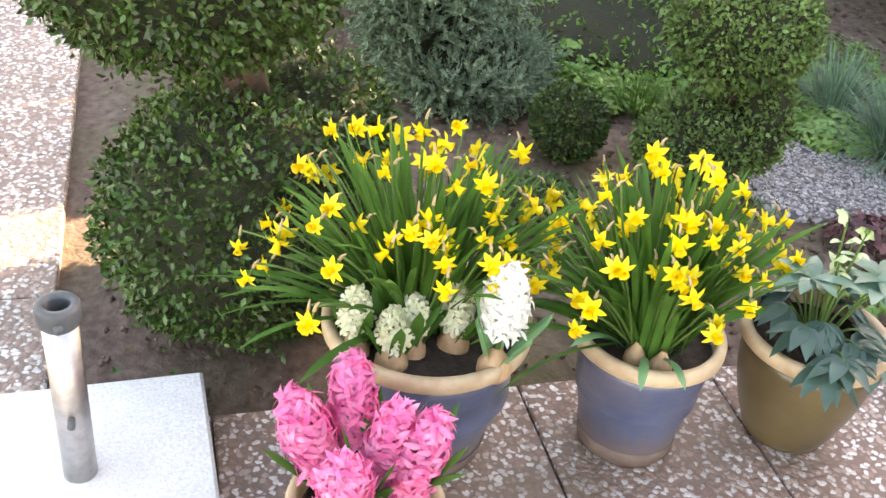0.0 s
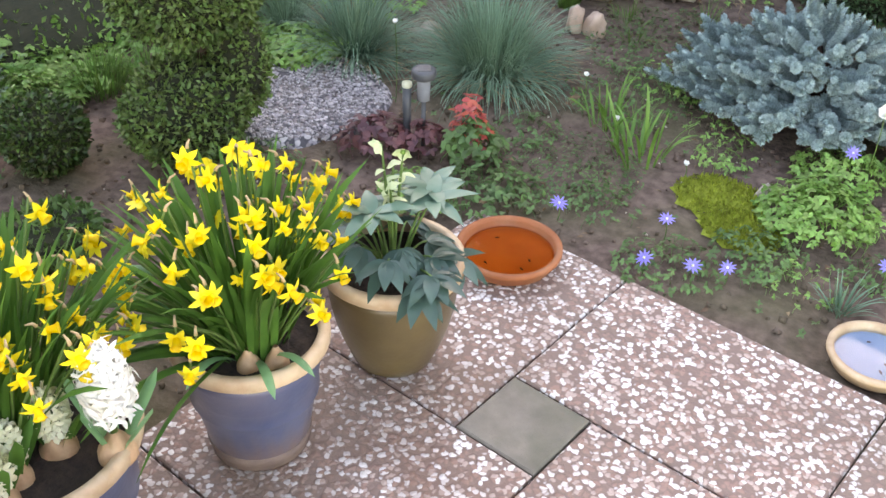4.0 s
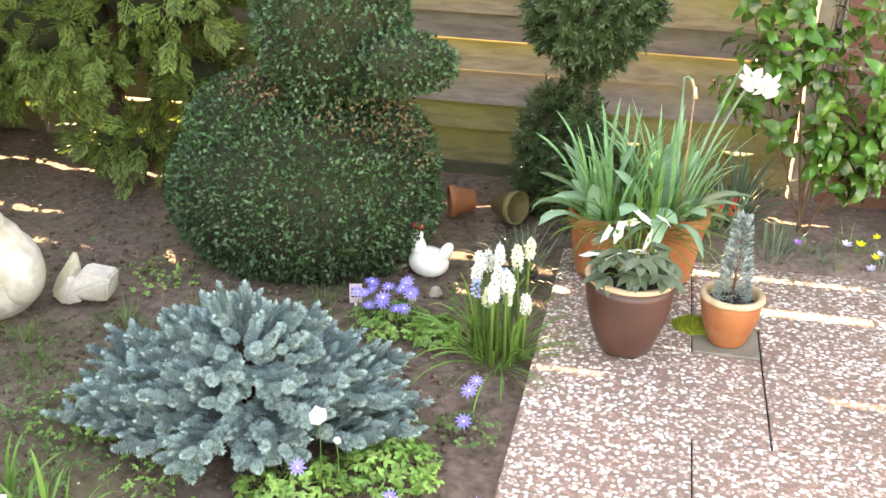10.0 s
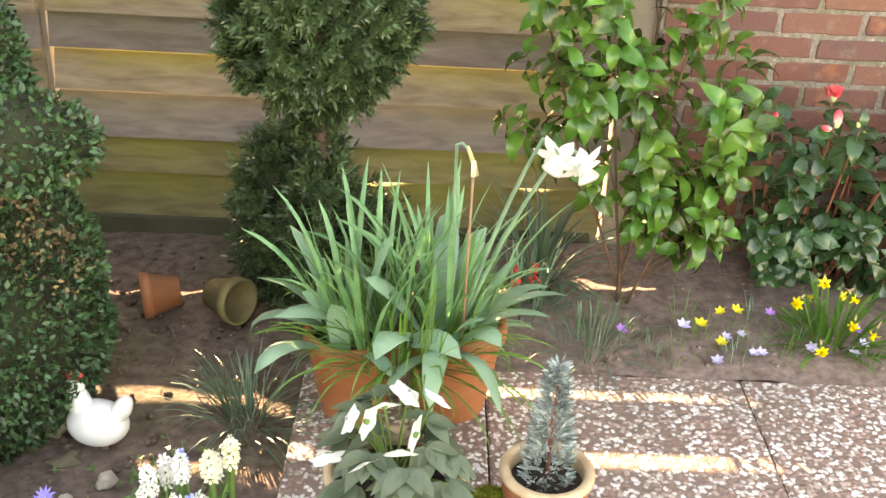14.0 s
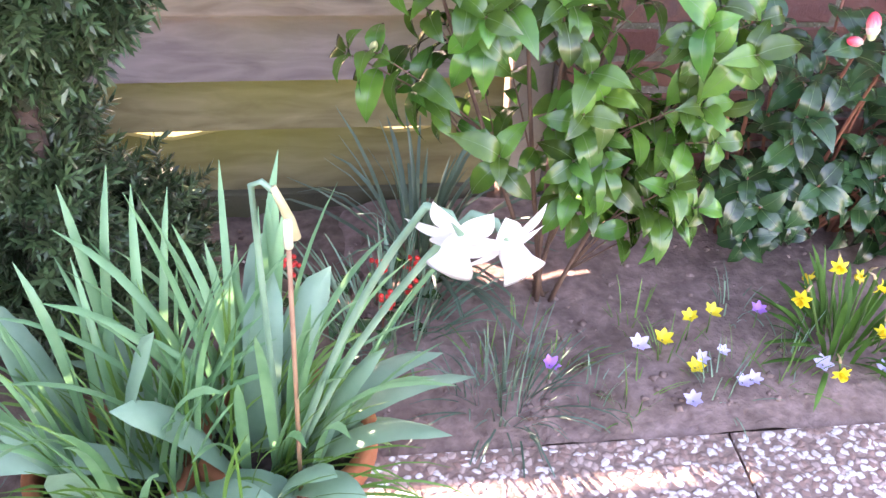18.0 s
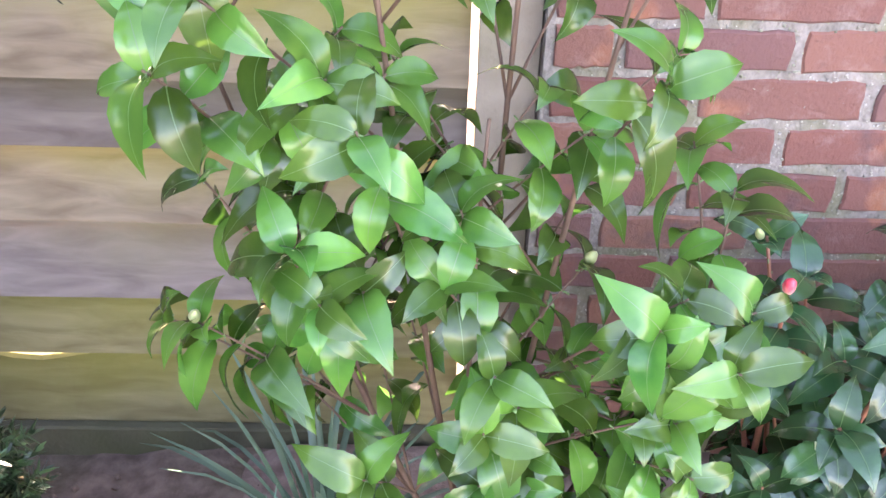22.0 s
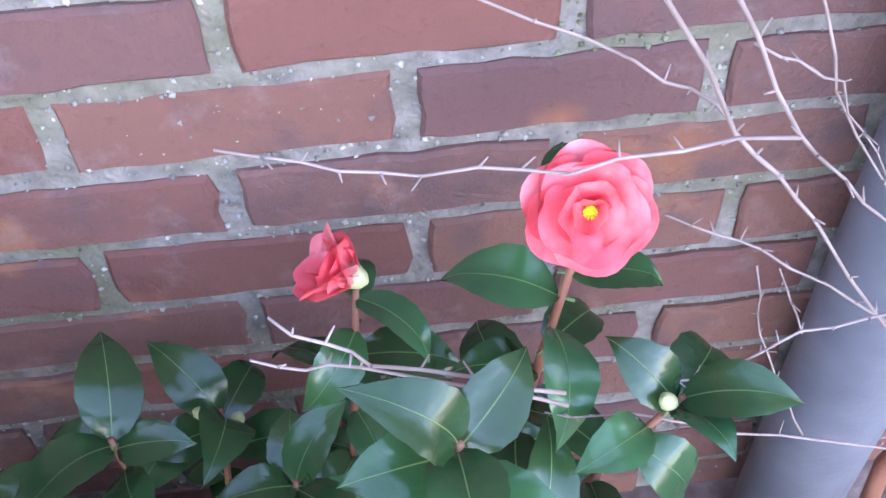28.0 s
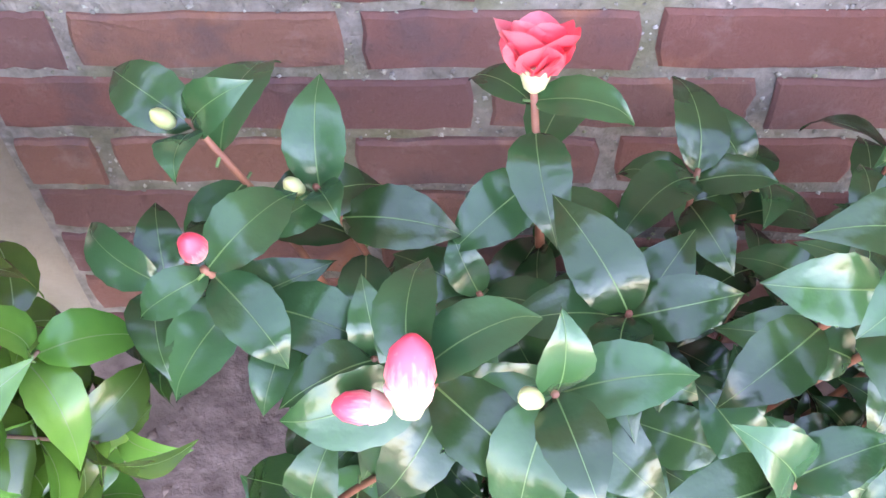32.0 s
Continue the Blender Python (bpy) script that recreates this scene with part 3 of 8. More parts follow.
def box(g, x0, x1, y0, y1, z0, z1, bev=0.004, slot=0):
    """A box with chamfered top and bottom edges."""
    b = bev
    rings = [(b, z0), (0, z0 + b), (0, z1 - b), (b, z1)]
    vs, fs = [], []
    for o, z in rings:
        vs += [(x0 + o, y0 + o, z), (x1 - o, y0 + o, z), (x1 - o, y1 - o, z), (x0 + o, y1 - o, z)]
    for i in range(3):
        for j in range(4):
            fs.append((i * 4 + j, i * 4 + (j + 1) % 4, i * 4 + 4 + (j + 1) % 4, i * 4 + 4 + j))
    fs += [(3, 2, 1, 0), (12, 13, 14, 15)]
    g.add(vs, fs, slot)


def strap(g, base, az, length, width, up, droop, fold=0.25, slot=0, n=7, twist=0.0, tip=0.35):
    """A strap leaf: starts at angle up over the ground, bends by droop, folded along its middle."""
    p = Vector(base)
    vs, fs = [], []
    for i in range(n + 1):
        t = i / n
        ang = up - droop * t * t
        d = Vector((math.cos(az) * math.cos(ang), math.sin(az) * math.cos(ang), math.sin(ang)))
        side = Vector((-math.sin(az), math.cos(az), 0))
        nor = side.cross(d)
        side = (side * math.cos(twist * t) + nor * math.sin(twist * t)).normalized()
        nor = side.cross(d)
        w = width * 0.5 * (0.65 + 0.35 * math.sin(math.pi * min(1, t * 1.6) * 0.5)) * (1.0 if t < 1 - tip else math.sqrt(max(0.0, 1 - ((t - 1 + tip) / tip) ** 2)))
        w = max(w, 0.0004)
        vs += [p + side * w - nor * (-fold * w), p, p - side * w - nor * (-fold * w)]
        p = p + d * (length / n)
    for i in range(n):
        k = 3 * i
        fs += [(k, k + 3, k + 4, k + 1), (k + 1, k + 4, k + 5, k + 2)]
    g.add(vs, fs, slot)


def leaf_form(length, width, fold=0.2, curl=0.2, n=6, wave=0.0, point=0.75):
    """A broad leaf lying along +y from the origin, z up: verts and faces, with a drawn-out tip."""
    vs, fs = [], []
    for i in range(n + 1):
        t = i / n
        w = width * 0.5 * math.sin(math.pi * t ** point) ** 0.8 if 0 < t < 1 else 0.0
        if t > 0.8:
            w *= 0.9
        z = -curl * length * t * t
        y = length * t * (1 - 0.12 * curl * t)
        wz = wave * width * math.sin(9 * t)
        vs += [(-w, y, z + fold * w + wz), (0, y, z), (w, y, z + fold * w - wz)]
    for i in range(n):
        k = 3 * i
        fs += [(k, k + 1, k + 4, k + 3), (k + 1, k + 2, k + 5, k + 4)]
    return vs, fs


def broad_leaf(length, width, fold=0.2, curl=0.2, n=12, seed=0):
    """A glossy oval leaf along +y: rounded across, fine-toothed, tip bent over."""
    r = random.Random(seed)
    vs, fs = [], []
    bend = r.uniform(-0.10, 0.10)
    for i in range(n + 1):
        t = i / n
        w = width * 0.5 * math.sin(math.pi * t ** 0.90) ** 0.66 * (1.0 if t < 0.84 else 1 - 2.6 * (t - 0.84)) if 0 < t < 1 else 0.0
        w *= 1.0 + (0.025 if i % 2 else -0.02)
        z = length * (0.10 * math.sin(math.pi * t) - curl * t * t - (0.12 * ((t - 0.8) / 0.2) ** 2 if t > 0.8 else 0))
        y = length * t * (1 - 0.15 * curl * t)
        for k in (-1.0, -0.55, 0.0, 0.55, 1.0):
            a = abs(k)
            lift = fold * w * (1.35 * a - 0.75 * a * a)
            vs.append((k * w + bend * length * t * t, y, z + lift + 0.05 * width * math.sin(7 * t + seed) * k * a))
    for i in range(n):
        for j in range(4):
            k = 5 * i + j
            fs.append((k, k + 1, k + 6, k + 5))
    return vs, fs
# ---- setting: ground, patio, fence, brick wall ----
rng = np.random.default_rng(7)


def ground_sheet():
    xs = np.concatenate([np.linspace(-70, -5, 8), np.linspace(-4.4, 3.4, 150), np.linspace(4, 70, 8)])
    ys = np.concatenate([np.linspace(-70, -4, 7), np.linspace(-3.4, 3.4, 130), np.linspace(4, 70, 8)])
    vs = []
    for y in ys:
        for x in xs:
            z = -0.022
            if -4.4 <= x <= 3.4 and -3.4 <= y <= 3.4:
                z += 0.010 * noise.noise((x * 3, y * 3, 0)) + 0.010 * noise.noise((x * 13, y * 13, 3)) + 0.005 * noise.noise((x * 31, y * 31, 5))
                if x > -1.06 and y < 0.06 or x > -0.06 and y < 2.24 or y < -1.8:
                    z = min(z, -0.03)
                elif y > 2.24 and x > 0.3:
                    z += 0.012
            vs.append((x, y, z))
    k = len(xs)
    fs = [(j * k + i, j * k + i + 1, (j + 1) * k + i + 1, (j + 1) * k + i) for j in range(len(ys) - 1) for i in range(k - 1)]
    g = Geo()
    g.add(vs, fs)
    return tagged(new("ground", g.mesh("ground", [SOIL])), "dark crumbly brown garden soil with mossy patches", "soil", kind="structure")


ground_sheet()

g = Geo()
vs = []
for j in range(15):
    for i in range(61):
        x, y = 0.36 + 2.2 * i / 60, 2.186 + 0.65 * j / 14
        edge = min(1.0, (x - 0.36) / 0.15)
        vs.append((x, y, -0.004 + 0.012 * edge * min(1.0, j / 2) + 0.008 * noise.noise((x * 9, y * 9, 1)) + 0.006 * noise.noise((x * 28, y * 28, 2)) - 0.03 * (1 - edge)))
g.add(vs, [(j * 61 + i, j * 61 + i + 1, (j + 1) * 61 + i + 1, (j + 1) * 61 + i) for j in range(14) for i in range(60)])
tagged(new("bed_soil", g.mesh("bed_soil", [LITSOIL])), "sandy purple-brown wall-bed soil, lightened for the stronger light there", "soil", kind="structure")

# clods and pebbles on the soil, and dry litter
proto_clod = ([(0, 0, 0.5), (0.6, 0, 0.1), (0.1, 0.55, 0.15), (-0.55, 0.1, 0.05), (0.05, -0.6, 0.1), (0, 0, -0.3)],
              [(0, 1, 2), (0, 2, 3), (0, 3, 4), (0, 4, 1), (5, 2, 1), (5, 3, 2), (5, 4, 3), (5, 1, 4)])


def in_beds(n):
    pts = []
    while len(pts) < n:
        x, y = rng.uniform(-3.2, 2.2), rng.uniform(-1.8, 2.8)
        if (x > -1.04 and y < 0.03) or (x > -0.03 and y < 2.22):
            continue
        pts.append((x, y))
    return np.array(pts)


def scatter_ground(name, label, material, n, lo, hi, z=-0.018):
    p = in_beds(n)
    pts = np.c_[p, np.full(len(p), z)]
    nr = np.tile([0, 0, 1.0], (n, 1))
    me = bake(name, proto_clod, poses(pts, nr, rng.uniform(0, 6.3, n), rng.uniform(lo, hi, n), 0.5, rng), [material], True)
    return tagged(new(name, me), label, "soil", kind="stuff")


scatter_ground("soil_clods", "loose dark soil crumbs over the beds", SOIL, 5200, 0.006, 0.022)
n = 2600
pts = np.c_[rng.uniform(0.45, 2.2, n), rng.uniform(2.235, 2.78, n), rng.uniform(-0.002, 0.006, n)]
me = bake("bed_clods", proto_clod, poses(pts, np.tile([0, 0, 1.0], (n, 1)), rng.uniform(0, 6.3, n), 0.004 + 0.015 * rng.uniform(0, 1, n) ** 2.5, 0.7, rng), [LITSOIL], False)
tagged(new("bed_clods", me), "loose sandy crumbs on the wall bed", "soil", kind="stuff")
LITTER = mat("pale_litter", (0.36, 0.29, 0.21), (0.58, 0.50, 0.42), 60, 0.9, 0.2, island=0.4)
scatter_ground("pale_litter", "pale pebbles and dry petals scattered on soil", LITTER, 420, 0.003, 0.008, -0.012)

# patio of pinwheel slabs, each one its own piece
PATIO = tagged(new("patio"), "patio of exposed aggregate concrete slabs with small grey squares", "paving", kind="structure")
JOINT = mat("joint_soil", (0.07, 0.055, 0.042), (0.13, 0.10, 0.078), 40, 0.95, 0.8, 120, c3=(0.05, 0.07, 0.02), c3amount=0.6)
g = Geo()
for x0, x1, y0, y1 in [(-1.0, 5, -5, 0), (0, 5, 0.0, 2.19), (-6, -1.0, -5, -1.88)]:
    g.add([(x0 + 0.01, y0, -0.014), (x1, y0, -0.014), (x1, y1 - 0.01, -0.014), (x0 + 0.01, y1 - 0.01, -0.014)], [(0, 1, 2, 3)])
part("joint_bed", g.mesh("joint_bed", [JOINT]), PATIO, "dark soil and moss in the slab joints")
SLABS = {}


def slab(x0, x1, y0, y1, material, name="slab"):
    key = (round(x1 - x0, 3), round(y1 - y0, 3), material.name)
    if key not in SLABS:
        gg = Geo()
        w, h = key[0] / 2 - 0.0021, key[1] / 2 - 0.0021
        box(gg, -w, w, -h, h, -0.045, 0.0, 0.004)
        SLABS[key] = gg.mesh(name, [material], False)
    ob = part(name, SLABS[key], PATIO)
    ob.matrix_basis = pose((x0 + x1) / 2, (y0 + y1) / 2, rng.uniform(-0.0025, 0.001), rng.uniform(-0.25, 0.25), rng.uniform(-0.25, 0.25), 0)


def pinwheel(x, y, sx, sy):
    a, b = 0.410, 0.590
    slab(x, x + a * sx, y + a * sy, y + sy, AGG)
    slab(x + a * sx, x + sx, y + b * sy, y + sy, AGG)
    slab(x + b * sx, x + sx, y, y + b * sy, AGG)
    slab(x, x + b * sx, y, y + a * sy, AGG)
    slab(x + a * sx, x + b * sx, y + a * sy, y + b * sy, CONCRETE, "small_square_slab")


for i in range(-1, 3):
    for j in range(-3, 0):
        pinwheel(i, j, 1, 1)
for i in range(0, 3):
    for j in range(2):
        pinwheel(i * 1.02, 0.11 + j * 1.04, 1.02, 1.04)
    slab(i * 1.02, i * 1.02 + 0.6, 0.0, 0.11, AGG, "cut_slab")
    slab(i * 1.02 + 0.6, i * 1.02 + 1.02, 0.0, 0.11, AGG, "cut_slab")
for i in range(-5, -1):
    slab(i, i + 0.6, -2.28, -1.88, AGG)
    slab(i + 0.6, i + 1.0, -2.48, -1.88, AGG)
    slab(i, i + 0.6, -2.68, -2.28, AGG)

# round gravel circle in the bed
g = Geo()
rs = [0.0, 0.10, 0.19, 0.245, 0.26]
vs = [(0, 0, 0.012)]
fs = []
for k, r in enumerate(rs[1:]):
    for i in range(40):
        a = 2 * math.pi * i / 40
        w = 1 + 0.05 * math.sin(3 * a) + 0.04 * math.sin(7 * a + 1)
        vs.append((r * w * math.cos(a), r * w * math.sin(a), 0.012 - (0.03 if k == 3 else 0) + 0.004 * noise.noise((r * 30 * math.cos(a), r * 30 * math.sin(a), 0))))
fs += [(0, 1 + i, 1 + (i + 1) % 40) for i in range(40)]
for k in range(3):
    fs += [(1 + k * 40 + i, 1 + (k + 1) * 40 + i, 1 + (k + 1) * 40 + (i + 1) % 40, 1 + k * 40 + (i + 1) % 40) for i in range(40)]
g.add(vs, fs)
gravel = tagged(new("gravel_patch", g.mesh("gravel_patch", [GRAVEL])), "patch of grey gravel set in the flower bed", "gravel", kind="structure")
gravel.matrix_basis = pose(-1.74, 0.09, -0.012)
n = 1500
rr, aa = 0.25 * np.sqrt(rng.uniform(0, 1, n)), rng.uniform(0, 6.3, n)
me = bake("gravel_stones", proto_clod, poses(np.c_[rr * np.cos(aa) - 1.74, rr * np.sin(aa) + 0.09, np.full(n, 0.002)], np.tile([0, 0, 1.0], (n, 1)), rng.uniform(0, 6, n), rng.uniform(0.006, 0.011, n), 0.5, rng),
          [mat("grey_pebble", (0.29, 0.265, 0.27), (0.52, 0.48, 0.46), 50, 0.8, 0.2, island=0.35)], True)
tagged(new("gravel_stones", me), "small grey gravel stones", "gravel", kind="stuff")

# fence of horizontal boards with a slit and two open joints
FENCE_Y = 2.87
FENCE = tagged(new("wall_fence"), "weathered horizontal board fence, algal film and painted sun glow on board tops", "fence", kind="structure")
edges = [-0.09, 0.035, 0.16, 0.275, 0.39, 0.505, 0.62, 0.74, 0.855, 0.97, 1.09, 1.21, 1.33, 1.45, 1.57, 1.69, 1.81, 1.93, 2.05, 2.17]
for bay in range(4):
    bx1 = 0.764 - bay * 1.55
    bx0 = bx1 - 1.526
    for k in range(len(edges) - 1):
        z0, z1 = edges[k], edges[k + 1]
        if k == 0:
            z0 = -0.12
        lift = {2: 0.002, 4: 0.007, 5: 0.009, 7: 0.0, 10: 0.0}.get(k, -0.008)
        if bay:
            lift = {2: 0.008, 4: 0.006, 5: 0.008, 7: 0.0, 10: 0.0}.get(k, -0.008)
        lean = 0.034 if k in (3, 4) else 0.018 if k in (1, 6, 9) else 0.0215
        gg = Geo()
        nseg = 36 if k in (1, 6, 9) else 6
        vs, fs = [], []
        for i in range(nseg + 1):
            x = bx0 + (bx1 - bx0) * i / nseg
            sag = 0.0015 * noise.noise((x * 2, k * 1.7 + bay, 0)) - 0.009 * (i / nseg - 0.4) * (k > 3)
            # worn upper edges leave slits that open and close
            z1 = edges[k + 1] - ((0.024 * math.exp(-((x - 0.12) / 0.08) ** 2) + 0.020 * math.exp(-((x - 0.57) / 0.05) ** 2) if bay == 0 else max(0.0, 0.003 + 0.022 * noise.noise((x * 5, 4.0 + bay, k * 1.0)))) if k == 1 else max(0.0, -0.001 + 0.022 * noise.noise((x * 6, 4.0 + bay, k * 1.0))) if k in (6, 9) else 0)
            for y, z in [(0.0, z0 + lift), (0.0, z1 - 0.004), (0.006, z1), (0.022, z1), (0.022, z0 + lift + 0.003), (0.004, z0 + lift)]:
                vs.append((x, y + lean * (z - z0) / (z1 - z0), z + sag))
        m6 = 6
        for i in range(nseg):
            for j in range(m6):
                fs.append((i * m6 + j, (i + 1) * m6 + j, (i + 1) * m6 + (j + 1) % m6, i * m6 + (j + 1) % m6))
        fs += [tuple(reversed(range(m6))), tuple(nseg * m6 + j for j in range(m6))]
        gg.add(vs, fs)
        ob = part("board", gg.mesh("board", [FENCEG if k in (1, 2, 8) else FENCEW if k in (4, 6, 9) else FENCEL], False), FENCE)
        ob.matrix_basis = pose(0, FENCE_Y, 0)
for px in [0.80, -0.785, -2.335, -3.885]:
    gg = Geo()
    box(gg, px - (0.026 if px > 0 else 0.012), px + (0.05 if px > 0 else 0.012), FENCE_Y - (0.012 if px > 0 else -0.03), FENCE_Y + 0.06, -0.15, 2.2, 0.004)
    part("post", gg.mesh("post", [POSTW], False), FENCE)
gg = Geo()
box(gg, -1.0, 0.74, FENCE_Y - 0.022, FENCE_Y - 0.002, -0.12, 0.03, 0.003)
part("gravel_board", gg.mesh("gravel_board", [mat("dark_damp_board", (0.055, 0.05, 0.03), (0.10, 0.09, 0.055), 10, 0.9, 0.4, c3=(0.06, 0.07, 0.02))], False), FENCE, "dark damp board along the ground")

# brick wall: single bricks over recessed mortar
WALL_Y = 2.835
BWALL = tagged(new("wall_brick"), "old red brick wall with pale rough mortar joints", "wall", kind="structure")
gg = Geo()
box(gg, 0.853, 5.0, WALL_Y - 0.0015, WALL_Y + 0.20, -0.2, 2.7, 0.002)
part("mortar", gg.mesh("mortar", [MORTAR], False), BWALL, "pale sandy mortar in recessed joints")


def brick_mesh(seed, w=0.199, h=0.0495, d=0.02):
    r = random.Random(seed)
    gg = Geo()
    nx, nz = 9, 3
    vs = []
    ring = []
    for i in range(nx + 1):
        ring.append((i / nx, 0.0))
    for i in range(1, nz + 1):
        ring.append((1.0, i / nz))
    for i in range(1, nx + 1):
        ring.append((1 - i / nx, 1.0))
    for i in range(1, nz):
        ring.append((0.0, 1 - i / nz))
    m = len(ring)
    jit = [(r.uniform(-0.0022, 0.0022) - (0.0025 * (u - 0.5) if (u in (0.0, 1.0) and v in (0.0, 1.0)) else 0), r.uniform(-0.0022, 0.0016) * (1.0 if v < 0.5 else -1.0)) for u, v in ring]
    for inset, y in [(0.0, d), (0.0, 0.003), (0.003, 0.0)]:
        for (u, v), (jx, jz) in zip(ring, jit):
            x, z = (u - 0.5) * w + jx, (v - 0.5) * h + jz
            cx, cz = (1 - 2 * inset / w), (1 - 2 * inset / h)
            vs.append((x * cx, y + r.uniform(-0.0006, 0.0006), z * cz))
    fs = []
    for k in range(2):
        for j in range(m):
            fs.append((k * m + j, k * m + (j + 1) % m, (k + 1) * m + (j + 1) % m, (k + 1) * m + j))
    vs.append((0, 0.0005, 0))
    c = len(vs) - 1
    for j in range(m):
        fs.append((2 * m + j, 2 * m + (j + 1) % m, c))
    gg.add(vs, fs)
    return gg.mesh("brick", [BRICK], False)


n = 9000
gz = rng.uniform(0.02, 0.95, n)
gx = rng.uniform(0.90, 2.05, n)
me = bake("mortar_grain", proto_clod, poses(np.c_[gx, np.full(n, WALL_Y - 0.0018), gz], np.tile([0, -1.0, 0.2], (n, 1)), rng.uniform(0, 6, n), 0.0020 + 0.0036 * rng.uniform(0, 1, n) ** 2, 0.6, rng), [mat("mortar_grain", (0.17, 0.15, 0.12), (0.44, 0.40, 0.35), 70, 0.95, 0.5, island=0.4, c3=(0.12, 0.14, 0.04), c3scale=8, c3amount=0.8)], True)
part("mortar_grain", me, BWALL, "rough sandy grains and moss in the joints")["kind"] = "stuff"
BRICKS = [brick_mesh(s, 0.200, 0.0530) for s in range(14)]
COURSE, LONG, ROW0 = 0.0660, 0.2135, 0.285
# joints of the courses that stand clear of leaves; the others follow the same half-bond
JOINTS = {0: (0.935, 1.138, 1.354), 1: (1.040, 1.250, 1.466), 2: (0.941, 1.156, 1.372), 3: (1.048, 1.256, 1.470), 4: (0.944, 1.164, 1.377, 1.588, 1.780), 5: (1.043, 1.266, 1.486, 1.687), 6: (0.943, 1.162, 1.381, 1.581)}
row = -5
zz = ROW0 + row * COURSE
while zz < 1.80:
    xs = list(JOINTS.get(row, (0.942 if row % 2 == 0 else 1.046, )))
    while xs[-1] < 3.0 - (0 if zz < 1.2 else 0.6):
        xs.append(xs[-1] + LONG + rng.uniform(-0.008, 0.008))
    xs.insert(0, 0.850)
    for xa, xb in zip(xs, xs[1:]):
        if xb - xa > 0.03:
            w = xb - xa - rng.uniform(0.012, 0.018) - (0.004 if xa < 0.86 else 0)
            ob = part("brick", rng.choice(BRICKS), BWALL)
            ob.matrix_basis = pose((xa + xb) / 2 + (0.003 if xa < 0.86 else 0), WALL_Y - 0.006 + rng.uniform(-0.0025, 0.0025), zz + rng.uniform(-0.0015, 0.0015) + 0.002 * noise.noise((xa * 3, row * 0.3, 0)), 0, rng.uniform(-0.5, 0.5) + (180 if rng.uniform() < 0.5 else 0), 0) @ Matrix.Diagonal((w / 0.200, 1, rng.uniform(0.95, 1.04), 1))
    row += 1
    zz += COURSE

# grey rain pipe against the wall
pipe = thing("rain_pipe", 1.915, 2.775, -0.05, "smooth grey plastic rain pipe beside the brick wall", "pipe")
gg = Geo()
tube(gg, [(0.0, 0, 0), (0.0, 0, 0.3), (0.0, 0, 1.2), (0.0, 0, 2.6)], 0.045, 0.045, 28)
part("pipe", gg.mesh("pipe", [PIPE]), pipe)
gg = Geo()
lathe(gg, [(0.047, 1.42), (0.051, 1.425), (0.051, 1.50), (0.047, 1.505)], 28)
part("socket", gg.mesh("socket", [PIPE]), pipe)


# ---- pots ----
def pot(name, x, y, r_rim, r_base, h, glaze, rim, label, rimh=0.03, rimout=0.012, bulge=0.0, group="", soil_drop=0.03):
    t = thing(name, x, y, 0, label, "pot", group)
    gg = Geo()
    prof = [(0.0, 0.002), (r_base * 0.9, 0.002), (r_base, 0.008)]
    for k in range(1, 9):
        s = k / 9
        prof.append((r_base + (r_rim - rimout - r_base) * s + bulge * math.sin(math.pi * s), 0.008 + (h - rimh - 0.008) * s))
    prof.append((r_rim - rimout, h - rimh))
    prof += [(r_rim - rimout - 0.012, h - rimh), (r_rim - rimout - 0.012, h * 0.5)]
    lathe(gg, prof, 48)
    part("body", gg.mesh("body", [glaze]), t)
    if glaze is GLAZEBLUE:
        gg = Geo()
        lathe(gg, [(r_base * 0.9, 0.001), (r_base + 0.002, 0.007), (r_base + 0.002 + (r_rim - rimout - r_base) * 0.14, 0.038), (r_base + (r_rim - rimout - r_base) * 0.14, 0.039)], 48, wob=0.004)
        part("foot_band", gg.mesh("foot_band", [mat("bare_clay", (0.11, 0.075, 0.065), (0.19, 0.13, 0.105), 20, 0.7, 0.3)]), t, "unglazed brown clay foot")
    gg = Geo()
    ri = r_rim - 0.020
    lathe(gg, [(ri, h - rimh - 0.02), (ri, h - 0.006), (ri + 0.005, h), (r_rim - 0.005, h), (r_rim, h - 0.006), (r_rim, h - rimh + 0.006), (r_rim - 0.006, h - rimh), (r_rim - rimout - 0.002, h - rimh)], 48)
    part("rim", gg.mesh("rim", [rim]), t)
    gg = Geo()
    vs, fs = [(0, 0, h - soil_drop + 0.012)], []
    for k, r in enumerate([0.35, 0.7, 1.0]):
        for i in range(28):
            a = 2 * math.pi * i / 28
            vs.append((r * (ri - 0.001) * math.cos(a), r * (ri - 0.001) * math.sin(a), h - soil_drop + 0.008 * (1 - r) + 0.006 * noise.noise((x + r * 4 * math.cos(a), y + r * 4 * math.sin(a), k))))
    fs += [(0, 1 + i, 1 + (i + 1) % 28) for i in range(28)]
    for k in range(2):
        fs += [(1 + k * 28 + i, 1 + k * 28 + 28 + i, 1 + k * 28 + 28 + (i + 1) % 28, 1 + k * 28 + (i + 1) % 28) for i in range(28)]
    gg.add(vs, fs)
    part("soil", gg.mesh("soil", [POTSOIL]), t, "dark moist potting soil")
    return t


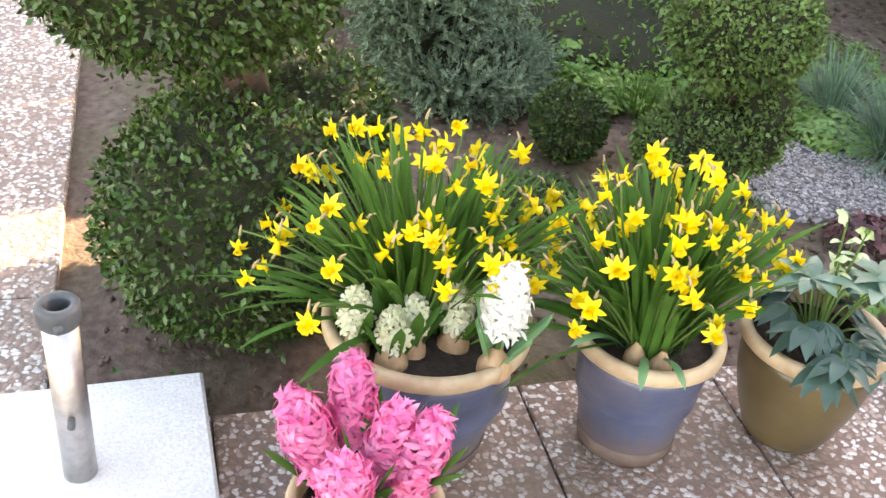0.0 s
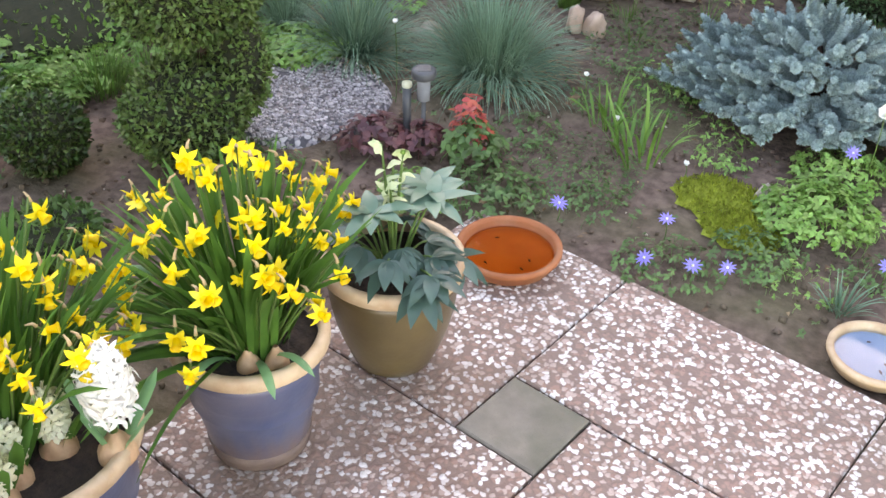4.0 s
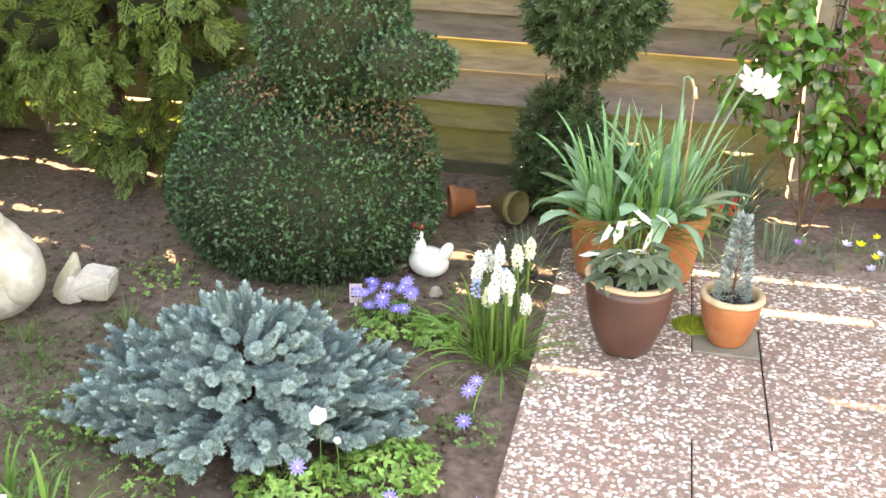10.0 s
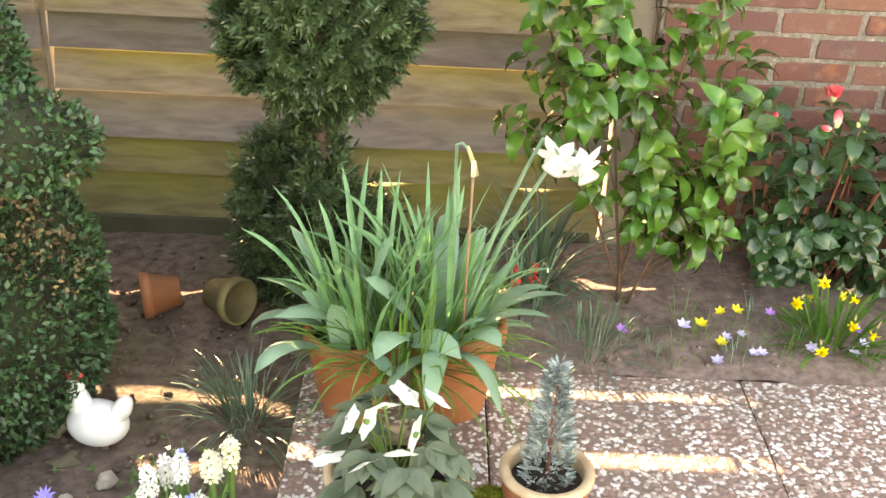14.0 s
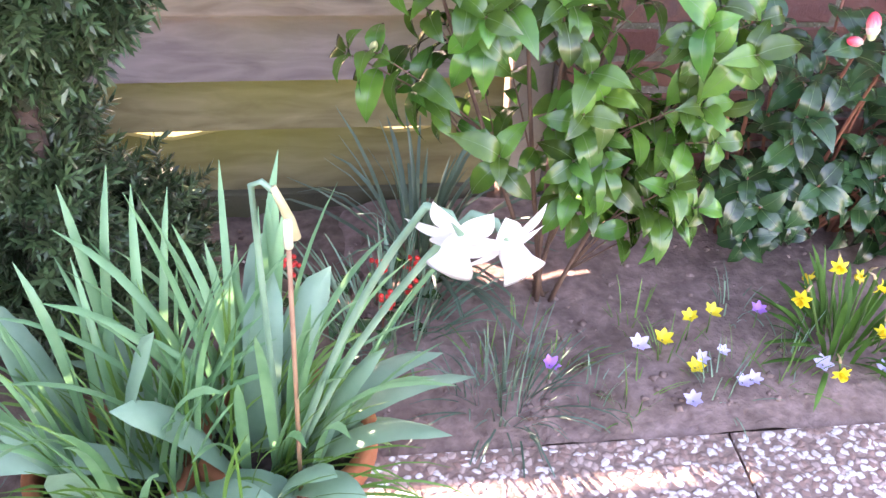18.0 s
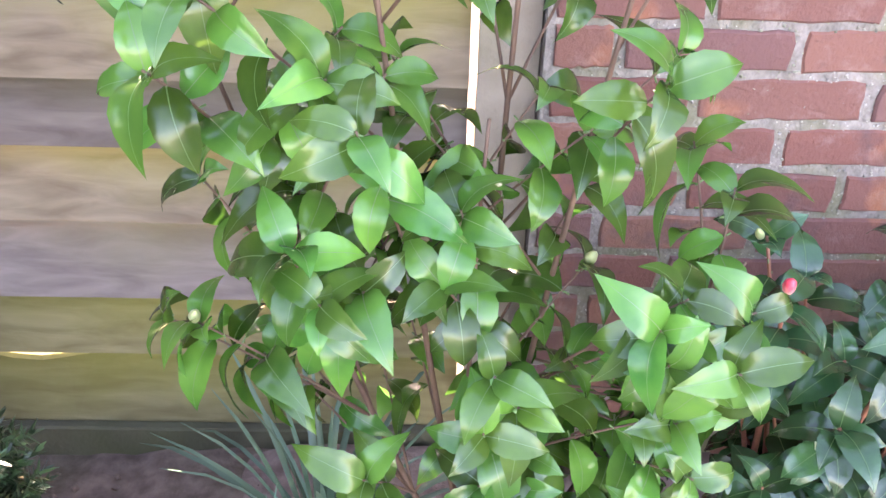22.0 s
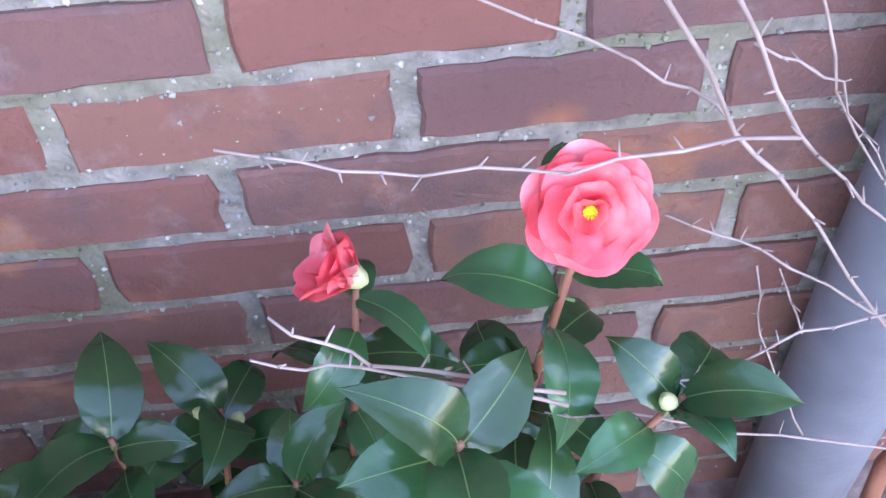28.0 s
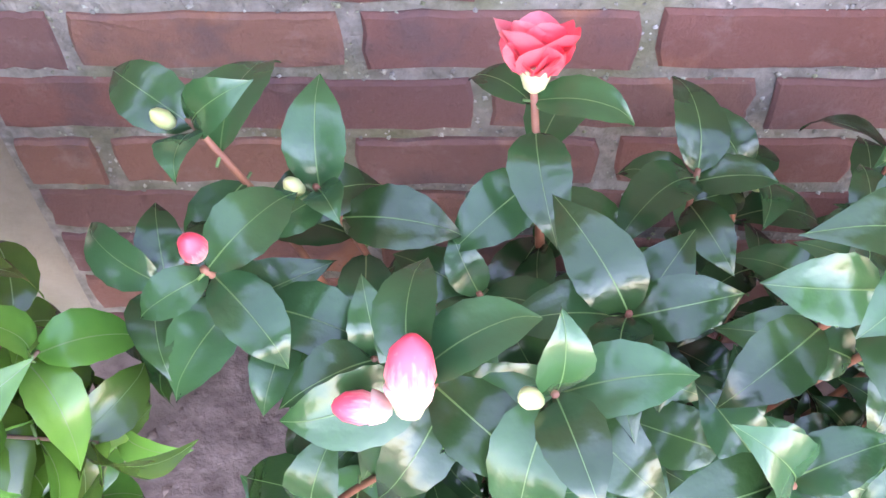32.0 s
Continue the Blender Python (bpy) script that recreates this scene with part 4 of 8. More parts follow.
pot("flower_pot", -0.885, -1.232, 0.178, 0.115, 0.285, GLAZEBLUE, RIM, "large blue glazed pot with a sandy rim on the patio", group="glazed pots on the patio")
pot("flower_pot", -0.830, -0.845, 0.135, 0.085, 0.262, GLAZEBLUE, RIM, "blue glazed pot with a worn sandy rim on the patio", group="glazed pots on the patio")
pot("flower_pot", -0.805, -0.522, 0.136, 0.078, 0.245, GLAZEOLIVE, RIM, "olive brown glazed pot with a sandy rim on the patio", group="glazed pots on the patio", bulge=0.012)
pot("flower_pot", -0.580, -1.388, 0.118, 0.08, 0.19, GLAZEBROWN, RIM, "small pot with a pale rim holding pink hyacinths", group="glazed pots on the patio")
pot("flower_pot", 0.235, 1.55, 0.122, 0.07, 0.225, GLAZEBROWN, RIM, "dark brown glazed pot with a pale rim", group="pots by the fence", bulge=0.012, rimh=0.015, rimout=0.004)
pot("flower_pot", 0.51, 1.66, 0.088, 0.052, 0.15, TERRA, RIM, "small terracotta pot with a pale rim on a grey slab", group="pots by the fence", bulge=0.006, rimh=0.018, rimout=0.005)
pot("flower_pot", 0.125, 2.02, 0.105, 0.07, 0.21, TERRA, TERRA, "terracotta pot full of spring bulbs", group="pots by the fence", rimh=0.04, rimout=0.008)
pot("flower_pot", 0.335, 2.04, 0.115, 0.075, 0.23, TERRA, TERRA, "terracotta pot full of spring bulbs beside another", group="pots by the fence", rimh=0.04, rimout=0.008)


def dish(name, x, y, r, h, material, inside, label, level):
    t = thing(name, x, y, 0.0, label, "plant saucer")
    gg = Geo()
    lathe(gg, [(0, 0.003), (r * 0.80, 0.003), (r * 0.86, 0.006), (r * 0.97, h - 0.012), (r, h - 0.010), (r, h - 0.002), (r - 0.004, h), (r - 0.012, h), (r - 0.016, h - 0.008), (r * 0.84, 0.014), (r * 0.8, 0.012), (0, 0.012)], 48)
    part("bowl", gg.mesh("bowl", [material]), t)
    gg = Geo()
    lathe(gg, [(0, 0.0125), (r * 0.79, 0.0125), (r * 0.83, 0.0145), (r * 0.885, h * 0.6)], 48)
    part("inner_face", gg.mesh("inner_face", [inside]), t)
    gg = Geo()
    lathe(gg, [(r * 0.86, level), (r * 0.5, level), (0, level)], 48)
    w = part("water", gg.mesh("water", [REDWATER if inside is TERRAIN else WATER]), t, "shallow clear water")
    w.visible_shadow = False
    for k in range(4):
        a, rr = rng.uniform(0, 6.3), rng.uniform(0.1, 0.7) * r
        gg = Geo()
        gg.add(*leaf_form(0.014, 0.006, 0.1, 0.1, 3))
        part("dead_leaf", gg.mesh("dead_leaf", [BARK]), t, "dead brown leaf bit under water", frame_of((0.1, 0.1, 1), rng.uniform(0, 6), 1, (rr * math.cos(a), rr * math.sin(a), 0.0165)))
    return t


dish("plant_saucer", -0.825, -0.125, 0.118, 0.042, TERRA, TERRAIN, "round terracotta saucer with shallow water on the patio", 0.022)
blue = dish("plant_saucer", -0.078, 0.105, 0.098, 0.040, RIM, WATERBLUE, "blue glazed saucer with a sandy rim holding water", 0.027)
blue.location.z = -0.018

# umbrella base: pale slab with a steel tube
ub = thing("umbrella_base", -0.792, -1.842, 0, "pale concrete umbrella base with a steel tube", "umbrella base", rz=2)
gg = Geo()
box(gg, -0.25, 0.25, -0.25, 0.25, 0.0, 0.06, 0.006)
part("base_slab", gg.mesh("base_slab", [PALECON], False), ub, "white-grey concrete slab")
gg = Geo()
lathe(gg, [(0.024, 0.06), (0.0265, 0.062), (0.0265, 0.385), (0.022, 0.385), (0.022, 0.1)], 32)
part("tube", gg.mesh("tube", [STEEL]), ub, "brushed stainless steel tube").location = (-0.031, 0.039, 0)
gg = Geo()
lathe(gg, [(0.028, 0.365), (0.033, 0.372), (0.033, 0.397), (0.030, 0.402), (0.020, 0.402), (0.018, 0.395), (0.018, 0.34)], 32)
part("collar", gg.mesh("collar", [DARKPL]), ub, "dark grey plastic collar").location = (-0.031, 0.039, 0)
gg = Geo()
tube(gg, [(0.026, 0, 0.20), (0.045, 0, 0.20)], 0.006, 0.006, 10)
part("screw_knob", gg.mesh("screw_knob", [DARKPL]), ub).location = (-0.031, 0.039, 0)
gg = Geo()
tube(gg, [(0.026, 0, 0.38), (0.040, 0, 0.38)], 0.007, 0.007, 10)
part("screw_knob", gg.mesh("screw_knob", [DARKPL]), ub).location = (-0.031, 0.039, 0)
# ---- clipped shrubs: clouds of small leaves on lumps ----
def lump_points(blobs, n, rough=0.02, seed=1):
    """Points and outward normals on the outside of joined ellipsoids (x, y, z, rx, ry, rz)."""
    r = np.random.default_rng(seed)
    area = np.array([(b[3] * b[4] + b[3] * b[5] + b[4] * b[5]) for b in blobs])
    P, N = [], []
    for k, b in enumerate(blobs):
        m = int(n * area[k] / area.sum() * 1.3)
        d = r.normal(size=(m, 3))
        d /= np.linalg.norm(d, axis=1, keepdims=True)
        rad = np.array(b[3:])
        p = np.array(b[:3]) + d * rad
        nn = d / rad
        nn /= np.linalg.norm(nn, axis=1, keepdims=True)
        keep = np.ones(m, bool)
        for j, c in enumerate(blobs):
            if j != k:
                keep &= (((p - np.array(c[:3])) / np.array(c[3:])) ** 2).sum(1) > 0.93
        p, nn = p[keep], nn[keep]
        wob = np.array([noise.noise(tuple(q * 9)) * 0.6 + noise.noise(tuple(q * 24)) * 0.4 for q in p])
        p = p + nn * (wob[:, None] * rough + r.normal(0, rough * 0.35, (len(p), 1)))
        P.append(p)
        N.append(nn)
    return np.concatenate(P), np.concatenate(N)


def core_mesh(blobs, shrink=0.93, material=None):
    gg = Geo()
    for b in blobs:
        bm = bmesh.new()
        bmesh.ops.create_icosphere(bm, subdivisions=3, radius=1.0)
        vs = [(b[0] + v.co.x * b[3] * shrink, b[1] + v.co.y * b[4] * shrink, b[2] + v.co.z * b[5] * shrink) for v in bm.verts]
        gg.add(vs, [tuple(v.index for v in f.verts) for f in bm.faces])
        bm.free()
    return gg.mesh("foliage_core", [material or CORE])


# lighter copy of the box leaf, with the brighter daylight at the gravel in its colour
LEAF_BOX_LIT = mat("lit_box_leaf", (0.065, 0.125, 0.03), (0.15, 0.24, 0.06), 16, 0.5, 0.0, 90, island=0.5, trans=0.15)
SMALL_LEAF = ([(0, 0, 0), (-0.28, 0.45, 0.06), (0, 0.5, -0.02), (0.28, 0.45, 0.06), (0, 1, 0.0)], [(0, 2, 1), (0, 3, 2), (1, 2, 4), (2, 3, 4)])


def topiary(name, x, y, blobs, n, size, material, label, seed=1, rough=0.02, trunk=None, category="topiary", core=CORE):
    t = thing(name, x, y, 0, label, category)
    P, N = lump_points(blobs, n, rough, seed)
    r = np.random.default_rng(seed)
    m = len(P)
    # leaves lie half along the surface: their length points outward at a slant
    M = poses(P - N * size * 0.3, N, r.uniform(0, 6.3, m), r.uniform(0.7, 1.3, m) * size, 0.55, r)
    tiltm = np.array(Matrix.Rotation(radians(52), 4, "X"))
    M = M @ tiltm
    part("foliage", bake("foliage", SMALL_LEAF, M, [material]), t)["kind"] = "stuff"
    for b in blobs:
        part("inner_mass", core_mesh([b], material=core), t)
    if trunk:
        gg = Geo()
        for q in trunk:
            tube(gg, q[0], q[1], q[2], 8)
        part("trunk", gg.mesh("trunk", [BARK]), t)
    return t


# big box bird by the path, low ball with a wide head
topiary("box_topiary", -1.33, -1.51,
        [(0, 0, 0.22, 0.265, 0.265, 0.25), (-0.22, 0.16, 0.26, 0.19, 0.19, 0.2), (-0.12, -0.08, 0.74, 0.33, 0.30, 0.22), (-0.16, 0.0, 0.95, 0.28, 0.25, 0.2)],
        36000, 0.017, LEAF_BOX, "box shrub clipped into stacked rounded lumps", 3, 0.034, trunk=[([(-0.05, 0, 0), (-0.06, 0, 0.5)], 0.03, 0.025), ([(-0.05, 0.05, 0.45), (-0.05, 0.0, 0.6)], 0.02, 0.03)])
# box bird near the fence: body, head, beak
bird = topiary("box_topiary", -0.83, 2.0,
        [(0.0, -0.02, 0.19, 0.44, 0.34, 0.32), (-0.14, 0.03, 0.36, 0.25, 0.25, 0.2), (0.20, 0.08, 0.28, 0.22, 0.2, 0.22), (0.10, 0.0, 0.72, 0.24, 0.22, 0.24), (0.36, -0.13, 0.66, 0.15, 0.12, 0.085), (0.06, 0.02, 0.95, 0.18, 0.18, 0.16)],
        42000, 0.0165, LEAF_BOXD, "box shrub clipped into a duck with a pointing beak", 5, 0.018, trunk=[([(0, 0, 0), (0.05, 0, 0.6)], 0.03, 0.02)])
BROWNBOX = mat("dead_box_leaf", (0.065, 0.040, 0.020), (0.16, 0.095, 0.045), 20, 0.7, 0.0, 90, island=0.6)
P, N = lump_points([(0.22, -0.08, 0.47, 0.15, 0.13, 0.07), (0.33, -0.02, 0.33, 0.09, 0.10, 0.13), (-0.10, -0.10, 0.55, 0.10, 0.09, 0.05)], 1300, 0.03, 6)
dead = poses(P, N, rng.uniform(0, 6.3, len(P)), rng.uniform(0.008, 0.018, len(P)), 0.6, rng)
part("dead_twig", bake("dead_twig", SMALL_LEAF, dead, [BROWNBOX]), bird, "brown dead twigs in the neck")["kind"] = "stuff"
# box bird beside the gravel: ball head over low mass
topiary("box_topiary", -1.73, -0.27,
        [(0.0, 0.03, 0.44, 0.17, 0.19, 0.15), (0.02, -0.03, 0.12, 0.14, 0.17, 0.13), (0.05, 0.12, 0.2, 0.07, 0.08, 0.14)],
        12000, 0.016, LEAF_BOX_LIT, "small box shrub clipped into a ball on a low mound", 8, 0.016, trunk=[([(0, 0.05, 0), (0, 0.05, 0.4)], 0.018, 0.015)])
topiary("box_ball", -1.92, -0.58, [(0, 0, 0.09, 0.105, 0.105, 0.10)], 3200, 0.014, LEAF_BOX, "little round clipped box ball in the bed", 9, 0.012)
topiary("bed_shrub", -1.62, -0.80, [(0, 0, 0.03, 0.10, 0.14, 0.045)], 1500, 0.02, LEAF_HERBD, "low leafy ground cover beside the pots", 10, 0.02, category="ground cover")
topiary("ivy_bush", -2.62, 1.30, [(0, 0, 0.25, 0.34, 0.25, 0.38), (0.1, 0.2, 0.5, 0.3, 0.25, 0.4)], 5200, 0.032, LEAF_HERBD, "leafy green shrub beside the stone pedestal", 12, 0.05, category="shrub")
topiary("ground_cover", -2.75, -0.10, [(0, 0, 0.02, 0.42, 0.55, 0.06), (-0.5, 0.5, 0.03, 0.5, 0.5, 0.07)], 4200, 0.026, LEAF_HERB, "low spreading green ground cover", 13, 0.03, category="ground cover")


# ---- conifers ----
def needle_sprig(length, n, nl, up=0.7, flat=False, r=None, wide=0.09):
    """A shoot along +z set with needles: verts and faces."""
    vs, fs = [], []
    for i in range(n):
        t = (i + 0.5) / n
        a = (0 if i % 2 else math.pi) + r.uniform(-0.5, 0.5) if flat else i * 2.4 + r.uniform(-0.3, 0.3)
        z = t * length
        L = nl * (1.0 - 0.35 * t) * r.uniform(0.8, 1.15)
        d = Vector((math.cos(a) * math.cos(up), math.sin(a) * math.cos(up), math.sin(up)))
        if t > 0.85:
            d = (d + Vector((0, 0, 1.2))).normalized()
        s = Vector((-math.sin(a), math.cos(a), 0)) * nl * wide
        k = len(vs)
        p = Vector((0, 0, z))
        vs += [p - s, p + s, p + d * L * 0.6 + s * 0.9, p + d * L, p + d * L * 0.6 - s * 0.9]
        fs.append((k, k + 1, k + 2, k + 3, k + 4))
    k = len(vs)
    w = nl * 0.06
    vs += [(w, 0, 0), (-w * 0.5, w * 0.87, 0), (-w * 0.5, -w * 0.87, 0), (0, 0, length)]
    fs += [(k, k + 1, k + 3), (k + 1, k + 2, k + 3), (k + 2, k, k + 3)]
    return [tuple(v) for v in vs], fs


def conifer(name, x, y, blobs, n, sprig, size, material, label, seed, rough=0.03, out=0.5, lift=0.25, core_shrink=0.82, category="conifer", trunk=None, splits=1):
    t = thing(name, x, y, 0, label, category)
    P, N = lump_points(blobs, n, rough, seed)
    r = np.random.default_rng(seed)
    N = N + np.array([0, 0, lift])
    m = len(P)
    M = poses(P - N * size * 0.55, N, r.uniform(0, 6.3, m), r.uniform(0.75, 1.3, m), out, r)
    part("foliage", bake("foliage", sprig, M, [material]), t)["kind"] = "stuff"
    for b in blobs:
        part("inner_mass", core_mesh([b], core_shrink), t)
    if trunk:
        gg = Geo()
        for q in trunk:
            tube(gg, q[0], q[1], q[2], 8)
        part("trunk", gg.mesh("trunk", [BARK]), t)
    return t


pr = random.Random(4)
def bottle_brush(length, n, nl, r):
    """A fat spruce shoot along +z: needles all round a pale axis, a blunt tip."""
    vs, fs = [], []
    for i in range(n):
        t = (i + 0.5) / n
        a = i * 2.4 + r.uniform(-0.3, 0.3)
        up = 0.32 + 0.9 * max(0.0, t - 0.75) / 0.25
        L = nl * r.uniform(0.85, 1.12) * (1.0 - 0.25 * t) * min(1.0, 0.6 + 2 * t)
        d = Vector((math.cos(a) * math.cos(up), math.sin(a) * math.cos(up), math.sin(up)))
        s = Vector((-math.sin(a), math.cos(a), 0)) * nl * 0.12
        p = Vector((0, 0, t * length))
        k = len(vs)
        vs += [p - s * 0.7, p + s * 0.7, p + d * L * 0.65 + s, p + d * L, p + d * L * 0.65 - s]
        fs.append((k, k + 1, k + 2, k + 3, k + 4))
    k = len(vs)
    w = nl * 0.22
    vs += [(w, 0, 0), (-w * 0.5, w * 0.87, 0), (-w * 0.5, -w * 0.87, 0), (0, 0, length)]
    fs += [(k, k + 1, k + 3), (k + 1, k + 2, k + 3), (k + 2, k, k + 3)]
    return [tuple(v) for v in vs], fs


SPR_BLUE = bottle_brush(0.058, 140, 0.0185, pr)
SPR_YEW = needle_sprig(0.055, 30, 0.026, 0.5, False, pr)
SPR_JUN = needle_sprig(0.065, 22, 0.017, 0.85, False, pr, 0.14)


def thuja_spray(r):
    """A flat fan of scale-leaf twigs along +z."""
    vs, fs = [], []

    def strip(p, d, L, w):
        k = len(vs)
        s = d.cross(Vector((0, 1, 0))).normalized() * w
        vs.extend([tuple(p - s * 0.6), tuple(p + s * 0.6), tuple(p + d * L * 0.6 + s + Vector((0, r.uniform(-0.003, 0.003), 0))), tuple(p + d * L), tuple(p + d * L * 0.6 - s)])
        fs.append((k, k + 1, k + 2, k + 3, k + 4))

    strip(Vector((0, 0, 0)), Vector((0, 0, 1)), 0.12, 0.0035)
    for i in range(12):
        t = 0.01 + 0.1 * i / 12
        sg = 1 if i % 2 else -1
        d = Vector((sg * 0.75, r.uniform(-0.25, 0.25), 0.65)).normalized()
        L = 0.05 * (1 - 0.5 * i / 12)
        strip(Vector((0, 0, t)), d, L, 0.004)
        for j in range(3):
            strip(Vector((0, 0, t)) + d * L * (0.3 + 0.22 * j), Vector((sg * 0.25, r.uniform(-0.3, 0.3), 0.95)).normalized(), L * 0.45, 0.0032)
    return vs, fs


THUJA = thuja_spray(pr)
# spreading blue spruce: tiers of flat branches with herringbone shoots
def spreading_spruce(x, y):
    t = thing("blue_spruce", x, y, 0, "low spreading dwarf blue spruce with silvery needles", "conifer")
    r = random.Random(21)
    P, D, S = [], [], []
    for count, reach, z0, rise in [(17, 0.365, 0.03, 0.02), (15, 0.335, 0.075, 0.03), (12, 0.265, 0.120, 0.03), (9, 0.185, 0.155, 0.035), (8, 0.11, 0.175, 0.04), (4, 0.045, 0.185, 0.07)]:
        for i in range(count):
            a = 2 * math.pi * (i + r.uniform(-0.45, 0.45)) / count + z0 * 31
            R = reach * r.uniform(0.72, 1.12)
            end = Vector((R * 1.04 * math.cos(a), R * 0.90 * math.sin(a), z0 + rise * r.uniform(0.4, 1.3)))
            root = Vector((0, 0, z0 * 0.8))
            out = Matrix.Rotation(r.uniform(-0.45, 0.45), 3, "Z") @ (end - root).normalized()
            side = out.cross(Vector((0, 0, 1))).normalized()
            gg = Geo()
            tube(gg, bent(root, end, (0, 0, -0.01), n=4), 0.006, 0.003, 6)
            part("branch", gg.mesh("branch", [BARK]), t)
            P.append(end)
            D.append(out + Vector((0, 0, 0.25)))
            S.append(r.uniform(0.9, 1.15))
            n = max(2, int(R / 0.030))
            for k in range(n):
                q = 1.0 - 0.80 * (k + 0.4) / n
                sp = min(1.0, 0.55 + 0.6 * (1 - q))
                for sg in (-1, 1):
                    b = root.lerp(end, q) + Vector((0, 0, r.uniform(-0.008, 0.012)))
                    P.append(b)
                    D.append(out * r.uniform(0.45, 1.0) + side * sg * r.uniform(0.4, 1.1) + Vector((0, 0, r.uniform(-0.15, 0.55))))
                    S.append(r.uniform(0.75, 1.05) * (0.85 + 0.4 * sp))
                    if k % 2 == 0 and q < 0.85:
                        P.append(b + side * sg * 0.03 + out * 0.03)
                        D.append(out + side * sg * 0.2 + Vector((0, 0, 0.35)))
                        S.append(r.uniform(0.7, 1.0))
    rn = np.random.default_rng(21)
    part("foliage", bake("foliage", SPR_BLUE, poses(np.array(P), np.array(D), rn.uniform(0, 6.3, len(P)), np.array(S)), [NEEDLE_BLUE]), t)["kind"] = "stuff"


spreading_spruce(-0.625, 0.99)
# yew ball on a stem with bushy skirt
conifer("yew_tree", 0.02, 2.36,
        [(0.0, 0, 0.82, 0.2, 0.19, 0.235), (0.0, 0.0, 1.02, 0.16, 0.16, 0.14), (0.0, 0.0, 0.25, 0.07, 0.07, 0.20), (0.0, 0.0, 0.55, 0.025, 0.025, 0.08)],
        2900, SPR_YEW, 0.055, NEEDLE_YEW, "dark green yew clipped to a ball on a stem", 22, 0.03, 0.5, 0.25, 0.82, trunk=[([(0, 0, 0), (0.01, 0, 0.3), (-0.01, 0, 0.7)], 0.022, 0.016)])
conifer("yew_shrub", -0.03, 2.55,
        [(-0.08, 0.0, 0.20, 0.10, 0.11, 0.24), (0.08, 0.02, 0.12, 0.15, 0.12, 0.15), (0.0, 0.02, 0.3, 0.08, 0.1, 0.16)],
        1300, SPR_YEW, 0.055, NEEDLE_YEW, "bushy dark green yew against the fence", 23, 0.035, 0.6, 0.3, 0.72)
# grey-green juniper behind the daffodils
conifer("juniper", -2.40, -0.86,
        [(0, 0, 0.30, 0.22, 0.21, 0.34), (0.05, -0.10, 0.42, 0.17, 0.16, 0.3), (-0.05, 0.12, 0.36, 0.17, 0.16, 0.32), (0.1, 0.10, 0.1, 0.2, 0.24, 0.12), (-0.1, 0, 0.75, 0.2, 0.2, 0.3)],
        8500, SPR_JUN, 0.07, NEEDLE_JUN, "grey-green bushy juniper behind the potted daffodils", 24, 0.05, 0.6, 0.5, 0.78)
# thuja with open limbs at the back; top two lumps added out of view to shade the patio
conifer("thuja", -1.75, 2.45,
        [(-0.15, -0.1, 0.62, 0.40, 0.3, 0.28), (0.25, -0.05, 0.72, 0.32, 0.28, 0.3), (-0.45, -0.1, 0.45, 0.25, 0.22, 0.22), (0.1, 0, 1.0, 0.5, 0.3, 0.3), (0.1, -0.1, 0.16, 0.2, 0.15, 0.1), (0.42, -0.05, 0.42, 0.16, 0.16, 0.14), (0.0, 0.0, 1.55, 0.50, 0.34, 0.42), (0.0, 0.0, 2.10, 0.42, 0.32, 0.42)],
        3000, THUJA, 0.12, NEEDLE_THUJA, "yellow-green thuja with drooping flat sprays", 25, 0.09, 0.6, -0.35, 0.55, trunk=[([(0, 0, 0), (0.02, 0, 0.4), (0, 0, 1.1)], 0.05, 0.03), ([(0.02, 0, 0.3), (0.25, -0.1, 0.55)], 0.02, 0.01), ([(0, 0, 0.35), (-0.3, -0.1, 0.5)], 0.02, 0.01), ([(0.1, 0.05, 0), (0.2, 0.05, 0.5)], 0.025, 0.015)])
# added shrubs; the first carries an unseen tall crown that shades the near patio
for k, (x, y, rise) in enumerate([(-2.75, 2.52, 1), (-3.5, 1.6, 0), (-3.5, 0.5, 0), (-3.4, -0.9, 0)]):
    conifer("backdrop_shrub", x, y, [(0, 0, 0.45, 0.45, 0.45, 0.5), (0.05, 0.05, 0.95, 0.36, 0.38, 0.4)] + [(0.05, 0.0, 1.45, 0.52, 0.42, 0.45), (0.08, 0.0, 2.05, 0.60, 0.40, 0.48), (0.08, 0.0, 2.60, 0.40, 0.32, 0.42)] * rise, 1100 + 1500 * rise, THUJA, 0.12, NEEDLE_YEW if k % 2 else NEEDLE_THUJA,
            "added evergreen shrub closing the garden bed", 40 + k, 0.08, 0.6, -0.2, 0.7, category="shrub")


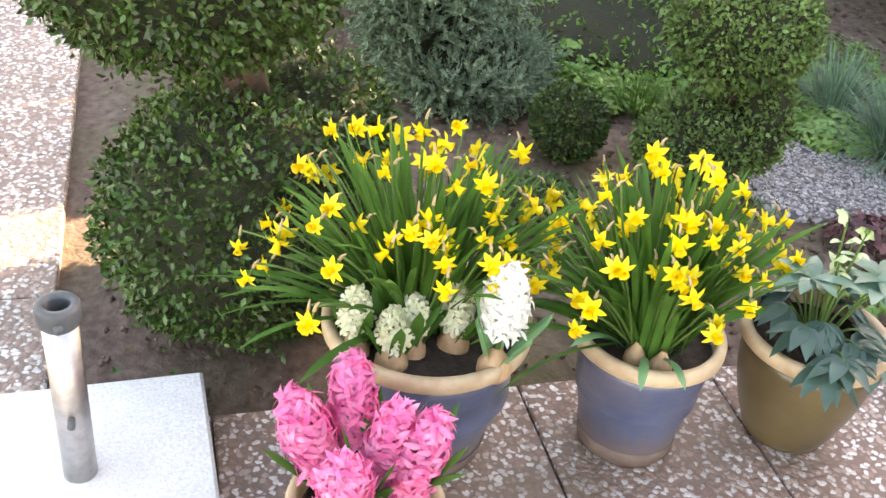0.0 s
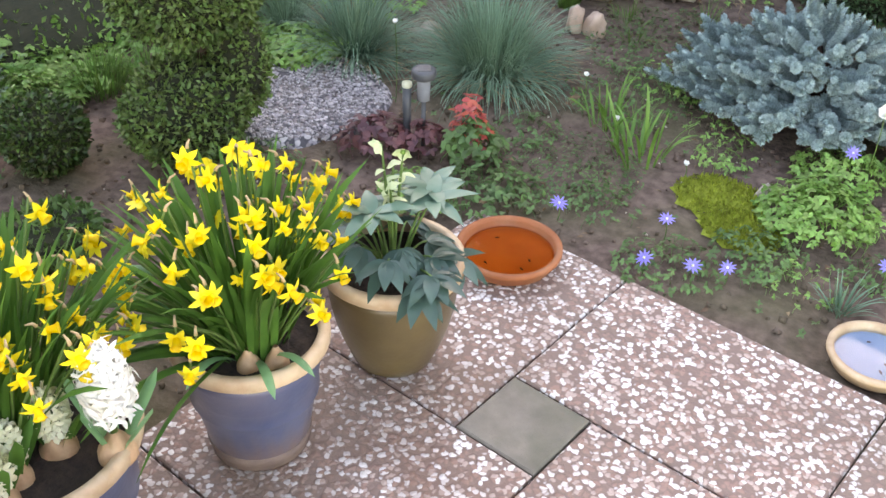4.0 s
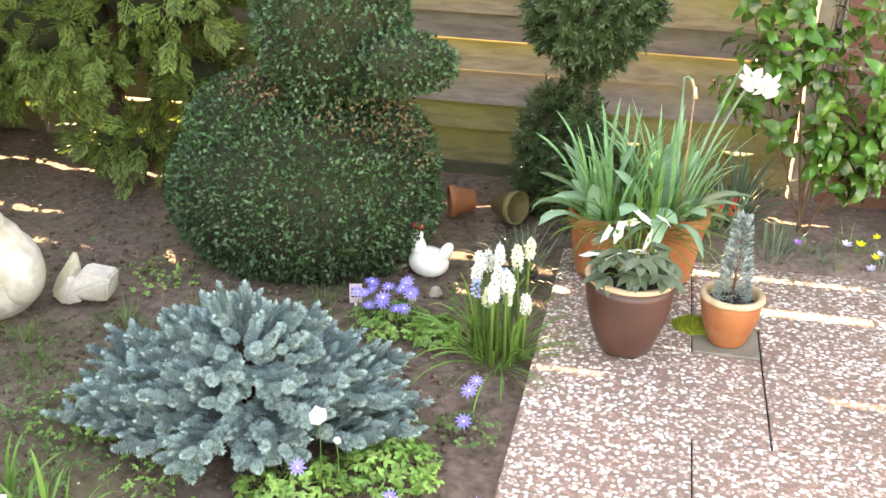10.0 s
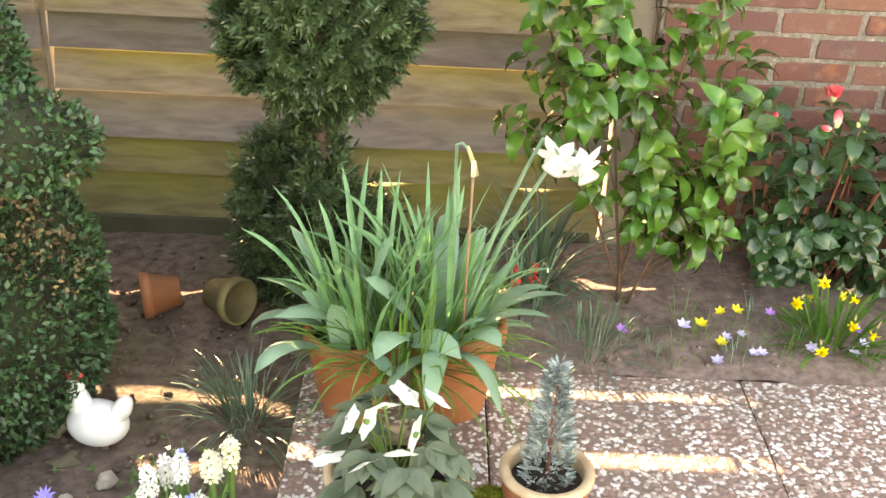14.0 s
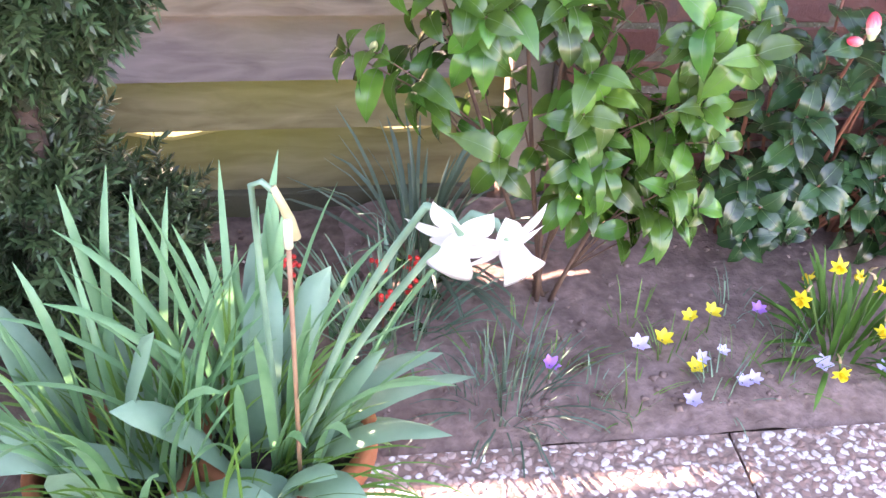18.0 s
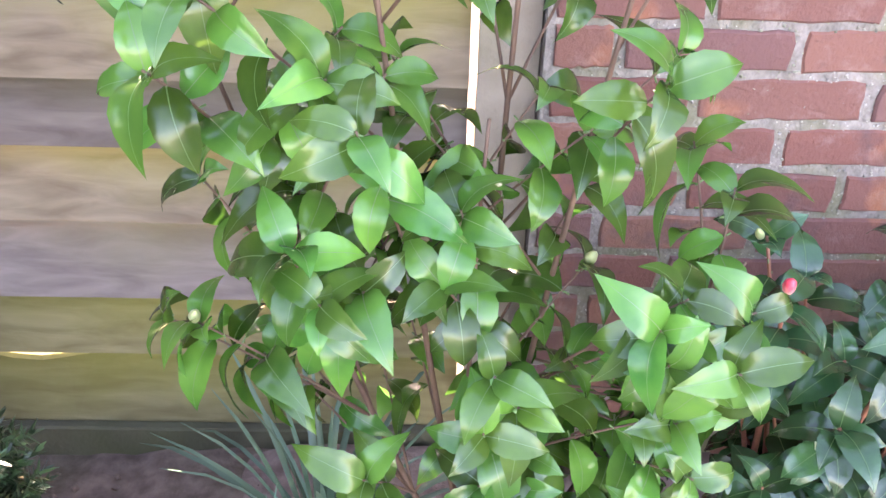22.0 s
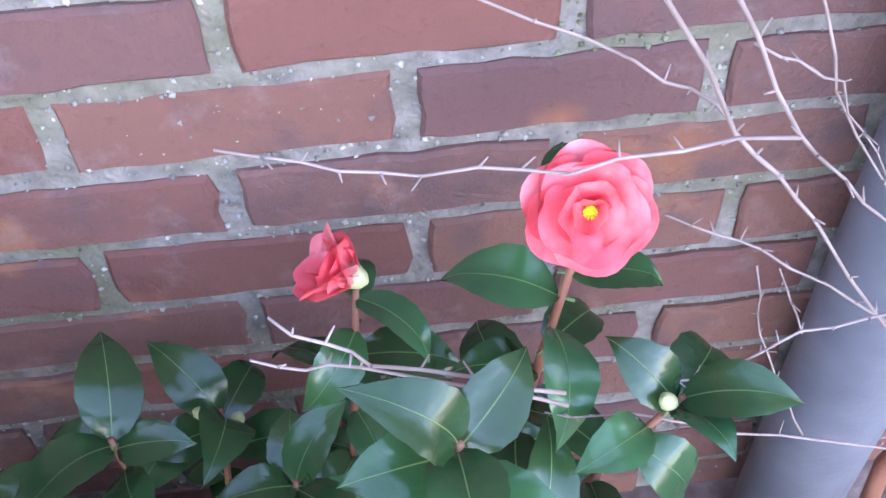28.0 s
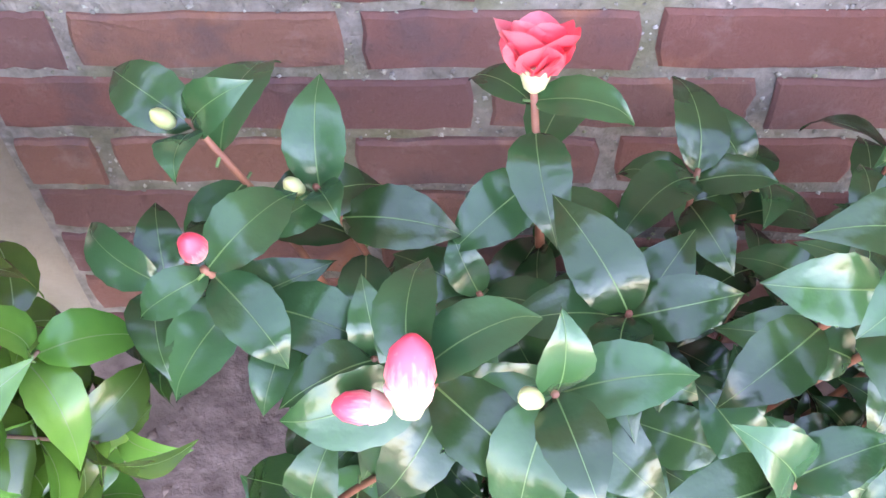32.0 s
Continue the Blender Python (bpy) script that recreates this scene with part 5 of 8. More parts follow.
# ---- grasses ----
def tuft(name, x, y, n, length, material, label, spread=0.5, width=0.003, base=0.05, seed=1, droop=0.9, category="grass", dry=0):
    t = thing(name, x, y, -0.02, label, category)
    r = random.Random(seed)
    k = 8 if n > 300 else 3
    for i in range(n):
        if i % (n // k) == 0 and i // (n // k) < k:
            if i:
                part("blade_tuft", gg.mesh("blade_tuft", [material]), t)["kind"] = "stuff"
            gg = Geo()
        a = r.uniform(0, 2 * math.pi)
        br = base * math.sqrt(r.random())
        lean = r.uniform(0.0, spread)
        strap(gg, (br * math.cos(a), br * math.sin(a), 0), a + r.uniform(-0.6, 0.6), length * r.uniform(0.55, 1.1), width * r.uniform(0.7, 1.2), math.pi / 2 - lean, droop * r.uniform(0.4, 1.2) * (0.4 + lean), 0.3, n=5, tip=0.8)
    part("blade_tuft", gg.mesh("blade_tuft", [material]), t)["kind"] = "stuff"
    if dry:
        gg = Geo()
        for i in range(dry):
            a, br = r.uniform(0, 2 * math.pi), base * r.uniform(0.5, 1.3)
            strap(gg, (br * math.cos(a), br * math.sin(a), 0), a + r.uniform(-0.8, 0.8), length * r.uniform(0.4, 0.9), width, r.uniform(0.15, 0.6), r.uniform(0.2, 0.7), 0.3, n=5, tip=0.8)
        part("dry_blades", gg.mesh("dry_blades", [TAN]), t, "dead straw-coloured blades")["kind"] = "stuff"
    return t


tuft("fescue_clump", -1.45, 0.60, 1900, 0.275, LEAF_FESC, "tussock of blue-green fescue grass with dry blades at its foot", 1.5, 0.0026, 0.09, 31, 1.45, dry=130)
tuft("fescue_clump", -1.83, 0.42, 1100, 0.25, LEAF_FESC, "tussock of blue-green fescue grass beside gravel", 1.45, 0.0028, 0.06, 32, 1.3, dry=90)
tuft("fescue_clump", -2.15, 0.42, 500, 0.22, LEAF_FESC, "tussock of blue-green fescue grass behind gravel", 1.2, 0.0028, 0.05, 33, 1.0)
tuft("grass_tuft", -1.565, 1.165, 520, 0.13, LEAF_GRASS, "small upright dark green grass tuft before the bird", 0.5, 0.003, 0.035, 34, 0.4)
tuft("grass_tuft", -2.18, -0.25, 420, 0.11, LEAF_GRASS, "cushion of fine bright green grass", 0.8, 0.0025, 0.07, 35, 0.7)
tuft("grass_tuft", -2.12, -0.12, 320, 0.10, LEAF_GRASS, "cushion of fine bright green grass in the bed", 0.8, 0.0025, 0.06, 36, 0.7)
tuft("sedge_clump", 0.58, 2.66, 60, 0.34, LEAF_DARKGRASS, "arching dark strap-leaved clump before the fence", 1.15, 0.011, 0.03, 37, 1.3)
tuft("sedge_clump", -0.10, 1.98, 120, 0.20, LEAF_DARKGRASS, "dark arching grass clump beside terracotta pots", 1.3, 0.004, 0.05, 38, 1.2)
tuft("crocus_leaves", -0.20, 0.22, 44, 0.10, LEAF_FESC, "tuft of white-striped narrow crocus leaves", 1.1, 0.004, 0.02, 39, 0.9, "crocus")
tuft("grass_tuft", 0.68, 2.28, 90, 0.17, LEAF_DARKGRASS, "loose grassy tuft beside the terracotta pot", 1.3, 0.004, 0.05, 44, 1.1)
# ---- flowers ----
def aim(at, d, up=(0, 0, 1), scale=1.0):
    """A pose with y along d and z near up."""
    y = Vector(d).normalized()
    x = y.cross(Vector(up))
    x = x.normalized() if x.length > 1e-4 else Vector((1, 0, 0))
    z = x.cross(y)
    m = Matrix((x, y, z)).transposed().to_4x4()
    return Matrix.Translation(at) @ m @ Matrix.Scale(scale, 4)


def star(radius, petals, width, cup=0.25, curl=0.25, layers=1, n=5, seed=0, point=0.75):
    """A flower head facing +z: petals round the origin."""
    gg = Geo()
    r = random.Random(seed)
    for k in range(layers):
        for i in range(petals):
            a = 2 * math.pi * (i + 0.5 * k) / petals + r.uniform(-0.08, 0.08)
            v, f = leaf_form(radius * (1 - 0.22 * k) * r.uniform(0.92, 1.08), width, 0.25, curl, n, point=point)
            m = Matrix.Rotation(a, 4, "Z") @ Matrix.Translation((0, 0.002, 0.002 * k)) @ Matrix.Rotation(cup + 0.35 * k + r.uniform(-0.12, 0.12), 4, "X")
            gg.add([m @ Vector(p) for p in v], f)
    return gg


DAFF = [star(0.026, 6, 0.0145, 0.10, 0.10 + 0.1 * s, 1, 5, s, 0.8).mesh("flower_head", [YELLOW]) for s in range(4)]
gg = Geo()
lathe(gg, [(0.005, -0.004), (0.0065, 0.004), (0.0075, 0.012), (0.0105, 0.019), (0.0115, 0.020), (0.0095, 0.0185), (0.0062, 0.010), (0.004, 0.002)], 14)
gg.v = [(x * (1 + (0.12 * math.sin(6 * math.atan2(y, x)) if z > 0.015 else 0)), y * (1 + (0.12 * math.sin(6 * math.atan2(y, x)) if z > 0.015 else 0)), z) for x, y, z in gg.v]
TRUMPET = gg.mesh("trumpet", [ORANGE])


def daffodils(name, x, y, z, nf, nl, height, radius, label, seed, leaf_len, spread=0.9, bias=(0.3, 0.0), scale=1.0, base_r=0.07, bare=None):
    t = thing(name, x, y, z, label, "daffodils")
    r = random.Random(seed)
    for i in range(nl):
        a = r.uniform(0, 2 * math.pi)
        br = base_r * math.sqrt(r.random())
        gg = Geo()
        lean = r.uniform(0.05, spread) if i % 6 else r.uniform(0.9, 1.25)
        if bare is not None and math.cos(a - bare) > 0.55:
            lean *= 0.45
        strap(gg, (br * math.cos(a), br * math.sin(a), 0), a + r.uniform(-0.5, 0.5), leaf_len * r.uniform(0.7, 1.1), r.uniform(0.010, 0.0155) * scale, math.pi / 2 - lean, r.uniform(0.1, 0.7) + 0.5 * lean, 0.3, n=7, twist=r.uniform(-0.8, 0.8))
        part("leaf", gg.mesh("leaf", [LEAF_DAFF]), t)
    for i in range(nf):
        a = i * 2.399 + r.uniform(-0.3, 0.3)
        s = math.sqrt((i + 0.5) / nf)
        rr = radius * s * r.uniform(0.85, 1.1)
        hh = height * (1.0 - 0.60 * s ** 2.0) * r.uniform(0.62, 1.06)
        if bare is not None and math.cos(a - bare) > 0.45:
            rr, hh = rr * 0.68, max(hh, height * r.uniform(0.36, 0.8))
        top = Vector((rr * math.cos(a), rr * math.sin(a), hh))
        br = base_r * 0.8 * s
        base = Vector((br * math.cos(a), br * math.sin(a), 0))
        gg = Geo()
        out = Vector((math.cos(a), math.sin(a), 0))
        face = (out * 0.7 + Vector((bias[0], bias[1], 0)) + Vector((r.uniform(-0.8, 0.8), r.uniform(-0.8, 0.8), r.uniform(-0.55, 0.2)))).normalized()
        neck = top - face * 0.012 + Vector((0, 0, 0.010))
        pts = bent(base, neck - face * 0.004 + Vector((0, 0, 0.006)), out * 0.02 + Vector((0, 0, 0.05))) + [neck, top - face * 0.004]
        tube(gg, pts, 0.0026, 0.0019, 5)
        part("stem", gg.mesh("stem", [STEM]), t)
        gg2 = Geo()
        tube(gg2, [pts[-3] - face * 0.010, pts[-3], pts[-2]], 0.0014, 0.0032, 5)
        part("sheath", gg2.mesh("sheath", [TAN]), t, "dry papery brown sheath")
        h = part("flower_head", r.choice(DAFF), t, m=frame_of(face, r.uniform(0, 6), r.uniform(0.66, 0.92) * scale, top))
        part("trumpet", TRUMPET, h)
    return t


daffodils("daffodil_clump", -0.93, -1.24, 0.26, 68, 190, 0.325, 0.325, "clump of yellow dwarf daffodils in full flower in a blue pot", 51, 0.30, 0.85, (0.45, -0.1), base_r=0.085, bare=0.35)
second_clump = daffodils("daffodil_clump", -0.830, -0.845, 0.237, 66, 180, 0.335, 0.27, "dense clump of yellow dwarf daffodils in a blue pot", 52, 0.30, 0.75, (0.45, -0.1), base_r=0.065, bare=0.2)
daffodils("daffodil_clump", 1.29, 2.36, -0.01, 8, 70, 0.18, 0.13, "small clump of yellow daffodils beside the camellia", 53, 0.16, 0.9, (-0.2, -0.6), scale=0.75, base_r=0.06)


# drooping grey-green leaves and two bulbs at the foot of the second clump
for k, (a, length, up) in enumerate([(-1.9, 0.19, 0.75), (-2.3, 0.22, 0.9), (-1.2, 0.16, 0.8), (-0.5, 0.15, 0.6), (-2.7, 0.20, 1.0), (-0.1, 0.14, 0.7)]):
    gg = Geo()
    strap(gg, (0.055 * math.cos(a), 0.055 * math.sin(a), 0), a, length, 0.017, up, 1.3 + 0.15 * (k % 3), 0.4, n=8, twist=0.3 * (k % 2))
    part("leaf", gg.mesh("leaf", [LEAF_DAFFG]), second_clump)
for x, y in [(0.050, -0.045), (0.078, -0.010)]:
    gg = Geo()
    lathe(gg, [(0.0, -0.020), (0.014, -0.018), (0.021, -0.006), (0.019, 0.008), (0.010, 0.022), (0.004, 0.034)], 14, wob=0.06)
    part("bulb", gg.mesh("bulb", [BULB]), second_clump, "papery brown bulb half out of soil", m=pose(x, y, 0.0))


def floret(length, width, curl, seed):
    gg = star(length, 6, width, 0.55, curl, 1, 5, seed, 1.5)
    return gg.v, gg.f


def hyacinth(name, x, y, z, height, rad, material, label, seed, n=46, stem=0.06, leaves=5, lean=(0, 0), leafmat=None, leaf_len=0.14, bulb=False, size=0.021, fl=None):
    t = thing(name, x, y, z, label, "hyacinth")
    r = np.random.default_rng(seed)
    top = Vector((lean[0], lean[1], stem + height))
    axis = top.normalized()
    gg = Geo()
    tube(gg, [(0, 0, 0), axis * stem, axis * (stem + height * 0.95)], 0.0055, 0.004, 8)
    part("stem", gg.mesh("stem", [STEM]), t)
    pts, nrm = [], []
    for i in range(n):
        s = (i + 0.5) / n
        a = i * 2.4
        rr = rad * (0.75 + 0.35 * math.sin(math.pi * min(1, s * 1.15))) * (1 if s < 0.85 else 0.7)
        side = Vector((math.cos(a), math.sin(a), 0.15 + 0.9 * max(0, s - 0.7) / 0.3)).normalized()
        pts.append(Vector(axis) * (stem + height * s) + side * rr * 0.55)
        nrm.append(side)
    me = bake("flower_spike", floret(size, size * 0.42, 1.2, 3) if fl is None else fl, poses(np.array(pts), np.array(nrm), r.uniform(0, 6, n), r.uniform(0.85, 1.15, n), 0.25, r), [material], True)
    part("flower_spike", me, t)
    rr = random.Random(seed)
    for i in range(leaves):
        gg = Geo()
        a = 2 * math.pi * i / leaves + rr.uniform(-0.4, 0.4)
        strap(gg, (0.008 * math.cos(a), 0.008 * math.sin(a), 0), a, leaf_len * rr.uniform(0.75, 1.15), 0.022, math.pi / 2 - rr.uniform(0.25, 0.85), rr.uniform(0.1, 0.5), 0.5, n=6)
        part("leaf", gg.mesh("leaf", [leafmat or LEAF_DAFF]), t)
    if bulb:
        gg = Geo()
        lathe(gg, [(0.0, -0.030), (0.017, -0.028), (0.028, -0.012), (0.027, 0.006), (0.016, 0.022), (0.007, 0.036)], 16, wob=0.06)
        part("bulb", gg.mesh("bulb", [BULB]), t, "papery brown bulb half out of soil")
    return t


# pink hyacinths in the small pot
for k, (x, y, h, lx, ly) in enumerate([(-0.615, -1.435, 0.115, -0.02, -0.03), (-0.635, -1.395, 0.125, -0.04, 0.0), (-0.56, -1.355, 0.125, 0.0, 0.03), (-0.545, -1.42, 0.11, 0.02, -0.01), (-0.585, -1.375, 0.12, 0.0, 0.015)]):
    hyacinth("pink_hyacinth", x, y, 0.18, h * 1.05, 0.058, PINK, "pink hyacinth in full flower in a small pot", 60 + k, 150, 0.045, 5, (lx * 1.9, ly * 1.9), leaf_len=0.16, size=0.019)
# white and half-open cream hyacinths in the large pot
hyacinth("white_hyacinth", -0.755, -1.152, 0.272, 0.100, 0.058, WHITE, "white hyacinth in full flower growing from a bulb", 70, 120, 0.080, 5, (0.01, 0.0), leafmat=LEAF_DAFFG, leaf_len=0.15, bulb=True, size=0.017)
BUDF = floret(0.014, 0.0075, 0.35, 5)
for k, (x, y, h) in enumerate([(-0.84, -1.365, 0.055), (-0.80, -1.31, 0.04), (-0.825, -1.275, 0.045), (-0.83, -1.20, 0.055)]):
    hyacinth("white_hyacinth", x, y, 0.262, h * 1.25, 0.036, CREAM, "half-open cream hyacinth buds growing from a bulb", 74 + k, 62, 0.035, 4, (0.0, 0.0), leaf_len=0.12, bulb=True, fl=BUDF)


# ---- hellebores ----
LEAF_HELLY = mat("young_hellebore_leaf", (0.075, 0.165, 0.110), (0.15, 0.27, 0.19), 14, 0.36, 0.05, 60, island=0.2, trans=0.15)
LEAF_HELLD = mat("mottled_hellebore_leaf", (0.055, 0.085, 0.050), (0.12, 0.165, 0.10), 14, 0.38, 0.05, 60, island=0.2, trans=0.08)
def hellebore(name, x, y, z, n, radius, label, seed, flowers, material, leafs=0.075, height=0.05):
    t = thing(name, x, y, z, label, "hellebore")
    r = random.Random(seed)
    pale = material is WHITE
    for i in range(n):
        young = not pale and i % 4 == 3
        a = i * 2.4 + r.uniform(-0.3, 0.3)
        rr = radius * (r.uniform(0.25, 0.75) if young else r.uniform(0.45, 1.0))
        c = Vector((rr * math.cos(a), rr * math.sin(a), height * (r.uniform(1.6, 2.3) if young else r.uniform(0.35, 1.4))))
        gg = Geo()
        tube(gg, bent((0.015 * math.cos(a), 0.015 * math.sin(a), -0.01), c, (0, 0, 0.03)), 0.003, 0.002, 5)
        lf = part("leaf_stalk", gg.mesh("leaf_stalk", [STEM]), t)
        m = r.randint(7, 9) if young else r.randint(5, 7)
        for k in range(m):
            b = a + (k - (m - 1) / 2) * (0.75 if young else 0.55) + r.uniform(-0.1, 0.1)
            d = Vector((math.cos(b), math.sin(b), r.uniform(0.1, 0.55) if young else r.uniform(-0.55, 0.1)))
            v, f = leaf_form(leafs * r.uniform(0.75, 1.1), leafs * (0.50 if pale else 0.36), 0.2, 0.3, 6)
            gl = Geo()
            mm = aim(c, d, (0, 0, 1))
            gl.add([mm @ Vector(p) for p in v], f)
            part("leaflet", gl.mesh("leaflet", [LEAF_HELLD if pale else LEAF_HELLY if young else LEAF_HELL]), lf)
    for (fx, fy, fz) in flowers:
        c = Vector((fx, fy, fz))
        gg = Geo()
        tube(gg, bent((0, 0, 0), c, (0, 0, 0.03)), 0.003 if pale else 0.0042, 0.002, 6)
        stalk = part("flower_stalk", gg.mesh("flower_stalk", [STEM]), t)
        face = Vector((r.uniform(-0.5, 0.6), r.uniform(-0.7, 0.1), r.uniform(-0.75, 0.15))).normalized()
        h = part("flower_head", star(0.030 if pale else 0.021, 5, 0.028 if pale else 0.019, 0.35 if pale else 0.75, 0.1, 1, 5, seed).mesh("flower_head", [material]), t, m=frame_of(face, r.uniform(0, 6), r.uniform(0.9, 1.15), c))
        gg = Geo()
        lathe(gg, [(0, 0.001), (0.004, 0.002), (0.005, 0.008), (0.0, 0.011)], 10)
        part("flower_centre", gg.mesh("flower_centre", [LEAF_HERB]), h)
        if not pale:
            for k in range(3):
                b = k * 2.1 + fx * 50
                v, f = leaf_form(0.034, 0.013, 0.2, 0.3, 5)
                gl = Geo()
                mm = aim(c * (0.80 - 0.09 * k), Vector((math.cos(b), math.sin(b), 0.5)), (0, 0, 1))
                gl.add([mm @ Vector(p) for p in v], f)
                part("bract", gl.mesh("bract", [GREENWHITE]), stalk)
    return t


GREENWHITE = mat("green_white_petal", (0.48, 0.58, 0.28), (0.66, 0.72, 0.46), 30, 0.5, 0.05, trans=0.25)
hellebore("hellebore", -0.805, -0.522, 0.220, 19, 0.135, "grey-green leafy hellebore with pale flowers in an olive pot", 81, [(-0.025, 0.0, 0.25), (0.0, 0.03, 0.235), (-0.03, 0.035, 0.20), (0.005, -0.01, 0.19), (-0.01, 0.01, 0.145)], GREENWHITE, 0.08, 0.07)
hellebore("hellebore", 0.235, 1.55, 0.20, 15, 0.12, "leafy hellebore with white flowers in a brown pot", 82, [(-0.11, -0.06, 0.10), (-0.05, -0.09, 0.11), (-0.08, -0.02, 0.14), (-0.02, -0.04, 0.19), (0.02, -0.02, 0.20), (0.07, -0.03, 0.20), (0.04, -0.07, 0.15), (-0.05, -0.05, 0.16), (0.01, -0.08, 0.13)], WHITE, 0.066, 0.085)


# ---- bulbs in the terracotta pots ----
def bulb_leaves(name, x, y, z, n, lo, hi, wlo, whi, material, label, seed, spread=0.9, base=0.07, category="bulb plant"):
    t = thing(name, x, y, z, label, category)
    r = random.Random(seed)
    for i in range(n):
        a = r.uniform(0, 2 * math.pi)
        br = base * math.sqrt(r.random())
        gg = Geo()
        lean = r.uniform(0.0, spread)
        strap(gg, (br * math.cos(a), br * math.sin(a), 0), a + r.uniform(-0.6, 0.6), r.uniform(lo, hi), r.uniform(wlo, whi), math.pi / 2 - lean, r.uniform(0.1, 0.9) + lean * (0.8 if r.random() < 0.7 else 1.8), 0.35, n=8, twist=r.uniform(-0.9, 0.9), tip=0.5)
        part("leaf", gg.mesh("leaf", [material]), t)
    return t


bulb_leaves("tulip_plants", 0.30, 2.01, 0.195, 22, 0.16, 0.29, 0.036, 0.062, LEAF_TULIP, "broad grey-green tulip leaves in a terracotta pot", 91, 1.25)
bulb_leaves("daffodil_leaves", 0.31, 2.04, 0.195, 50, 0.22, 0.38, 0.009, 0.015, LEAF_DAFFG, "tall upright daffodil leaves in a terracotta pot", 92, 0.5, 0.085)
bulb_leaves("daffodil_leaves", 0.15, 2.02, 0.18, 50, 0.20, 0.36, 0.009, 0.015, LEAF_DAFFG, "tall daffodil leaves in a terracotta pot", 93, 0.36, 0.085)
bulb_leaves("tulip_plants", 0.14, 2.0, 0.18, 16, 0.17, 0.29, 0.035, 0.060, LEAF_TULIP, "broad grey-green tulip leaves hanging over a pot", 94, 1.1)
bulb_leaves("muscari_leaves", 0.235, 1.97, 0.185, 290, 0.13, 0.26, 0.003, 0.006, LEAF_GRASS, "fine grassy muscari leaves spilling over pots", 95, 1.45, 0.13)

# tall white double daffodil and its bud
wd = thing("white_daffodil", 0.34, 2.0, 0.2, "tall white daffodil with two nodding flowers and a bud", "daffodil")
for k, (tx, ty, tz) in enumerate([(0.150, -0.215, 0.510), (0.190, -0.20, 0.490)]):
    gg = Geo()
    pts = bent((0.0, 0, 0), (tx - 0.03, ty, tz + 0.03), (0.0, 0, 0.08)) + [(tx - 0.012, ty - 0.005, tz + 0.025), (tx, ty - 0.006, tz)]
    tube(gg, pts, 0.0045, 0.003, 8)
    part("stem", gg.mesh("stem", [LEAF_TULIP]), wd)
    h = part("flower_head", star(0.046, 6, 0.024, -0.05, 0.10, 1, 7, 5 + k, 0.9).mesh("flower_head", [WHITE]), wd, m=frame_of((-0.35, -0.75, -0.50) if k == 0 else (0.40, -0.75, -0.45), 0.4 + k, 1, (tx, ty, tz)))
    gg = Geo()
    lathe(gg, [(0.006, -0.002), (0.011, 0.008), (0.013, 0.020), (0.019, 0.030), (0.014, 0.026), (0.004, 0.004)], 24, wob=0.12)
    part("trumpet", gg.mesh("trumpet", [WHITE]), h)
gg = Geo()
tube(gg, bent((-0.01, 0, 0), (-0.02, -0.06, 0.46), (0, 0, 0.02)) + [(-0.01, -0.062, 0.465), (0.0, -0.064, 0.455)], 0.004, 0.003, 8)
part("stem", gg.mesh("stem", [LEAF_TULIP]), wd)
gg = Geo()
tube(gg, [(0.0, -0.064, 0.46), (0.006, -0.066, 0.445), (0.014, -0.068, 0.425), (0.018, -0.07, 0.405)], 0.0035, 0.0062, 8)
part("bud", gg.mesh("bud", [mat("pale_spathe", (0.55, 0.47, 0.22), (0.72, 0.64, 0.38), 40, 0.6, 0.1, trans=0.2)]), wd, "papery cream and green bud")
stick = thing("bamboo_stick", 0.352, 1.93, 0.19, "thin brown bamboo stick with a pale tip in a pot", "plant stick")
gg = Geo()
tube(gg, [(0, 0, 0), (0, -0.01, 0.22), (0.0, -0.025, 0.425)], 0.0026, 0.0025, 8)
part("cane", gg.mesh("cane", [mat("bamboo", (0.26, 0.13, 0.07), (0.36, 0.20, 0.11), 40, 0.6, 0.1)]), stick)
gg = Geo()
tube(gg, [(0, -0.025, 0.424), (0, -0.028, 0.455)], 0.0046, 0.0042, 8)
part("tip", gg.mesh("tip", [CREAM]), stick, "pale cap")

# silvery spike plant in the small terracotta pot
sp = thing("silver_heath", 0.51, 1.66, 0.115, "narrow silver-grey spiky plant in a terracotta pot", "shrub")
r = np.random.default_rng(5)
n = 1200
s = r.uniform(0, 1, n)
a = r.uniform(0, 6.3, n)
rad = 0.036 * (1 - s) ** 0.8 + 0.003
pts = np.c_[rad * np.cos(a), rad * np.sin(a), 0.01 + 0.25 * s]
nr = np.c_[np.cos(a), np.sin(a), np.full(n, 0.8)]
SILV = mat("silver_leaf", (0.11, 0.165, 0.15), (0.42, 0.48, 0.46), 60, 0.5, 0.0, island=0.5)
part("foliage", bake("foliage", ([(-0.12, 0, 0), (0.12, 0, 0), (0.08, 0.02, 0.7), (0, 0, 1), (-0.08, 0.02, 0.7)], [(0, 1, 2, 3, 4)]), poses(pts, nr, r.uniform(0, 6, n), r.uniform(0.015, 0.026, n), 0.3, r), [SILV]), sp)
gg = Geo()
tube(gg, [(0, 0, 0), (0, 0, 0.12), (0.003, 0, 0.22)], 0.006, 0.002, 6)
part("stem", gg.mesh("stem", [TWIG]), sp)


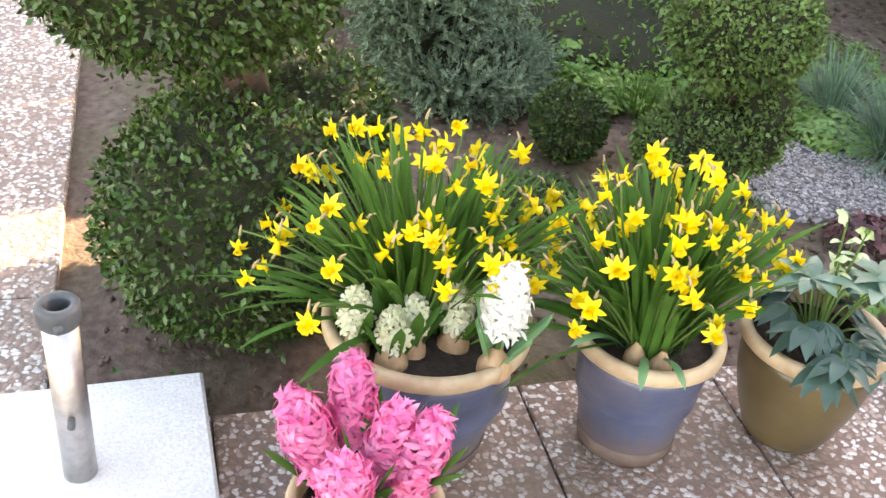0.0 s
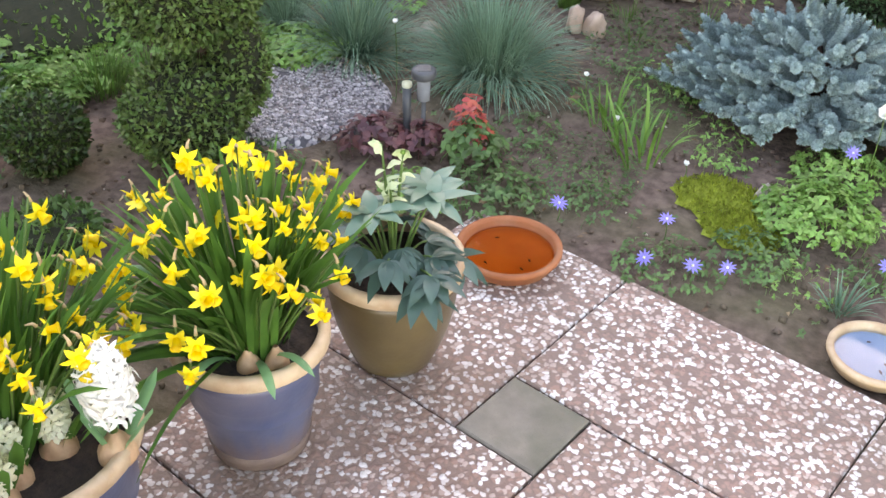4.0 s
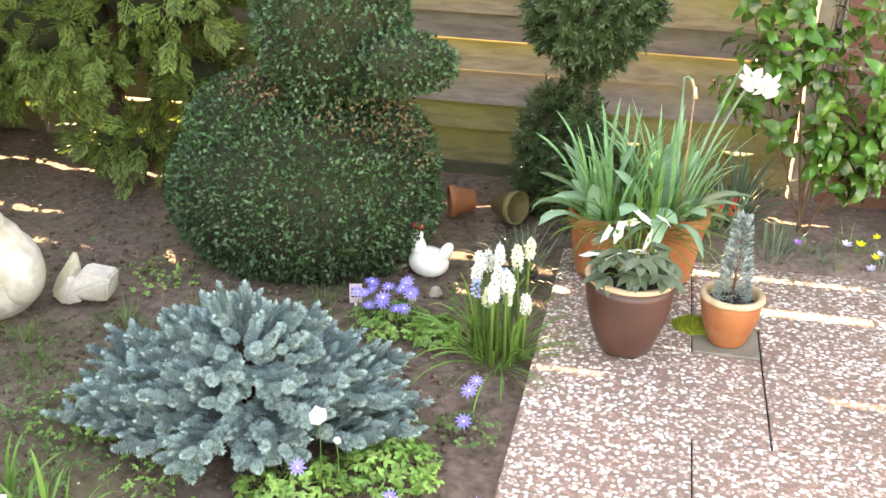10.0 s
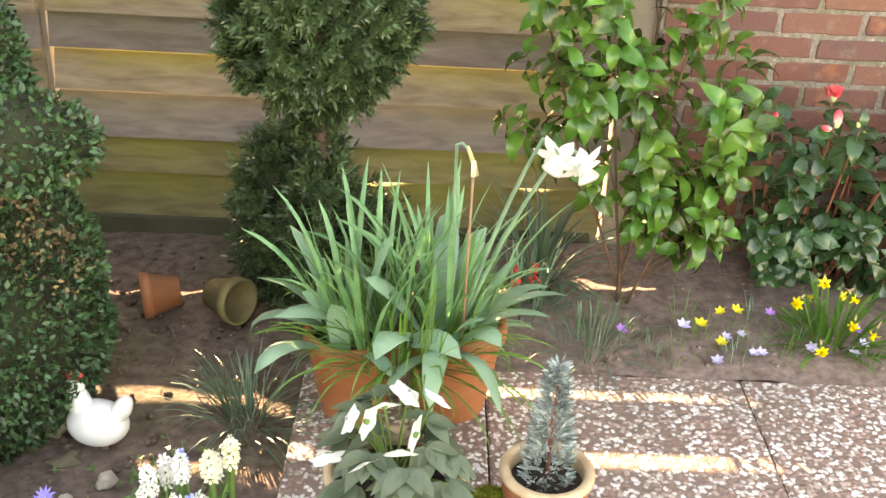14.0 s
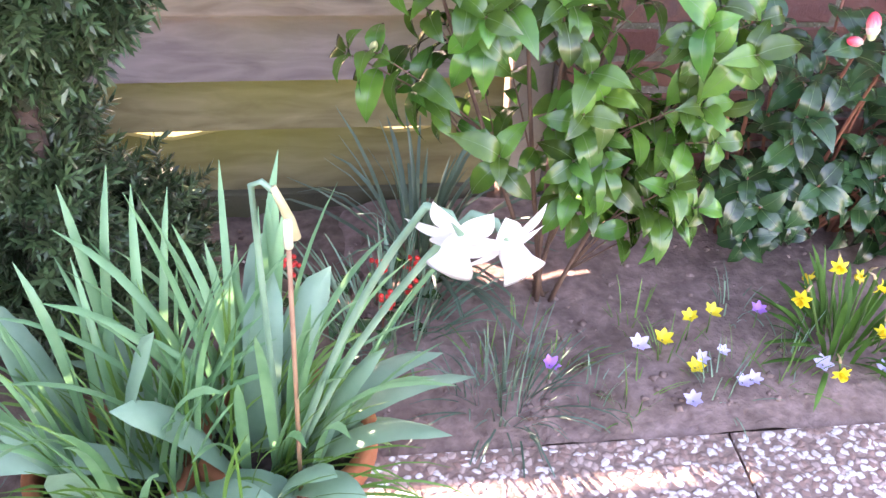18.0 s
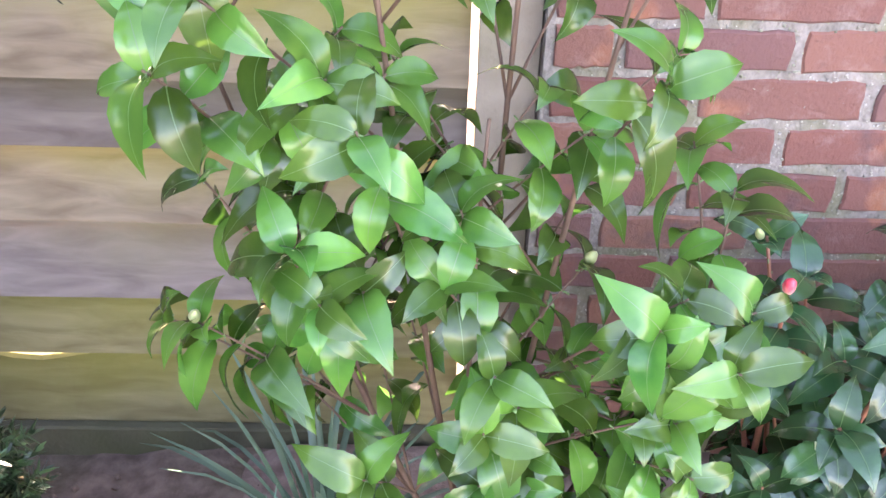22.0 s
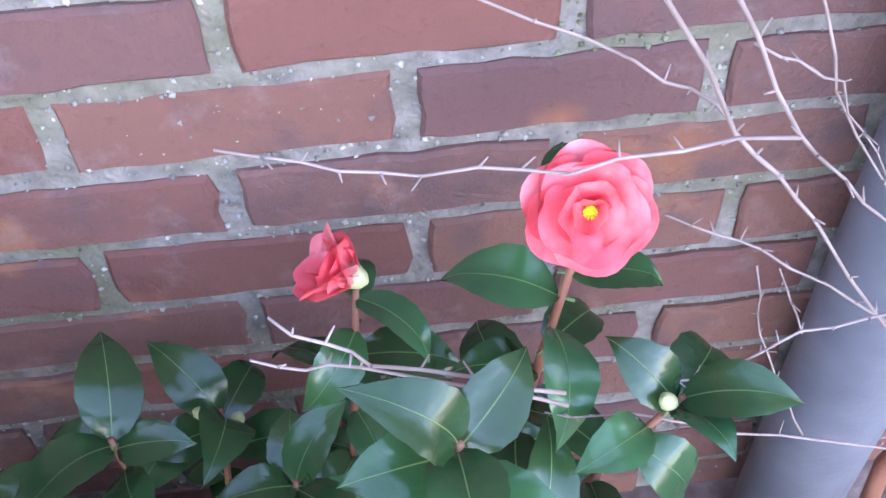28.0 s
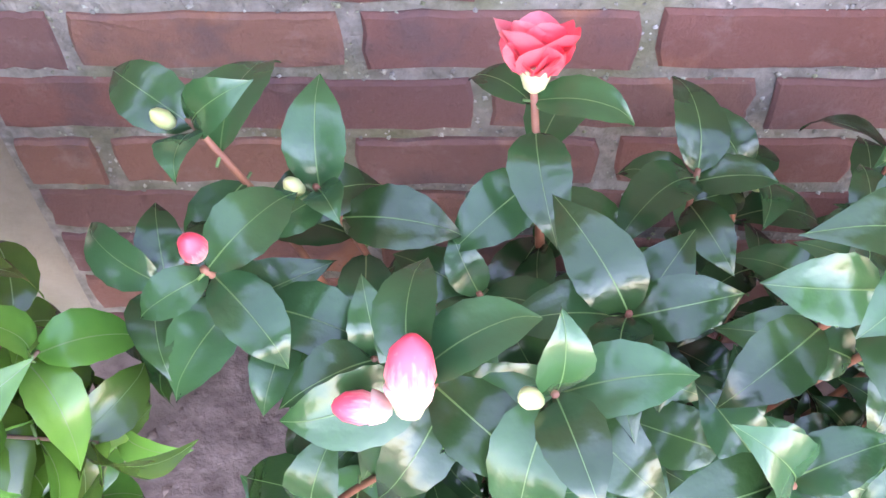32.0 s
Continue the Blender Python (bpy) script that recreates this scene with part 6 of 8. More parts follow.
# ---- camellias: every leaf its own piece ----
CL = [broad_leaf(0.064 + 0.005 * s, 0.035 + 0.0026 * s, 0.42, 0.16 + 0.13 * s, 12, s) for s in range(4)]
CD = [broad_leaf(0.065 + 0.006 * s, 0.037 + 0.003 * s, 0.34, 0.06 + 0.10 * s, 12, 10 + s) for s in range(4)]


def leaf_meshes(forms, material):
    out = []
    for v, f in forms:
        gg = Geo()
        gg.add(v, f, 0)
        # raised pale midrib
        k = len(v) // 5
        mid = [v[5 * i + 2] for i in range(k)]
        rb = []
        for i, p in enumerate(mid):
            w = 0.0006 * (1 - 0.8 * i / k)
            rb += [(p[0] - w, p[1], p[2] + 0.0007), (p[0] + w, p[1], p[2] + 0.0007)]
        gg.add(rb, [(2 * i, 2 * i + 1, 2 * i + 3, 2 * i + 2) for i in range(k - 1)], 1)
        tube(gg, [(0, -0.008, 0.001), (0, 0.004, 0.0)], 0.0012, 0.0010, 5, 1)
        out.append(gg.mesh("leaf", [material, RIBM]))
    return out


CLM, CDM = leaf_meshes(CL, LEAF_CAML), leaf_meshes(CD, LEAF_CAMD)


def twig_tree(t, stems, material=TWIG):
    for pts, r0, r1 in stems:
        gg = Geo()
        tube(gg, pts, r0, r1, 7)
        part("twig", gg.mesh("twig", [material]), t)


def shoot(t, pts, tip_leaves, n, meshes, r, scale, gap=0.024, erect=0.75, hang=0.5, keep=None, front=0.25):
    """Leaves along a stem: a few rising ones round the tip, then single ones that spread and hang lower down."""
    pts = [Vector(p) for p in pts]
    a = r.uniform(0, 6.3)
    run = 0.0
    tip = pts[-1]
    axis = (pts[-1] - pts[-2]).normalized()
    u = axis.orthogonal().normalized()
    w = axis.cross(u)
    total = sum((p - q).length for p, q in zip(pts, pts[1:]))
    for i in range(tip_leaves + n):
        a += 2.4 + r.uniform(-0.35, 0.35)
        side = u * math.cos(a) + w * math.sin(a)
        if i < tip_leaves:
            at = tip - axis * (0.004 + 0.004 * i)
            oa = erect + r.uniform(-0.25, 0.25) + 0.12 * i
            sc = scale * r.uniform(0.72, 0.98)
            drop = 0.1
        else:
            run += gap * r.uniform(0.8, 1.25)
            left = total - run - 0.012
            if left < 0.02:
                break
            acc = 0.0
            at = pts[0]
            for p, q in zip(pts, pts[1:]):
                d = (q - p).length
                if acc + d >= left:
                    at = p.lerp(q, (left - acc) / d)
                    break
                acc += d
            oa = 1.15 + r.uniform(-0.25, 0.3)
            sc = scale * r.uniform(0.85, 1.12)
            drop = hang * r.uniform(0.4, 1.2)
        d = axis * math.cos(oa) + side * math.sin(oa) + Vector((0, -front * r.random(), -drop))
        up = axis + Vector((r.uniform(-0.8, 0.8), r.uniform(-1.0, 0.2), r.uniform(0.1, 0.8)))
        if keep is None or keep(at + d.normalized() * 0.04 * sc):
            part("leaf", r.choice(meshes), t, m=aim(at, d, up, sc))


LC0 = Vector((0.785, 2.53, -0.02))
lc = thing("camellia_bush", LC0.x, LC0.y, LC0.z, "tall camellia with glossy light green leaves before the fence", "camellia")
r = random.Random(101)
stems = []
limbs = []
for i, (tx, ty, tz) in enumerate([(-0.30, -0.02, 0.92), (-0.14, -0.07, 1.12), (0.02, 0.0, 1.18), (0.13, -0.04, 1.08), (-0.02, -0.06, 0.78), (0.24, -0.04, 0.62)]):
    a = i * 1.05
    pts = bent((0.015 * math.cos(a), 0.015 * math.sin(a), 0), (tx, ty, tz), (-0.02 + 0.10 * tx, 0.02, 0.05), n=8)
    stems.append((pts, 0.0046, 0.0018))
    limbs.append(pts)
for i in range(92):
    if i < 17:
        # low skirt to the wall side
        base = Vector(r.choice(limbs[2:])[r.randint(1, 3)])
        tip = Vector((r.uniform(-0.06, 0.28), r.uniform(-0.10, 0.06), 0))
        tip.z = r.uniform(0.24, 0.42) - 0.25 * min(0.0, tip.x)
    else:
        pts = limbs[0] if i % 5 == 0 else r.choice(limbs)
        k = r.randint(3, 8)
        base = Vector(pts[k])
        b = r.uniform(0, 6.3)
        tip = base + Vector((0.24 * math.cos(b) * r.uniform(0.3, 1.0), -0.03 + 0.11 * math.sin(b), r.uniform(0.02, 0.11)))
        base = Vector(pts[k - 1])
    tip.x = min(max(tip.x, -0.36), r.uniform(0.18, 0.25) - 0.22 * max(0.0, tip.z - 0.62))
    if tip.x < -0.10:
        tip.z = max(tip.z, 0.40 - 0.45 * (tip.x + 0.10))
    sp = bent(base, tip, (0, -0.01, 0.02), n=5)
    stems.append((sp, 0.0018, 0.0011))
    shoot(lc, sp, r.randint(3, 4), r.randint(3, 5), CLM, r, 0.96, 0.025, 0.9, 0.85, lambda p: p.x < 0.285 - 0.20 * max(0.0, p.z - 0.62) and p.z > 0.16)
twig_tree(lc, stems, mat("brown_twig", (0.085, 0.045, 0.030), (0.16, 0.09, 0.055), 30, 0.7, 0.3, 120))
gg = Geo()
lathe(gg, [(0.002, 0), (0.007, 0.005), (0.009, 0.014), (0.007, 0.024), (0.003, 0.030), (0, 0.032)], 12, wob=0.06)
BUDM = gg.mesh("bud", [mat("pale_green_bud", (0.34, 0.38, 0.13), (0.52, 0.53, 0.26), 60, 0.5, 0.1, trans=0.1)])
for p in [stems[6 + 30][0][-1], stems[6 + 44][0][-1], stems[6 + 61][0][-1], stems[6 + 77][0][-1]]:
    part("bud", BUDM, lc, "pale green flower bud", frame_of((0.2, -0.4, 0.8), 0, 0.7, p))

dc = thing("camellia_bush", 1.35, 2.68, -0.02, "dark glossy camellia with red flowers against the brick wall", "camellia")
r = random.Random(102)


def bud_mat():
    """Bud petals: cream at the foot, flushing red towards the tip in streaks."""
    m = bpy.data.materials.new("flushed_bud_petal")
    m.use_nodes = True
    n, l = m.node_tree.nodes, m.node_tree.links
    tc, sep, nz, add, ramp = n.new("ShaderNodeTexCoord"), n.new("ShaderNodeSeparateXYZ"), n.new("ShaderNodeTexNoise"), n.new("ShaderNodeMath"), n.new("ShaderNodeValToRGB")
    sc = n.new("ShaderNodeVectorMath")
    sc.operation = "MULTIPLY"
    sc.inputs[1].default_value = (6.0, 6.0, 1.2)
    l.new(tc.outputs["Generated"], sep.inputs["Vector"])
    l.new(tc.outputs["Generated"], sc.inputs[0])
    l.new(sc.outputs["Vector"], nz.inputs["Vector"])
    nz.inputs["Scale"].default_value, nz.inputs["Detail"].default_value = 1.6, 4
    add.operation = "MULTIPLY_ADD"
    l.new(nz.outputs["Fac"], add.inputs[0])
    add.inputs[1].default_value = 0.9
    l.new(sep.outputs["Z"], add.inputs[2])
    e = ramp.color_ramp.elements
    e[0].position, e[0].color = 0.46, (0.85, 0.50, 0.40, 1)
    e[1].position, e[1].color = 1.0, (0.86, 0.07, 0.10, 1)
    e.new(0.66).color = (0.88, 0.28, 0.26, 1)
    half = n.new("ShaderNodeMath")
    half.operation = "MULTIPLY"
    half.inputs[1].default_value = 0.85
    l.new(add.outputs["Value"], half.inputs[0])
    l.new(half.outputs["Value"], ramp.inputs["Fac"])
    l.new(ramp.outputs["Color"], n["Principled BSDF"].inputs["Base Color"])
    n["Principled BSDF"].inputs["Roughness"].default_value = 0.45
    return m


def petal(L, i, m=6):
    """One rounded cupped petal along +y."""
    vs, fs = [], []
    for ri in range(5):
        s = ri / 4
        for j in range(m + 1):
            u = j / m - 0.5
            w = L * 1.2 * math.sin(math.pi * min(0.93, 0.12 + 0.70 * s)) ** 0.6
            vs.append((u * w, L * s * (1 - 0.30 * (2 * u) ** 2 * s), L * (0.25 * (2 * u) ** 2 * (1 - 0.4 * s) - 0.16 * max(0.0, s - 0.55)) + 0.0014 * math.sin(9 * u + i)))
    for ri in range(4):
        for j in range(m):
            k = ri * (m + 1) + j
            fs.append((k, k + 1, k + m + 2, k + m + 1))
    return vs, fs


def rose(seed, scale=1.0):
    """An open camellia flower facing +z."""
    gg = Geo()
    rr = random.Random(seed)
    for layer, (n, L, cup) in enumerate([(6, 0.035, 0.10), (5, 0.031, 0.38), (4, 0.024, 0.75), (3, 0.016, 1.05)]):
        for i in range(n):
            a = 2 * math.pi * i / n + layer * 0.6 + rr.uniform(-0.1, 0.1)
            vs, fs = [], []
            m = 6
            for ri in range(5):
                s = ri / 4
                for j in range(m + 1):
                    u = j / m - 0.5
                    w = L * 1.35 * math.sin(math.pi * min(0.93, 0.12 + 0.70 * s)) ** 0.6
                    vs.append((u * w, L * s * (1 - 0.25 * (2 * u) ** 2 * s), L * (0.22 * (2 * u) ** 2 * (1 - 0.5 * s) + 0.10 * s * s) + 0.0012 * math.sin(9 * u + i)))
            for ri in range(4):
                for j in range(m):
                    k = ri * (m + 1) + j
                    fs.append((k, k + 1, k + m + 2, k + m + 1))
            M = Matrix.Rotation(a, 4, "Z") @ Matrix.Translation((0, 0.002, 0.002 * layer)) @ Matrix.Rotation(cup + rr.uniform(-0.1, 0.1), 4, "X")
            gg.add([M @ Vector(p) * scale for p in vs], fs)
    return gg.mesh("flower_head", [RED])


def half_rose(seed):
    """A half-open camellia: upright cupped petals and a pale calyx."""
    gg = Geo()
    rr = random.Random(seed)
    for n, L, cup in [(5, 0.036, 1.0), (5, 0.034, 1.18), (5, 0.030, 1.32), (4, 0.024, 1.45)]:
        for i in range(n):
            a = 2 * math.pi * i / n + n * 0.7 + L * 90 + rr.uniform(-0.2, 0.2)
            v, f = petal(L * rr.uniform(0.88, 1.1), i)
            M = Matrix.Rotation(a, 4, "Z") @ Matrix.Translation((0, 0.003, 0)) @ Matrix.Rotation(cup + rr.uniform(-0.15, 0.12), 4, "X")
            gg.add([M @ Vector(p) for p in v], f)
    return gg.mesh("flower_head", [RED])


gg = Geo()
lathe(gg, [(0.002, -0.010), (0.006, -0.007), (0.0085, 0.0), (0.0095, 0.006), (0.0085, 0.008), (0.004, 0.0)], 12, wob=0.08)
CALYX = gg.mesh("calyx", [mat("pale_calyx", (0.36, 0.40, 0.15), (0.56, 0.54, 0.30), 60, 0.5, 0.1)])
gg = Geo()
lathe(gg, [(0.002, -0.002), (0.010, 0.006), (0.0128, 0.017), (0.0105, 0.029), (0.005, 0.036), (0, 0.038)], 14, wob=0.05)
REDBUD = gg.mesh("red_bud", [bud_mat()])
gg = Geo()
lathe(gg, [(0.003, -0.005), (0.0085, -0.001), (0.0112, 0.005), (0.0122, 0.0095), (0.0105, 0.010)], 14, wob=0.12)
BUDBASE = gg.mesh("bud_scales", [BUDCREAM])
gg = Geo()
lathe(gg, [(0, 0.0), (0.005, 0.002), (0.006, 0.008), (0.003, 0.011), (0, 0.012)], 10)
for i in range(14):
    tube(gg, [(0, 0, 0.004), (0.006 * math.cos(i * 2.4), 0.006 * math.sin(i * 2.4), 0.014)], 0.0007, 0.0009, 4)
STAMEN = gg.mesh("stamen", [ORANGE])
B0 = Vector((1.35, 2.68, -0.02))


def at_bush(p):
    return Vector(p) - B0


stems = []


def clear_of_flowers(p):
    """No leaf may lie over a flower or bud."""
    for (h, kind) in heads:
        q = p - at_bush(h)
        ax = Vector((-0.05, -0.50, 0.85))
        s = q.dot(ax)
        if s > -0.012 and (q - ax * s).length < 0.040:
            return False
    return True


heads = [((1.280, 2.670, 0.536), "half"), ((1.546, 2.755, 0.487), "half"), ((1.673, 2.714, 0.573), "open"), ((1.222, 2.476, 0.560), "bud"), ((1.107, 2.567, 0.510), "smallbud")]
# shoot tips: place, tip leaves, leaves below, pale buds
greens = [((1.097, 2.633, 0.541), 3, 3, 1), ((1.156, 2.639, 0.480), 3, 3, 1), ((1.442, 2.755, 0.359), 4, 3, 2), ((1.390, 2.700, 0.425), 4, 4, 0), ((1.437, 2.503, 0.600), 4, 5, 1), ((1.640, 2.620, 0.402), 4, 4, 1), ((1.284, 2.475, 0.535), 2, 5, 2),
          ((1.720, 2.650, 0.482), 4, 4, 1), ((1.588, 2.570, 0.600), 4, 6, 0), ((1.404, 2.470, 0.455), 4, 5, 0), ((1.330, 2.560, 0.470), 4, 5, 0), ((1.500, 2.660, 0.420), 4, 4, 0), ((1.190, 2.560, 0.420), 4, 4, 0), ((1.060, 2.600, 0.440), 3, 4, 0),
          ((1.540, 2.480, 0.430), 4, 4, 0), ((1.250, 2.620, 0.400), 4, 4, 0), ((1.160, 2.470, 0.400), 4, 4, 0), ((1.500, 2.540, 0.510), 4, 5, 0), ((1.700, 2.570, 0.360), 4, 3, 0), ((1.620, 2.520, 0.330), 4, 3, 0)]
for k, (p, kind) in enumerate(heads):
    q = at_bush(p)
    root = Vector((0.25 * (q.x) / 0.35, 0.02, 0.0))
    stems.append((bent(root, q - Vector((0, 0, 0.012)), (0.01, 0.01, 0.05)), 0.006, 0.0022))
    shoot(dc, stems[-1][0], 2 if kind == "open" else 3, {"open": 9, "half": 7}.get(kind, 5), CDM, r, 0.92, 0.024, 1.35, 0.45, clear_of_flowers)
    if kind == "half":
        d = (0.05, 0.45, 0.85) if k == 0 else (-0.75, 0.10, 0.55)
        h = part("flower_head", half_rose(k), dc, "half-open red flower", frame_of(d, 0.3, 0.95, q))
        part("calyx", CALYX, h)
    elif kind == "open":
        h = part("flower_head", rose(4), dc, "open red flower", frame_of((-0.12, -0.80, 0.55), 0.2, 1.0, q))
        part("stamen", STAMEN, h, m=Matrix.Translation((0, 0, 0.004)) @ Matrix.Scale(0.6, 4))
    elif kind == "bud":
        h = part("red_bud", REDBUD, dc, "swelling red bud", frame_of((0.05, 0.35, 0.9), 0, 0.88, q - Vector((0, 0.008, 0.018))))
        part("bud_scale", BUDBASE, h, "cream and pink bud scale")
        part("calyx", CALYX, h, "", Matrix.Translation((0, 0, -0.002)))
        h = part("red_bud", REDBUD, dc, "small pale pink bud", frame_of((-0.75, 0.0, 0.1), 0, 0.62, q + Vector((-0.012, -0.006, -0.032))))
        part("bud_scale", BUDBASE, h, "cream and pink bud scale", Matrix.Scale(1.08, 4))
    else:
        part("red_bud", REDBUD, dc, "round red bud", frame_of((0.0, -0.3, 1), 0, 0.6, q))
for p, top, below, buds in greens:
    q = at_bush(p)
    root = Vector((q.x * 0.6, 0.0, 0.05))
    sp = bent(root, q, (0.01, 0.01, 0.06))
    stems.append((sp, 0.0042, 0.002))
    shoot(dc, sp, top, below, CDM, r, 0.92, 0.026, 0.80, 0.45, clear_of_flowers)
    for k in range(buds):
        part("bud", BUDM, dc, "pale green flower bud", frame_of((0.5 * (k * 2 - 1), -0.3, 1), 0, 0.58, q + Vector((0.007 * (k * 2 - 1), -0.003, -0.002 - 0.012 * k))))
for i in range(52):
    q = Vector((r.uniform(-0.24, 0.38), r.uniform(-0.19, 0.09), r.uniform(0.10, 0.33)))
    sp = bent((q.x * 0.6, 0.0, 0.03), q, (0.0, 0.0, 0.03))
    stems.append((sp, 0.0038, 0.002))
    shoot(dc, sp, 4, 4, CDM, r, 0.92, 0.026, 0.95, 0.45, clear_of_flowers)
twig_tree(dc, stems)

# bare twigs hanging before the pipe
bt = thing("dry_climber", 1.95, 2.60, -0.02, "bare pale thorny climber twigs before the pipe", "climber")
r = random.Random(103)


def zigzag(p0, p1, n=7, amp=0.012):
    p0, p1 = Vector(p0), Vector(p1)
    return [p0 + (p1 - p0) * (i / n) + Vector((r.uniform(-amp, amp), r.uniform(-amp, amp), r.uniform(-amp, amp))) for i in range(n + 1)]


T0 = Vector((1.95, 2.60, -0.02))
for y, w, line in [(2.68, 0.0034, [(1.640, 0.800), (1.727, 0.654), (1.779, 0.582), (1.90, 0.40)]), (2.67, 0.0030, [(1.690, 0.760), (1.749, 0.657), (1.810, 0.588)]), (2.66, 0.0024, [(1.743, 0.666), (1.645, 0.659), (1.567, 0.670), (1.505, 0.690)]),
                   (2.69, 0.0022, [(1.729, 0.649), (1.678, 0.687), (1.590, 0.742)]), (2.70, 0.0022, [(1.861, 0.460), (1.765, 0.542), (1.711, 0.574)]), (2.60, 0.0026, [(1.640, 0.580), (1.557, 0.622), (1.520, 0.655)]), (2.60, 0.0024, [(1.640, 0.572), (1.551, 0.614), (1.508, 0.631)]),
                   (2.66, 0.0024, [(1.850, 0.528), (1.782, 0.516), (1.741, 0.489), (1.694, 0.482)]), (2.66, 0.0024, [(1.90, 0.365), (1.761, 0.416), (1.708, 0.449), (1.645, 0.463)]), (2.69, 0.0020, [(1.834, 0.347), (1.786, 0.450), (1.763, 0.535)]), (2.68, 0.0018, [(1.795, 0.486), (1.768, 0.551)]),
                   (2.70, 0.0022, [(1.740, 0.74), (1.783, 0.647), (1.860, 0.52)]), (2.69, 0.0018, [(1.730, 0.691), (1.774, 0.664), (1.811, 0.601)])]:
    pts = []
    for (ax, az), (bx, bz) in zip(line, line[1:]):
        pts += zigzag(Vector((ax, y, az)) - T0, Vector((bx, y, bz)) - T0, 4, 0.0025)[:-1 if (bx, bz) != line[-1] else None]
    gg = Geo()
    tube(gg, pts, w * 0.42, w * 0.26, 6)
    for k in range(1, len(pts) - 1):
        d = Vector((r.uniform(-1, 1), r.uniform(-1, 1), r.uniform(-0.3, 1))).normalized()
        tube(gg, [pts[k], Vector(pts[k]) + d * r.uniform(0.003, 0.010)], w * 0.28, w * 0.14, 5)
    part("twig", gg.mesh("twig", [DRYTWIG]), bt)
gg = Geo()
tube(gg, zigzag((-0.09, 0.05, 0.10), (-0.04, 0.06, 0.62), 6, 0.008), 0.0075, 0.005, 8)
part("stem", gg.mesh("stem", [TWIG]), bt)
# ---- bed flowers ----
def herb(name, x, y, radius, n, size, material, label, seed, height=0.05, category="bed plant", lobes=3):
    """A low plant of small lobed leaves on stalks."""
    t = thing(name, x, y, -0.02, label, category)
    r = np.random.default_rng(seed)
    rr, a = radius * np.sqrt(r.uniform(0, 1, n)), r.uniform(0, 6.3, n)
    z = height * (1 - 0.6 * (rr / radius) ** 2) * r.uniform(0.5, 1.1, n) + 0.012
    gg = Geo()
    for k in range(lobes):
        v, f = leaf_form(1.0, 0.55, 0.2, 0.15, 4, 0, 0.9)
        M = Matrix.Rotation((k - (lobes - 1) / 2) * 1.15, 4, "Z")
        gg.add([M @ Vector(p) for p in v], f)
    tube(gg, [(0, 0, 0), (0, -0.5, -0.9), (0, -0.6, -1.8)], 0.05, 0.04, 3)
    nr = np.c_[np.cos(a) * 0.4, np.sin(a) * 0.4, np.full(n, 1.0)]
    part("leaf_mass", bake("leaf_mass", (gg.v, gg.f), poses(np.c_[rr * np.cos(a), rr * np.sin(a), z], nr, r.uniform(0, 6, n), size * r.uniform(0.6, 1.2, n), 0.3, r), [material], True), t)["kind"] = "stuff"
    return t


herb("corydalis", -0.38, 0.50, 0.15, 560, 0.017, LEAF_HERB, "fresh green ferny cushion plant in the bed", 111, 0.075)
herb("corydalis", -0.24, 0.85, 0.12, 360, 0.016, LEAF_HERB, "fresh green ferny plant beside the blue spruce", 112, 0.07)
herb("corydalis", -0.42, 0.72, 0.12, 320, 0.016, LEAF_HERB, "fresh green ferny plant in front of spruce", 113, 0.07)
herb("bed_herb", -0.42, 0.27, 0.11, 150, 0.014, LEAF_HERBD, "low leafy green weeds in dark soil", 114, 0.035)
herb("bed_herb", -0.55, 0.10, 0.12, 130, 0.014, LEAF_HERBD, "anemone leaves low on the soil", 115, 0.03)
herb("bed_herb", -0.17, 0.38, 0.08, 80, 0.014, LEAF_HERBD, "anemone leaves near the patio edge", 116, 0.03)
herb("bed_herb", -1.02, 0.06, 0.13, 190, 0.017, LEAF_HERBD, "glossy green leafy patch beside the saucer", 117, 0.05)
herb("bed_herb", -1.16, -0.06, 0.10, 120, 0.018, LEAF_HERB, "small green leafy patch beside the pot", 118, 0.05)
herb("bed_herb", -0.42, 1.53, 0.12, 170, 0.018, LEAF_HERB, "green anemone leaves under violet flowers", 119, 0.05)
herb("bed_herb", -0.28, 1.50, 0.08, 100, 0.022, LEAF_HERB, "fresh green rounded leaves in the bed", 120, 0.05)
herb("bed_herb", -0.95, 0.30, 0.19, 900, 0.007, LEAF_HERBD, "mossy green mat on the soil", 121, 0.012)
herb("bed_herb", -1.10, 1.10, 0.30, 900, 0.009, LEAF_HERBD, "thin weeds on the soil before the figures", 122, 0.03)
herb("bed_herb", -0.05, 0.60, 0.07, 50, 0.012, LEAF_HERBD, "thin weeds along the patio edge", 123, 0.02)
herb("bed_herb", -0.10, 1.06, 0.08, 70, 0.013, LEAF_HERBD, "anemone leaves beside the slabs", 124, 0.03)
for k, (x, y, rad, n2) in enumerate([(-0.75, 0.75, 0.12, 90), (-0.80, 0.22, 0.10, 70), (-1.0, 0.9, 0.14, 110), (-1.05, 0.75, 0.2, 300), (-1.2, 1.65, 0.15, 90), (-0.2, 1.75, 0.12, 70), (-0.3, 0.25, 0.10, 60), (-1.55, -0.25, 0.14, 130), (-2.1, 0.15, 0.2, 160), (-1.95, 1.25, 0.15, 90), (-0.68, 0.60, 0.08, 60), (-1.15, 0.38, 0.10, 60)]):
    herb("bed_herb", x, y, rad, n2, 0.011 + 0.002 * (k % 3), LEAF_HERBD if k % 2 else LEAF_HERB, "scattered low green weeds on the soil", 300 + k, 0.025)
